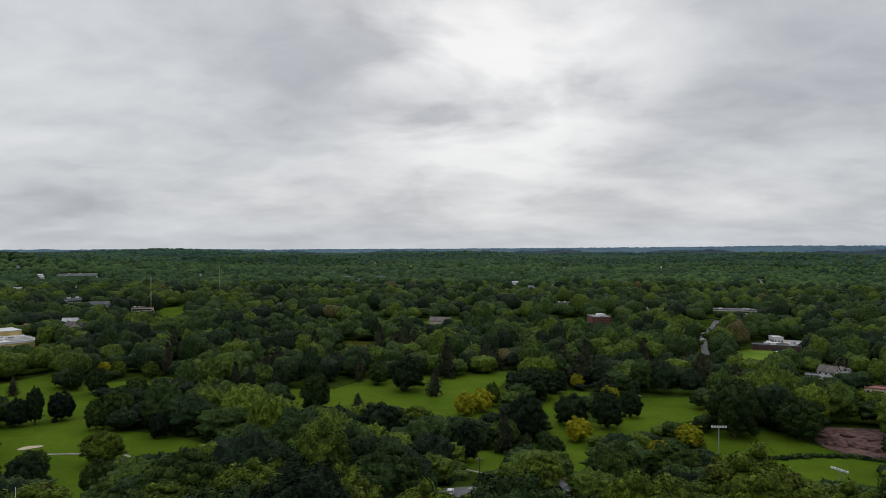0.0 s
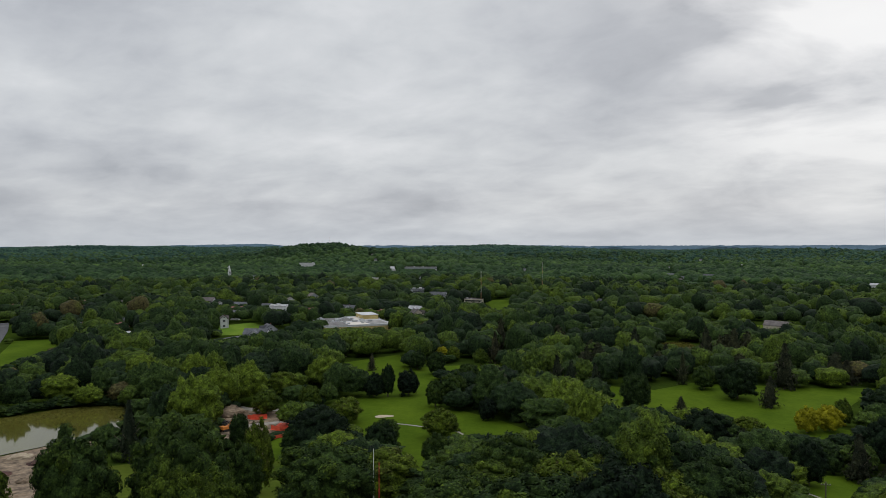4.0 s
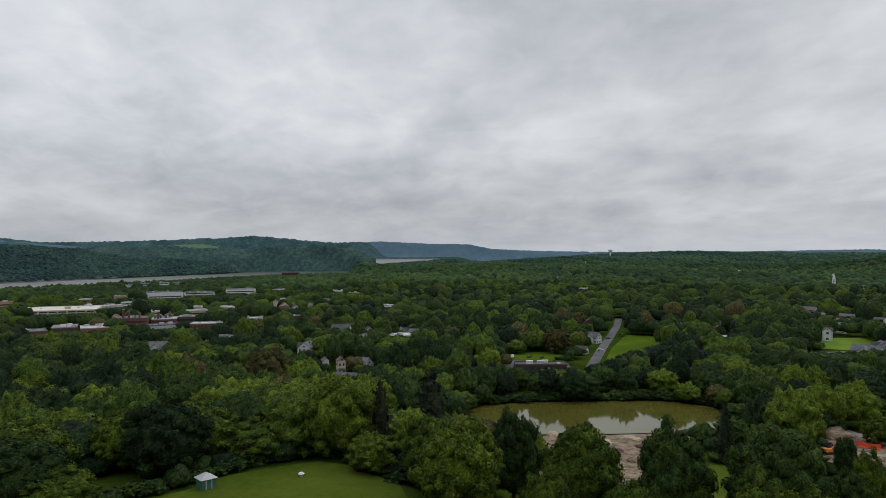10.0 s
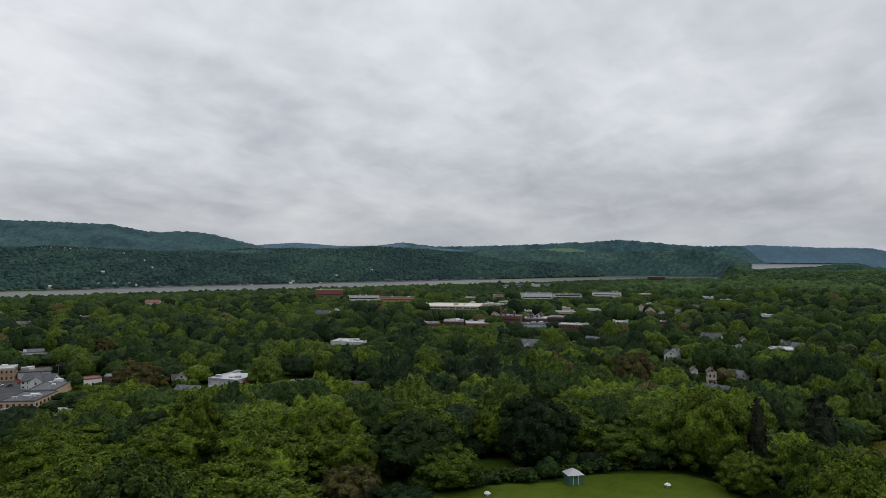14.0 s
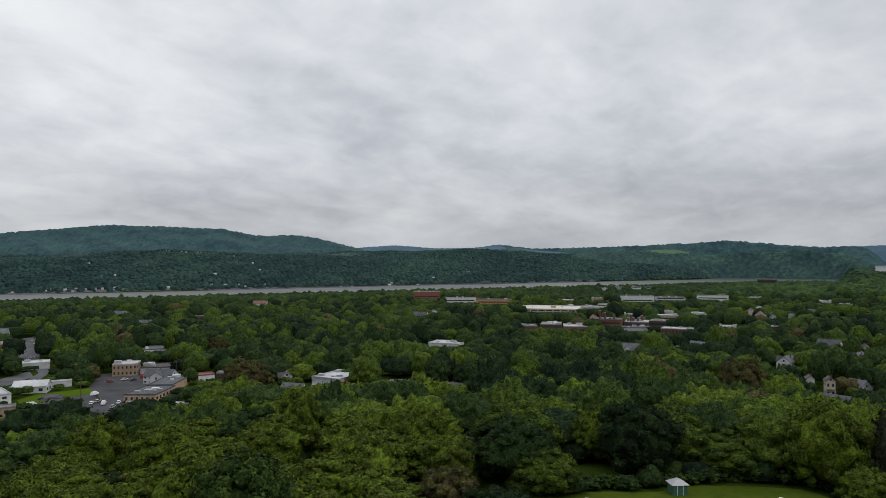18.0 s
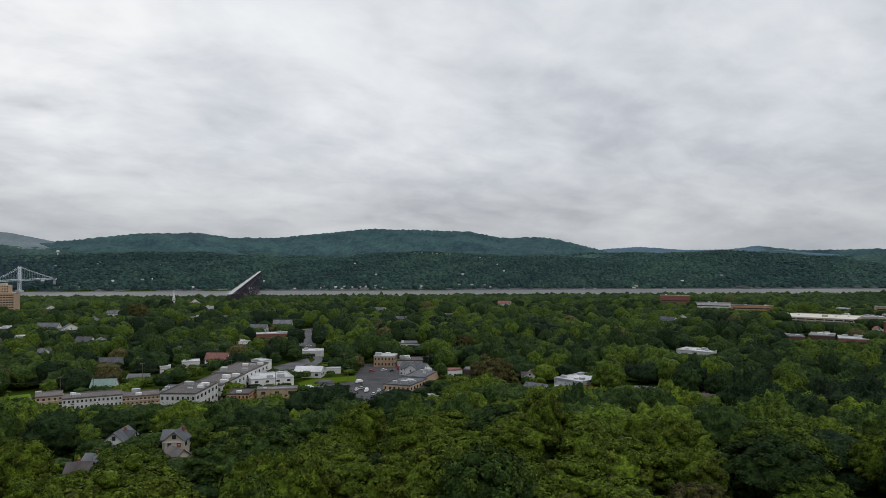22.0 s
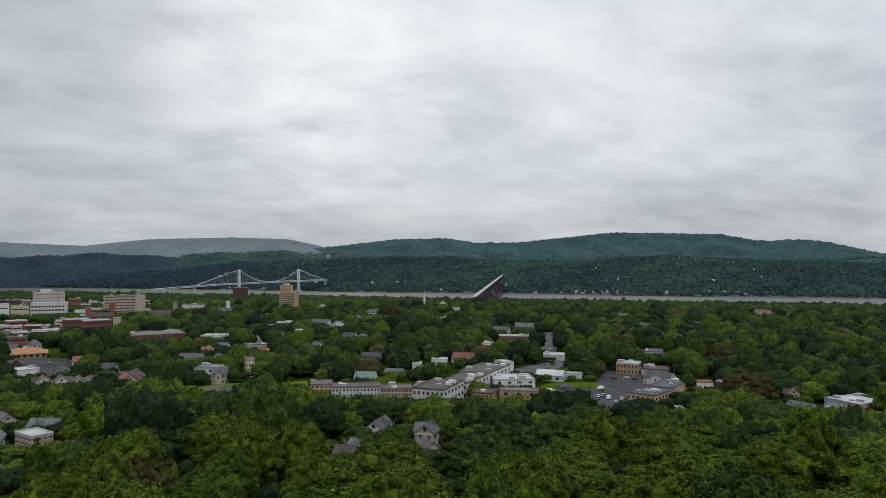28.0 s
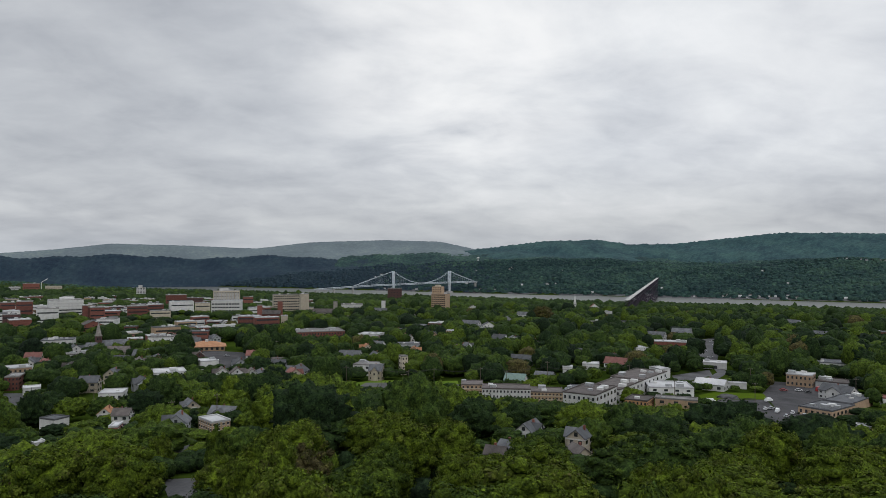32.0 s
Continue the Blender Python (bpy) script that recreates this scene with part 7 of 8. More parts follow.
def scatter(shapes, xs, ys, zs, widths, heights, tints, seed):
    """Many crowns as one pair of arrays."""
    rs = np.random.RandomState(seed)
    which, turn = rs.randint(0, len(shapes), len(xs)), rs.uniform(0, 6.283, len(xs))
    vs, fs, ts, n = [], [], [], 0
    for k, (co, faces, dt) in enumerate(shapes):
        m = np.nonzero(which == k)[0]
        c, s = np.cos(turn[m])[:, None], np.sin(turn[m])[:, None]
        x = (co[:, 0] * c - co[:, 1] * s) * widths[m, None] + xs[m, None]
        y = (co[:, 0] * s + co[:, 1] * c) * widths[m, None] + ys[m, None]
        z = co[:, 2] * heights[m, None] + zs[m, None]
        vs.append(np.stack([x, y, z], -1).reshape(-1, 3))
        fs.append((faces[None] + (np.arange(len(m)) * len(co))[:, None, None] + n).reshape(-1, 3))
        ts.append(np.clip(tints[m, None] + dt[None], 0, 1).ravel())
        n += len(m) * len(co)
    return np.concatenate(vs), np.concatenate(fs), np.concatenate(ts)


def near_line(x, y, line, half):
    """Which points lie within half metres of a line of (bearing, distance) stations."""
    pts = [spot(*p) for p in line]
    if len(pts) == 1:
        pts = pts * 2
    best = np.full(np.shape(x), 1e9)
    for (ax, ay), (bx, by) in zip(pts, pts[1:]):
        dx, dy = bx - ax, by - ay
        u = np.clip(((x - ax) * dx + (y - ay) * dy) / max(dx * dx + dy * dy, 1e-6), 0, 1)
        best = np.minimum(best, np.hypot(x - ax - u * dx, y - ay - u * dy))
    return best < half


def jitter_grid(step, reach, seed):
    rs = np.random.RandomState(seed)
    g = np.arange(-reach, reach, step)
    x, y = np.meshgrid(g, g * 0.9)
    x = x + (np.arange(len(g))[:, None] % 2) * step / 2
    x, y = x + rs.uniform(-0.36, 0.36, x.shape) * step, y + rs.uniform(-0.36, 0.36, x.shape) * step
    x, y = x.ravel(), y.ravel()
    az = (np.degrees(np.arctan2(-x, y)) + 100) % 360 - 100
    d = np.hypot(x, y)
    keep = (d < reach) & (az > -38) & (az < 200)
    return x[keep], y[keep], az[keep], d[keep]


def open_ground(x, y):
    o = np.zeros(np.shape(x), bool)
    for outline in OPEN:
        o |= inside(x, y, outline)
    for line, half in CLEAR_LINES:
        o |= near_line(x, y, line, half)
    for az, d, r in BODIES:
        bx, by = spot(az, d)
        o |= np.hypot(x - bx, y - by) < r
    return o


def headroom(x, y):
    """How tall a tree may grow here without hiding open ground or a building from the hill."""
    d, g = np.hypot(x, y), ground(x, y)
    az = (np.degrees(np.arctan2(-x, y)) + 100) % 360 - 100
    room = np.full(np.shape(x), 99.0)
    for s in np.linspace(1.02, 1.55, 12):
        sx, sy = x * s, y * s
        seen = np.zeros(np.shape(x), bool)
        for outline in OPEN:
            seen |= inside(sx, sy, outline)
        for line, half in CLEAR_LINES:
            seen |= near_line(sx, sy, line, half)
        room = np.where(seen, np.minimum(room, EYE_Z - (EYE_Z - ground(sx, sy)) / s - g), room)
    for a, r, half, z in SIGHTS:
        m = (np.abs(az - a) < half + (np.degrees(4.5 / np.maximum(d, 60)) if r < 480 else 0)) & (d < r)
        room = np.where(m, np.minimum(room, EYE_Z - (EYE_Z - z) * d / r - g), room)
    return room


FINE = [leafy(s, 84, 84, 0.025, 0.86, 0.80, 1.0) for s in (1, 2, 3, 4, 5)]
HALF = [puff(s, 4, 640, 0.030) for s in (15, 16, 17, 18, 19)]
CONES = [needled(s) for s in (21, 22, 23)]
TREE_MESHES = {}
TREES_AT = []


def tree(az, d, w, h, tone, kind="round", label=""):
    """One tree: a tapered trunk with limbs, and a crown of leaf sprays."""
    x, y, z = at(az, d)
    TREES_AT.append((x, y, w))
    if d > 215:
        SIGHTS.append((az, d, math.degrees(0.42 * w / d), z + (0.15 if kind == "gold" else 0.4) * h))
    rs_ = random.Random(int(az * 1000 + d * 7))
    if kind == "round" and 0.06 < tone < 0.9 and d < 230:
        tone = min(tone + 0.10, 0.76)
    step = round(min(max(tone, 0), 1) * 8) / 8
    shape = rs_.randrange(3 if kind == "cone" else 5)
    key = (kind, shape, step)
    if key not in TREE_MESHES:
        co, fs, dt = (CONES if kind == "cone" else FINE)[shape]
        ti = np.clip(step + dt, 0, 1)
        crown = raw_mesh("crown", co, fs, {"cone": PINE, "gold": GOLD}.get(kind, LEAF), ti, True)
        bm = bmesh.new()
        rod_up = [(0, 0, 0, 0.030), (0.01, 0, 0.2, 0.022), (0.0, 0.01, 0.5, 0.012)]
        for (ax, ay, az_, r0), (bx, by, bz, r1) in zip(rod_up, rod_up[1:]):
            m = Matrix.Translation(((ax + bx) / 2, (ay + by) / 2, (az_ + bz) / 2))
            bmesh.ops.create_cone(bm, cap_ends=False, segments=7, radius1=r0, radius2=r1, depth=bz - az_, matrix=m)
        for i in range(5):
            a = i * 1.257 + shape
            rod(bm, (0, 0, 0.18 + 0.05 * i), (0.24 * math.cos(a), 0.24 * math.sin(a), 0.36 + 0.06 * i), 0.007, 4)
        trunk = bpy.data.meshes.new("trunk")
        bm.to_mesh(trunk)
        bm.free()
        trunk.materials.append(BARK)
        TREE_MESHES[key] = crown, trunk
    crown, trunk = TREE_MESHES[key]
    words = {"cone": "dark green conifer with a tapering crown", "gold": "young tree with bright yellow-green foliage"}.get(kind) or (
        "dark purple-leaved tree with a round crown" if tone < 0.06 else "dark green broadleaf tree with a dense crown" if tone < 0.3 else "mid-green broadleaf tree with a rounded crown" if tone < 0.62
        else "bright green broadleaf tree in fresh leaf" if tone < 0.97 else "brownish-green broadleaf tree with thin foliage")
    e = tagged(new("tree"), label or words, "tree", "trees around the hill")
    e.matrix_basis = pose(x, y, z - 0.3, 0, 0, rs_.uniform(0, 360))
    foot = 0.03 * h
    c = link_part("crown", crown, None, e, m=Matrix.Translation((0, 0, foot)) @ Matrix.Diagonal((w, w, (h - foot) * 1.06, 1)))
    link_part("trunk", trunk, None, e, m=Matrix.Diagonal((h * 0.9, h * 0.9, h * 1.05, 1)))
    return e


# trees that stand apart, on the golf course, by the pond and on the hill
tree(28.61, 348, 11.9, 12.8, 0.00, "round")
tree(31.44, 345, 11.4, 12.2, 0.15, "round")
tree(30.28, 346, 7.0, 16.1, 0.20, "round")
tree(26.39, 323, 9.4, 13.3, 0.50, "round")
tree(25.93, 272, 14.3, 11.7, 0.75, "round")
tree(26.4, 225, 9.5, 11.7, 0.40, "round")
tree(30.86, 241, 11.7, 13.4, 0.30, "round")
tree(27.86, 418, 10.8, 12.4, 0.40, "round")
tree(26.35, 404, 11.2, 13.7, 0.35, "round")
tree(24.88, 449, 9.1, 9.8, 0.70, "round")
tree(25.83, 461, 9.2, 7.9, 0.60, "gold")
tree(31.59, 417, 6.5, 10.5, 0.50, "cone")
tree(22.71, 434, 9.7, 11.0, 0.60, "round")
tree(21.52, 442, 10.1, 20.2, 0.50, "cone")
tree(23.65, 384, 11.7, 10.3, 0.45, "round")
tree(24.85, 337, 14.2, 13.5, 0.45, "round")
tree(22.12, 299, 8.0, 10.4, 0.05, "round")
tree(10.33, 330, 13.9, 17.5, 0.35, "round")
tree(6.84, 397, 6.8, 17.7, 0.70, "cone")
tree(5.26, 388, 12.7, 12.7, 0.50, "round")
tree(2.91, 370, 18.8, 19.0, 0.30, "round")
tree(0.69, 356, 10.0, 14.8, 0.30, "cone")
tree(6.95, 333, 7.0, 7.1, 0.20, "cone")
tree(5.17, 277, 18.1, 14.5, 0.15, "round")
tree(2.1, 299, 11.6, 8.2, 0.70, "round")
tree(-1.79, 315, 10.1, 10.9, 0.50, "gold")
tree(-3.2, 322, 11.1, 10.8, 0.80, "gold")
tree(-4.07, 335, 7.7, 11.2, 0.60, "round")
tree(-10.94, 278, 10.2, 9.9, 0.90, "gold")
tree(-10.83, 382, 7.6, 8.4, 0.40, "gold")
tree(-17.04, 262, 9.1, 6.9, 0.50, "gold")
tree(-19.44, 282, 10.5, 8.8, 0.20, "gold")
tree(-13.37, 352, 9.9, 8.0, 0.10, "gold")
tree(-7.35, 351, 21.9, 16.1, 0.20, "round")
tree(-9.19, 367, 11.2, 12.2, 0.25, "round")
tree(-6.81, 277, 16.4, 18.0, 0.10, "round")
tree(-5.07, 257, 9.9, 15.5, 0.20, "cone")
tree(-1.91, 243, 10.8, 14.3, 0.10, "round")
tree(-3.38, 263, 7.3, 8.5, 0.40, "round")
tree(-10.4, 302, 14.9, 13.6, 0.25, "round")
tree(-13.27, 300, 14.3, 16.3, 0.30, "round")
tree(-15.09, 322, 9.6, 12.5, 0.30, "round")
tree(-8.78, 247, 9.9, 9.4, 0.40, "round")
tree(-6.83, 253, 8.2, 8.9, 0.60, "cone")
tree(-7.77, 181, 14.5, 12.2, 0.75, "round")
tree(-14.01, 202, 15.5, 14.6, 0.40, "round")
tree(-22.59, 302, 20.6, 23.6, 0.35, "round")
tree(-25.45, 318, 11.8, 17.3, 0.30, "round")
tree(-27.07, 310, 18.6, 17.4, 0.40, "round")
tree(-18.39, 217, 17.7, 14.6, 0.40, "round")
tree(14.13, 420, 11.4, 15.8, 0.30, "cone")
tree(15.38, 364, 10.3, 16.2, 0.00, "cone")
tree(13.47, 361, 9.8, 15.6, 0.05, "cone")
tree(16.5, 373, 9.9, 17.3, 0.10, "cone")
tree(5.14, 466, 13.3, 24.0, 0.20, "cone")
tree(-0.28, 404, 13.3, 24.0, 0.30, "cone")
tree(42.05, 269, 7.8, 13.1, 0.35, "round")
tree(39.97, 319, 13.1, 11.5, 0.60, "round")
tree(38.67, 350, 15.5, 13.2, 0.70, "round")
tree(36.55, 320, 10.0, 12.3, 0.65, "round")
tree(33.7, 297, 14.9, 11.2, 0.75, "round")
tree(35.78, 252, 22.4, 17.6, 0.10, "round")
tree(30.67, 256, 12.2, 11.5, 0.50, "round")
tree(46.54, 151, 19.0, 24.0, 0.45, "round")
tree(53.65, 151, 16.5, 23.8, 0.40, "round")
tree(60.56, 162, 18.0, 22.1, 0.50, "round")
tree(47.22, 132, 11.8, 17.4, 0.50, "round")
tree(66.15, 175, 13.5, 24.0, 0.30, "round")
tree(70.28, 144, 16.7, 18.8, 0.60, "round")
tree(37.74, 251, 11.1, 11.1, 0.40, "round")
tree(50.02, 267, 10.1, 21.2, 0.00, "cone")
tree(70.61, 140, 18.1, 18.8, 0.80, "round")
tree(108.73, 133, 12.1, 9.2, 0.95, "round")
tree(77.08, 175, 9.4, 19.0, 0.20, "cone")
tree(72.98, 238, 21.8, 23.5, 0.10, "cone")
tree(85.95, 368, 24.2, 24.0, 1.00, "round")
tree(124.83, 384, 26.4, 21.1, 1.00, "round")
tree(189.55, 154, 17.4, 15.4, 0.75, "round")
tree(185.13, 148, 16.3, 15.2, 0.70, "round")
tree(172.13, 137, 14.3, 13.8, 0.98, "round")
tree(165.89, 132, 14.0, 13.5, 0.55, "round")
tree(158.78, 132, 13.0, 13.4, 0.60, "round")
tree(182.39, 181, 7.0, 10.0, 0.70, "round")
tree(178.17, 171, 6.6, 12.4, 0.50, "round")
tree(177.14, 144, 6.5, 9.6, 0.70, "round")
tree(164.78, 149, 10.3, 12.0, 0.55, "round")
tree(160.01, 162, 14.4, 14.1, 0.75, "round")
tree(155.65, 138, 17.1, 10.3, 0.60, "round")
tree(152.76, 158, 15.5, 11.9, 0.50, "round")
tree(137.61, 154, 13.9, 12.2, 0.60, "round")
tree(130.94, 159, 18.2, 13.9, 0.70, "round")
tree(122.64, 164, 19.2, 13.2, 0.65, "round")
tree(143.78, 140, 11.3, 11.0, 0.60, "round")
tree(149.67, 210, 7.3, 9.0, 0.40, "round")

for az, d, w, top, tone in ((35.3, 152, 23, 99.0, 0.42), (41.9, 172, 10.5, 95.0, 0.40), (40.6, 196, 9, 93.5, 0.65), (20.6, 172, 20, 95.0, 0.45), (56.9, 128, 11, 101.0, 0.5), (63.6, 138, 11, 99.0, 0.5), (43.9, 140, 12, 99.5, 0.5)):
    tree(az, d, w, top - at(az, d)[2], tone)
tree(60.9, 650, 19, 17, 1.00, "round", "rust-brown broadleaf tree beside the road")
tree(62.7, 512, 21, 18, 1.00, "round", "rust-brown broadleaf tree beside the motel")
tree(152.40, 1000, 33, 27, 1.00, "round", "rust-brown broadleaf tree among green ones")
tree(127.00, 560, 17, 17, 1.00, "round", "rust-brown broadleaf tree among green ones")

near, out = jitter_grid(14.8, 705, 5), jitter_grid(20.0, 1335, 6)
near, out = [v[near[3] < 700] for v in near], [v[out[3] >= 700] for v in out]
tx, ty, ta, td = [np.concatenate(p) for p in zip(near, out)]
rs = np.random.RandomState(11)
size = rs.uniform(11.0, 18.5, len(tx)) * np.where(td > 700, 1.30, np.where(td < 340, 1.24, 1.02))
tall = np.where(rs.uniform(0, 1, len(tx)) < 0.16, rs.uniform(17, 22, len(tx)), rs.uniform(8.5, 17.5, len(tx))) * np.where(td > 700, 1.12, 1.0)
tone = np.clip(np.interp(td, [150, 300, 430, 700, 1340], [0.45, 0.46, 0.43, 0.40, 0.46]) + np.where(ta < 30, -0.02, 0.22 * smooth(98, 118, ta) * (1 - 0.5 * smooth(150, 165, ta))) * (1 - smooth(300, 420, td)) + rs.normal(0, 1, len(tx)) * np.where(td < 430, 0.21, 0.155) + 0.15 * lumps(tx, ty, 170, 21) + 0.10 * lumps(tx, ty, 75, 22), 0.08, np.where(td < 430, 0.72, 0.62))
tone = np.where(rs.uniform(0, 1, len(tx)) < 0.010, 1.0, tone)
room = headroom(tx, ty)
close = td < 560
for side in (-4.5, 4.5):   # a crown's flanks, too, must leave the open ground in view
    sx, sy = tx[close] - ty[close] / td[close] * side, ty[close] + tx[close] / td[close] * side
    room[close] = np.minimum(room[close], np.where(open_ground(sx, sy), 9.0, headroom(sx, sy) * 1.25))
room = np.where(td < 700, np.maximum(room, 2.6), room)
size = np.where(room < tall, np.maximum(size * (room / tall).clip(0.35, 1) ** 0.7, 4.5), size)
tall = np.minimum(tall, room)
core_of_town = smooth(171, 177, ta) * smooth(760, 900, td)
tall = tall * (1 - 0.35 * core_of_town)
ok = (td > 84) & ~open_ground(tx, ty) & (tall > 2.2) & (rs.uniform(0, 1, len(tx)) > 0.5 * core_of_town + 0.10 * (td < 340))
for x, y, w in TREES_AT:
    ok &= np.hypot(tx - x, ty - y) > 0.32 * (w + size)
tx, ty, ta, td, size, tall, tone = [v[ok] for v in (tx, ty, ta, td, size, tall, tone)]
tz = ground(tx, ty)
MEDIUM = [puff(s, 3, 130, 0.055) for s in (5, 6, 7, 8, 9)]
COARSE = [puff(s, 2, 34, 0.095) for s in (10, 11, 12, 13, 14)]
conifer = (np.random.RandomState(31).uniform(0, 1, len(tx)) < 0.16) & (td > 250) & (td < 520) & (ta < 24) & (tall > 7)
order = np.argsort(td)
single = order[:160]
for i in single:
    tree(round(float(ta[i]), 3), float(td[i]), float(size[i]), float(tall[i]), float(tone[i]))
for i in np.nonzero(conifer)[0]:
    tree(round(float(ta[i]), 3), float(td[i]), float(size[i]) * 1.1, float(tall[i]) * 1.1, float(tone[i]), "cone")
rest = ~conifer
rest[single] = False
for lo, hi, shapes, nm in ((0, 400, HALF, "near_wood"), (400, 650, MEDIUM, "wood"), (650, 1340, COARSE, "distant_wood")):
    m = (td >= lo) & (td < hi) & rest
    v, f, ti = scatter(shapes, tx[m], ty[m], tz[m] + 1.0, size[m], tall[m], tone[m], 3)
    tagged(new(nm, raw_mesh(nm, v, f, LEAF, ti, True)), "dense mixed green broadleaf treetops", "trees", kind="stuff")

bx, by, ba, bd = jitter_grid(11.0, 335, 9)
b_ok = (bd > 90) & ~open_ground(bx, by)
bx, by, bd = bx[b_ok], by[b_ok], bd[b_ok]
rs = np.random.RandomState(12)
b_high = np.minimum(rs.uniform(3.0, 6.5, len(bx)), np.maximum(headroom(bx, by), 1.2))
v, f, ti = scatter(COARSE, bx, by, ground(bx, by) - 0.3, rs.uniform(5.5, 9.5, len(bx)), b_high, np.clip(rs.normal(0.34, 0.14, len(bx)), 0.1, 0.7), 13)
tagged(new("undergrowth", raw_mesh("undergrowth", v, f, LEAF, ti, True)), "low green shrubs filling the gaps between trees", "shrubs", kind="stuff")

hedge(HEDGE_RES, 5.5, 3.6, "uneven dark green hedge round the mown hilltop", 41)
hedge([(71.4, 324), (69.3, 341), (65.6, 349), (59.5, 358), (53.4, 368), (49.0, 357)], 9.0, 5.0, "shrubs overhanging the far shore of the pond", 43)
hedge(HEDGE_FIELD, 3.2, 1.8, "low dark hedge along the playing field", 42)

# the canopy farther out: an under-storey sheet, and a dome of leaves for each tree
def dome(seed, sides, levels):
    """A far-off crown one unit wide and high: an uneven dome with a ragged foot."""
    rs = np.random.RandomState(seed)
    co = []
    for k, (r, z) in enumerate(levels):
        a = (np.arange(sides) + 0.5 * (k % 2)) * 6.283 / sides + rs.uniform(-0.2, 0.2, sides)
        q = 0.5 * r * rs.uniform(0.80, 1.18, sides)
        co.append(np.stack([q * np.cos(a), q * np.sin(a), z + rs.uniform(-0.09, 0.09, sides)], 1))
    co = np.concatenate(co + [np.array([(rs.uniform(-0.06, 0.06), rs.uniform(-0.06, 0.06), 1.0)])])
    quads = ring_faces(len(levels), sides, True)
    top = (len(levels) - 1) * sides
    cap = np.array([(top + i, top + (i + 1) % sides, top + sides) for i in range(sides)])
    return co, np.concatenate([quads[:, [0, 1, 2]], quads[:, [0, 2, 3]], cap]), rs.normal(0, 0.05, len(co))


def over_river(x, y):
    az = (np.degrees(np.arctan2(-x, y)) + 100) % 360 - 100
    return (NORMAL[0] * x + NORMAL[1] * y > 2500) & (az > 80)


rad = np.geomspace(1210, 4700, 130)
azs = np.radians(np.arange(-40, 202, 0.4))
rr, aa = np.meshgrid(rad, azs, indexing="ij")
fx, fy = -np.sin(aa) * rr, np.cos(aa) * rr
rs = np.random.RandomState(4)
fg = ground(fx, fy)
wet = inlet(fx, fy) | open_ground(fx, fy) | (fg < 4.0)
fz = fg + 4.0 + rs.uniform(-1.5, 1.5, fx.shape) + 1.5 * lumps(fx, fy, 130, 9)
fz = np.minimum(fz, fg + np.maximum(headroom(fx, fy) * 0.6, 0.5))
fz = np.where(wet, fg - 6.0, fz)
tone = np.clip(0.25 + 0.2 * lumps(fx, fy, 300, 5) + rs.normal(0, 0.1, fx.shape), 0, 1)
faces = ring_faces(len(rad), len(azs))[:, ::-1]
beyond = over_river(fx, fy).ravel()[faces[:, 0]]
co = np.stack([fx, fy, fz], -1).reshape(-1, 3)
tagged(new("distant_undergrowth", raw_mesh("distant_undergrowth", co, faces[~beyond], FAR_LEAF, tone.ravel(), True)), "dark green undergrowth between distant trees", "forest", kind="stuff")
tagged(new("far_bank_undergrowth", raw_mesh("far_bank_undergrowth", co, faces[beyond], HILL_LEAF, tone.ravel(), True)), "dark undergrowth on the far bank of the river", "forest", kind="stuff")

px, py, d = [], [], 1335.0
while d < 4720:
    gap = float(np.interp(d, [1300, 2400, 4700], [18.0, 20.0, 23.0]))
    n = int(radians(238) * d / gap)
    a = np.radians(np.linspace(-38, 200, n)) + rs.uniform(-0.4, 0.4, n) * gap / d
    q = d + rs.uniform(-0.4, 0.4, n) * gap
    px.append(-np.sin(a) * q)
    py.append(np.cos(a) * q)
    d += gap * 0.86
px, py = np.concatenate(px), np.concatenate(py)
pd, pg = np.hypot(px, py), ground(px, py)
pa = (np.degrees(np.arctan2(-px, py)) + 100) % 360 - 100
size = rs.uniform(0.85, 1.55, len(px)) * np.interp(pd, [1300, 2400, 4700], [18.0, 20.0, 23.0])
tall = rs.uniform(10.0, 18.0, len(px)) * np.interp(pd, [1300, 4700], [1.0, 1.25]) + 3.5 * lumps(px, py, 120, 19)
tall = tall * np.where((rs.uniform(0, 1, len(px)) < 0.05) & (pd < 2200), rs.uniform(1.1, 1.35, len(px)), 1.0)
tall = tall * np.where(over_river(px, py), 0.72, 1.0)
tall = np.where(reach_bank(px, py) > 0.3, np.minimum(tall, np.where((pa > 72.6) & (pa < 77.3), 5.0, 8.0)), tall)
room = headroom(px, py)
size, tall = np.where(room < tall, size * 0.7, size), np.minimum(tall, room)
# only crowns that rise over the ones before them
top = np.degrees(np.arctan2(pg + tall - EYE_Z, pd))
order = np.argsort(pd)
crest = np.full(1200, -90.0)
shown = np.zeros(len(px), bool)
for i in order:
    k0 = int((pa[i] + 40) * 4.9)
    half = max(1, int(math.degrees(size[i] * 0.35 / pd[i]) * 4.9))
    shown[i] = top[i] > crest[max(k0 - half, 0):k0 + half + 1].min()
    low = math.degrees(math.atan2(pg[i] + tall[i] * 0.8 - EYE_Z, pd[i]))
    crest[k0] = max(crest[k0], low)
ok = shown & ((pa > 16) | (pd < 4150)) & ~inlet(px, py) & (pg > 0.4) & (tall > 4) & ~open_ground(px, py)
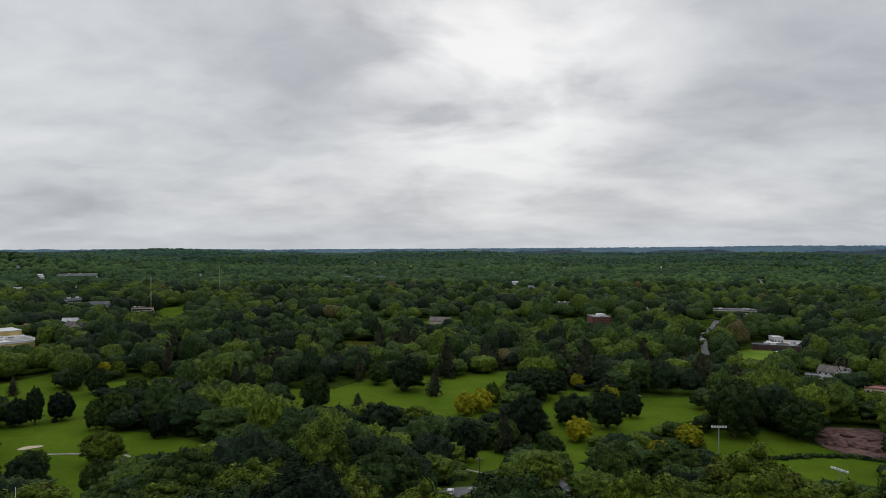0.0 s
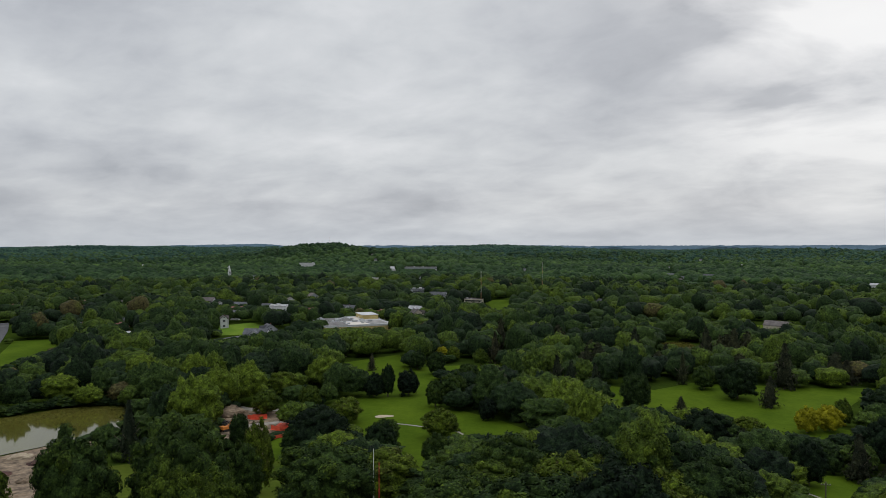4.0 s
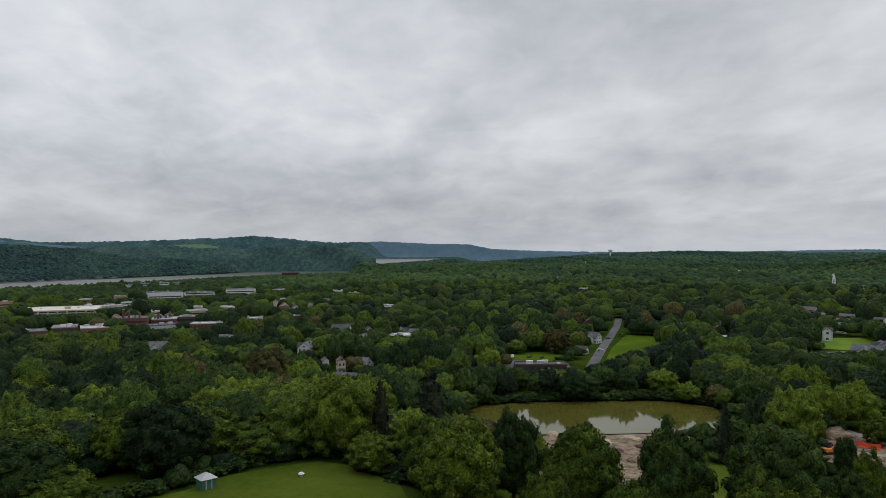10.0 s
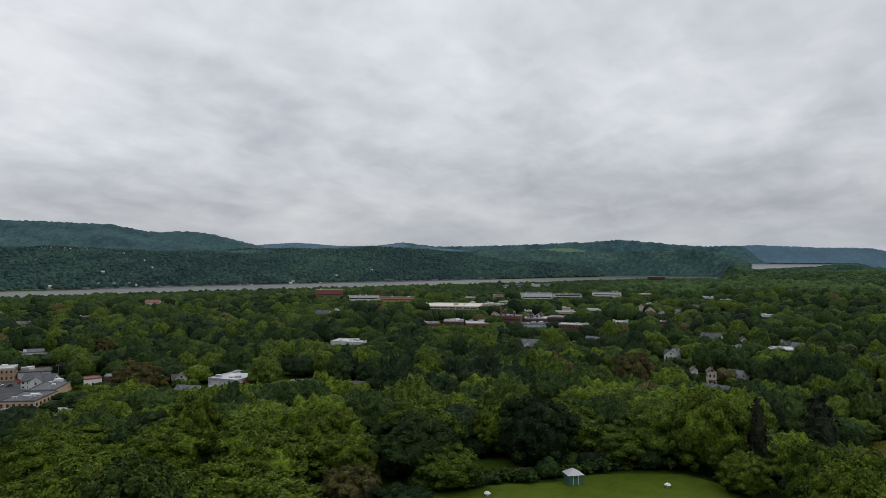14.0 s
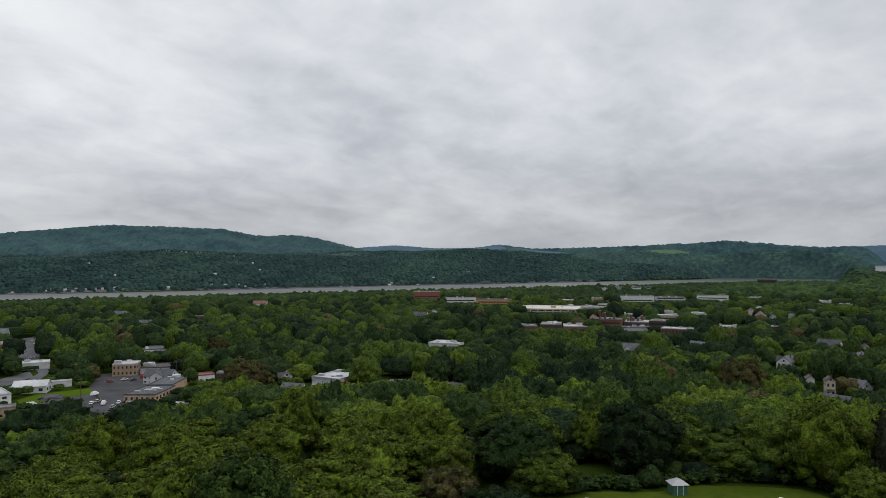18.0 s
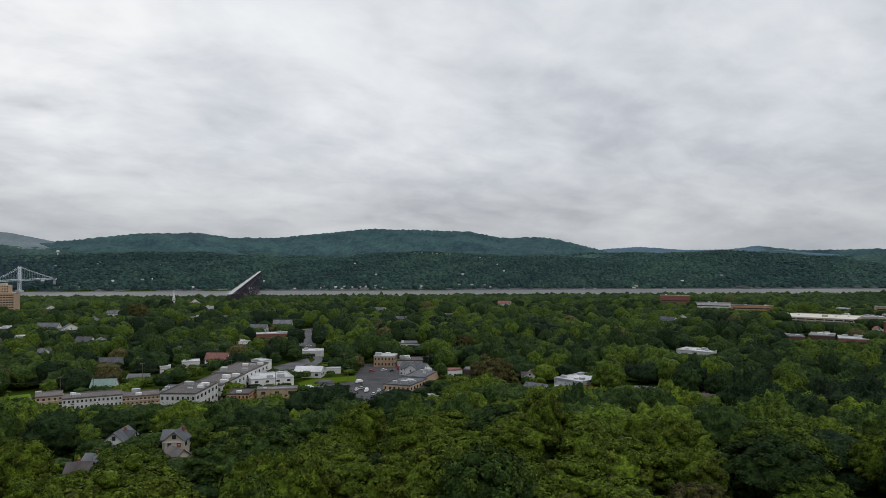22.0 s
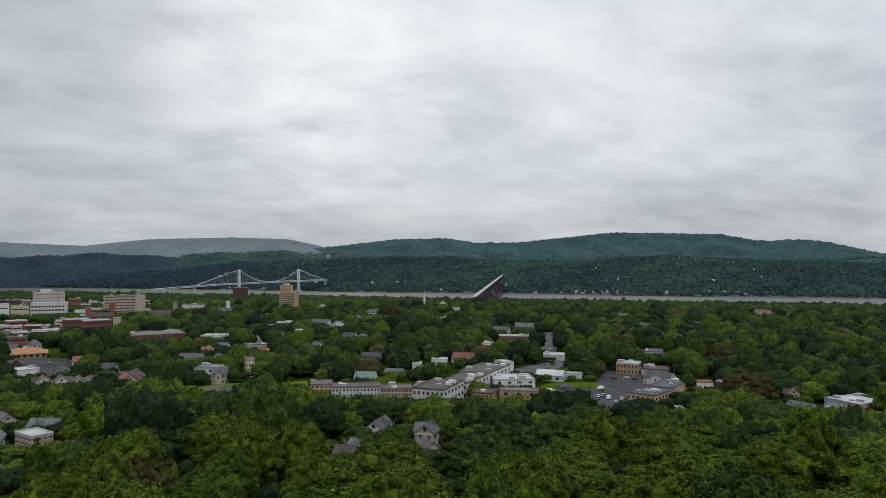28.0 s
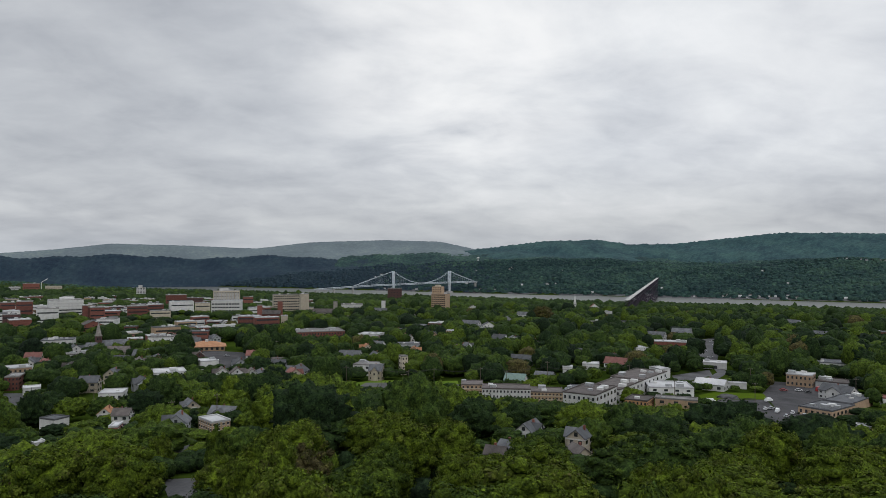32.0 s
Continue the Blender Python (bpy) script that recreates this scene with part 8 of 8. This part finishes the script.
px, py, pd, pg, pa, size, tall = [v[ok] for v in (px, py, pd, pg, pa, size, tall)]
tone = np.clip(0.48 + 0.20 * lumps(px, py, 260, 5) + 0.24 * lumps(px, py, 800, 15) + rs.normal(0, 0.17, len(px)), 0, 1)
beyond = over_river(px, py)
tone = np.where(beyond, np.clip(tone - 0.08 * smooth(136, 152, pa), 0, 1), tone)
tone -= 0.30 * np.exp(-((px - spot(35.2, 2500)[0]) ** 2 + (py - spot(35.2, 2500)[1]) ** 2) / 420**2)
tone = np.clip(tone, 0, 1)
# with distance, more crowns take the leaf colour that has haze in it
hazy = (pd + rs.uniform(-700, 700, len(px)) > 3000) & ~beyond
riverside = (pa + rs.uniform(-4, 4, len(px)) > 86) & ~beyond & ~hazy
# far-bank crowns past this bearing get shade and haze by a darker, bluer leaf
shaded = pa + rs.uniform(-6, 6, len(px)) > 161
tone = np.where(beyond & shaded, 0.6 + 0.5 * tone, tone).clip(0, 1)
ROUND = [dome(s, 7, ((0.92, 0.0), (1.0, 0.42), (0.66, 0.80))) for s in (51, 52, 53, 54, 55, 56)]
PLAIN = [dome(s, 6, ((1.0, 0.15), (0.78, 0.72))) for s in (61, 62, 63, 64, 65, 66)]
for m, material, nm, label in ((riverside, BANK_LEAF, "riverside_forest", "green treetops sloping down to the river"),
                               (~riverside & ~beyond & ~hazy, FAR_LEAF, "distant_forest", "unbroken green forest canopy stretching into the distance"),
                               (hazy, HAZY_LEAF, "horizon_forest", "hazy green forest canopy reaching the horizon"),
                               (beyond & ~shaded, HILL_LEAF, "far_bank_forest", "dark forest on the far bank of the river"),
                               (beyond & shaded, DARK_LEAF, "bluff_forest", "forest below the misty ridge coloured a shaded, hazy blue-green")):
    v, f, ti, base = [], [], [], 0
    for some, shapes in ((m & (pd < 2100), ROUND), (m & (pd >= 2100), PLAIN)):
        if some.any():
            q = scatter(shapes, px[some], py[some], pg[some] + 1.0, size[some], tall[some], tone[some], 7)
            v, f, ti, base = v + [q[0]], f + [q[1] + base], ti + [q[2]], base + len(q[0])
    tagged(new(nm, raw_mesh(nm, np.concatenate(v), np.concatenate(f), material, np.concatenate(ti), True)), label, "forest", kind="stuff")
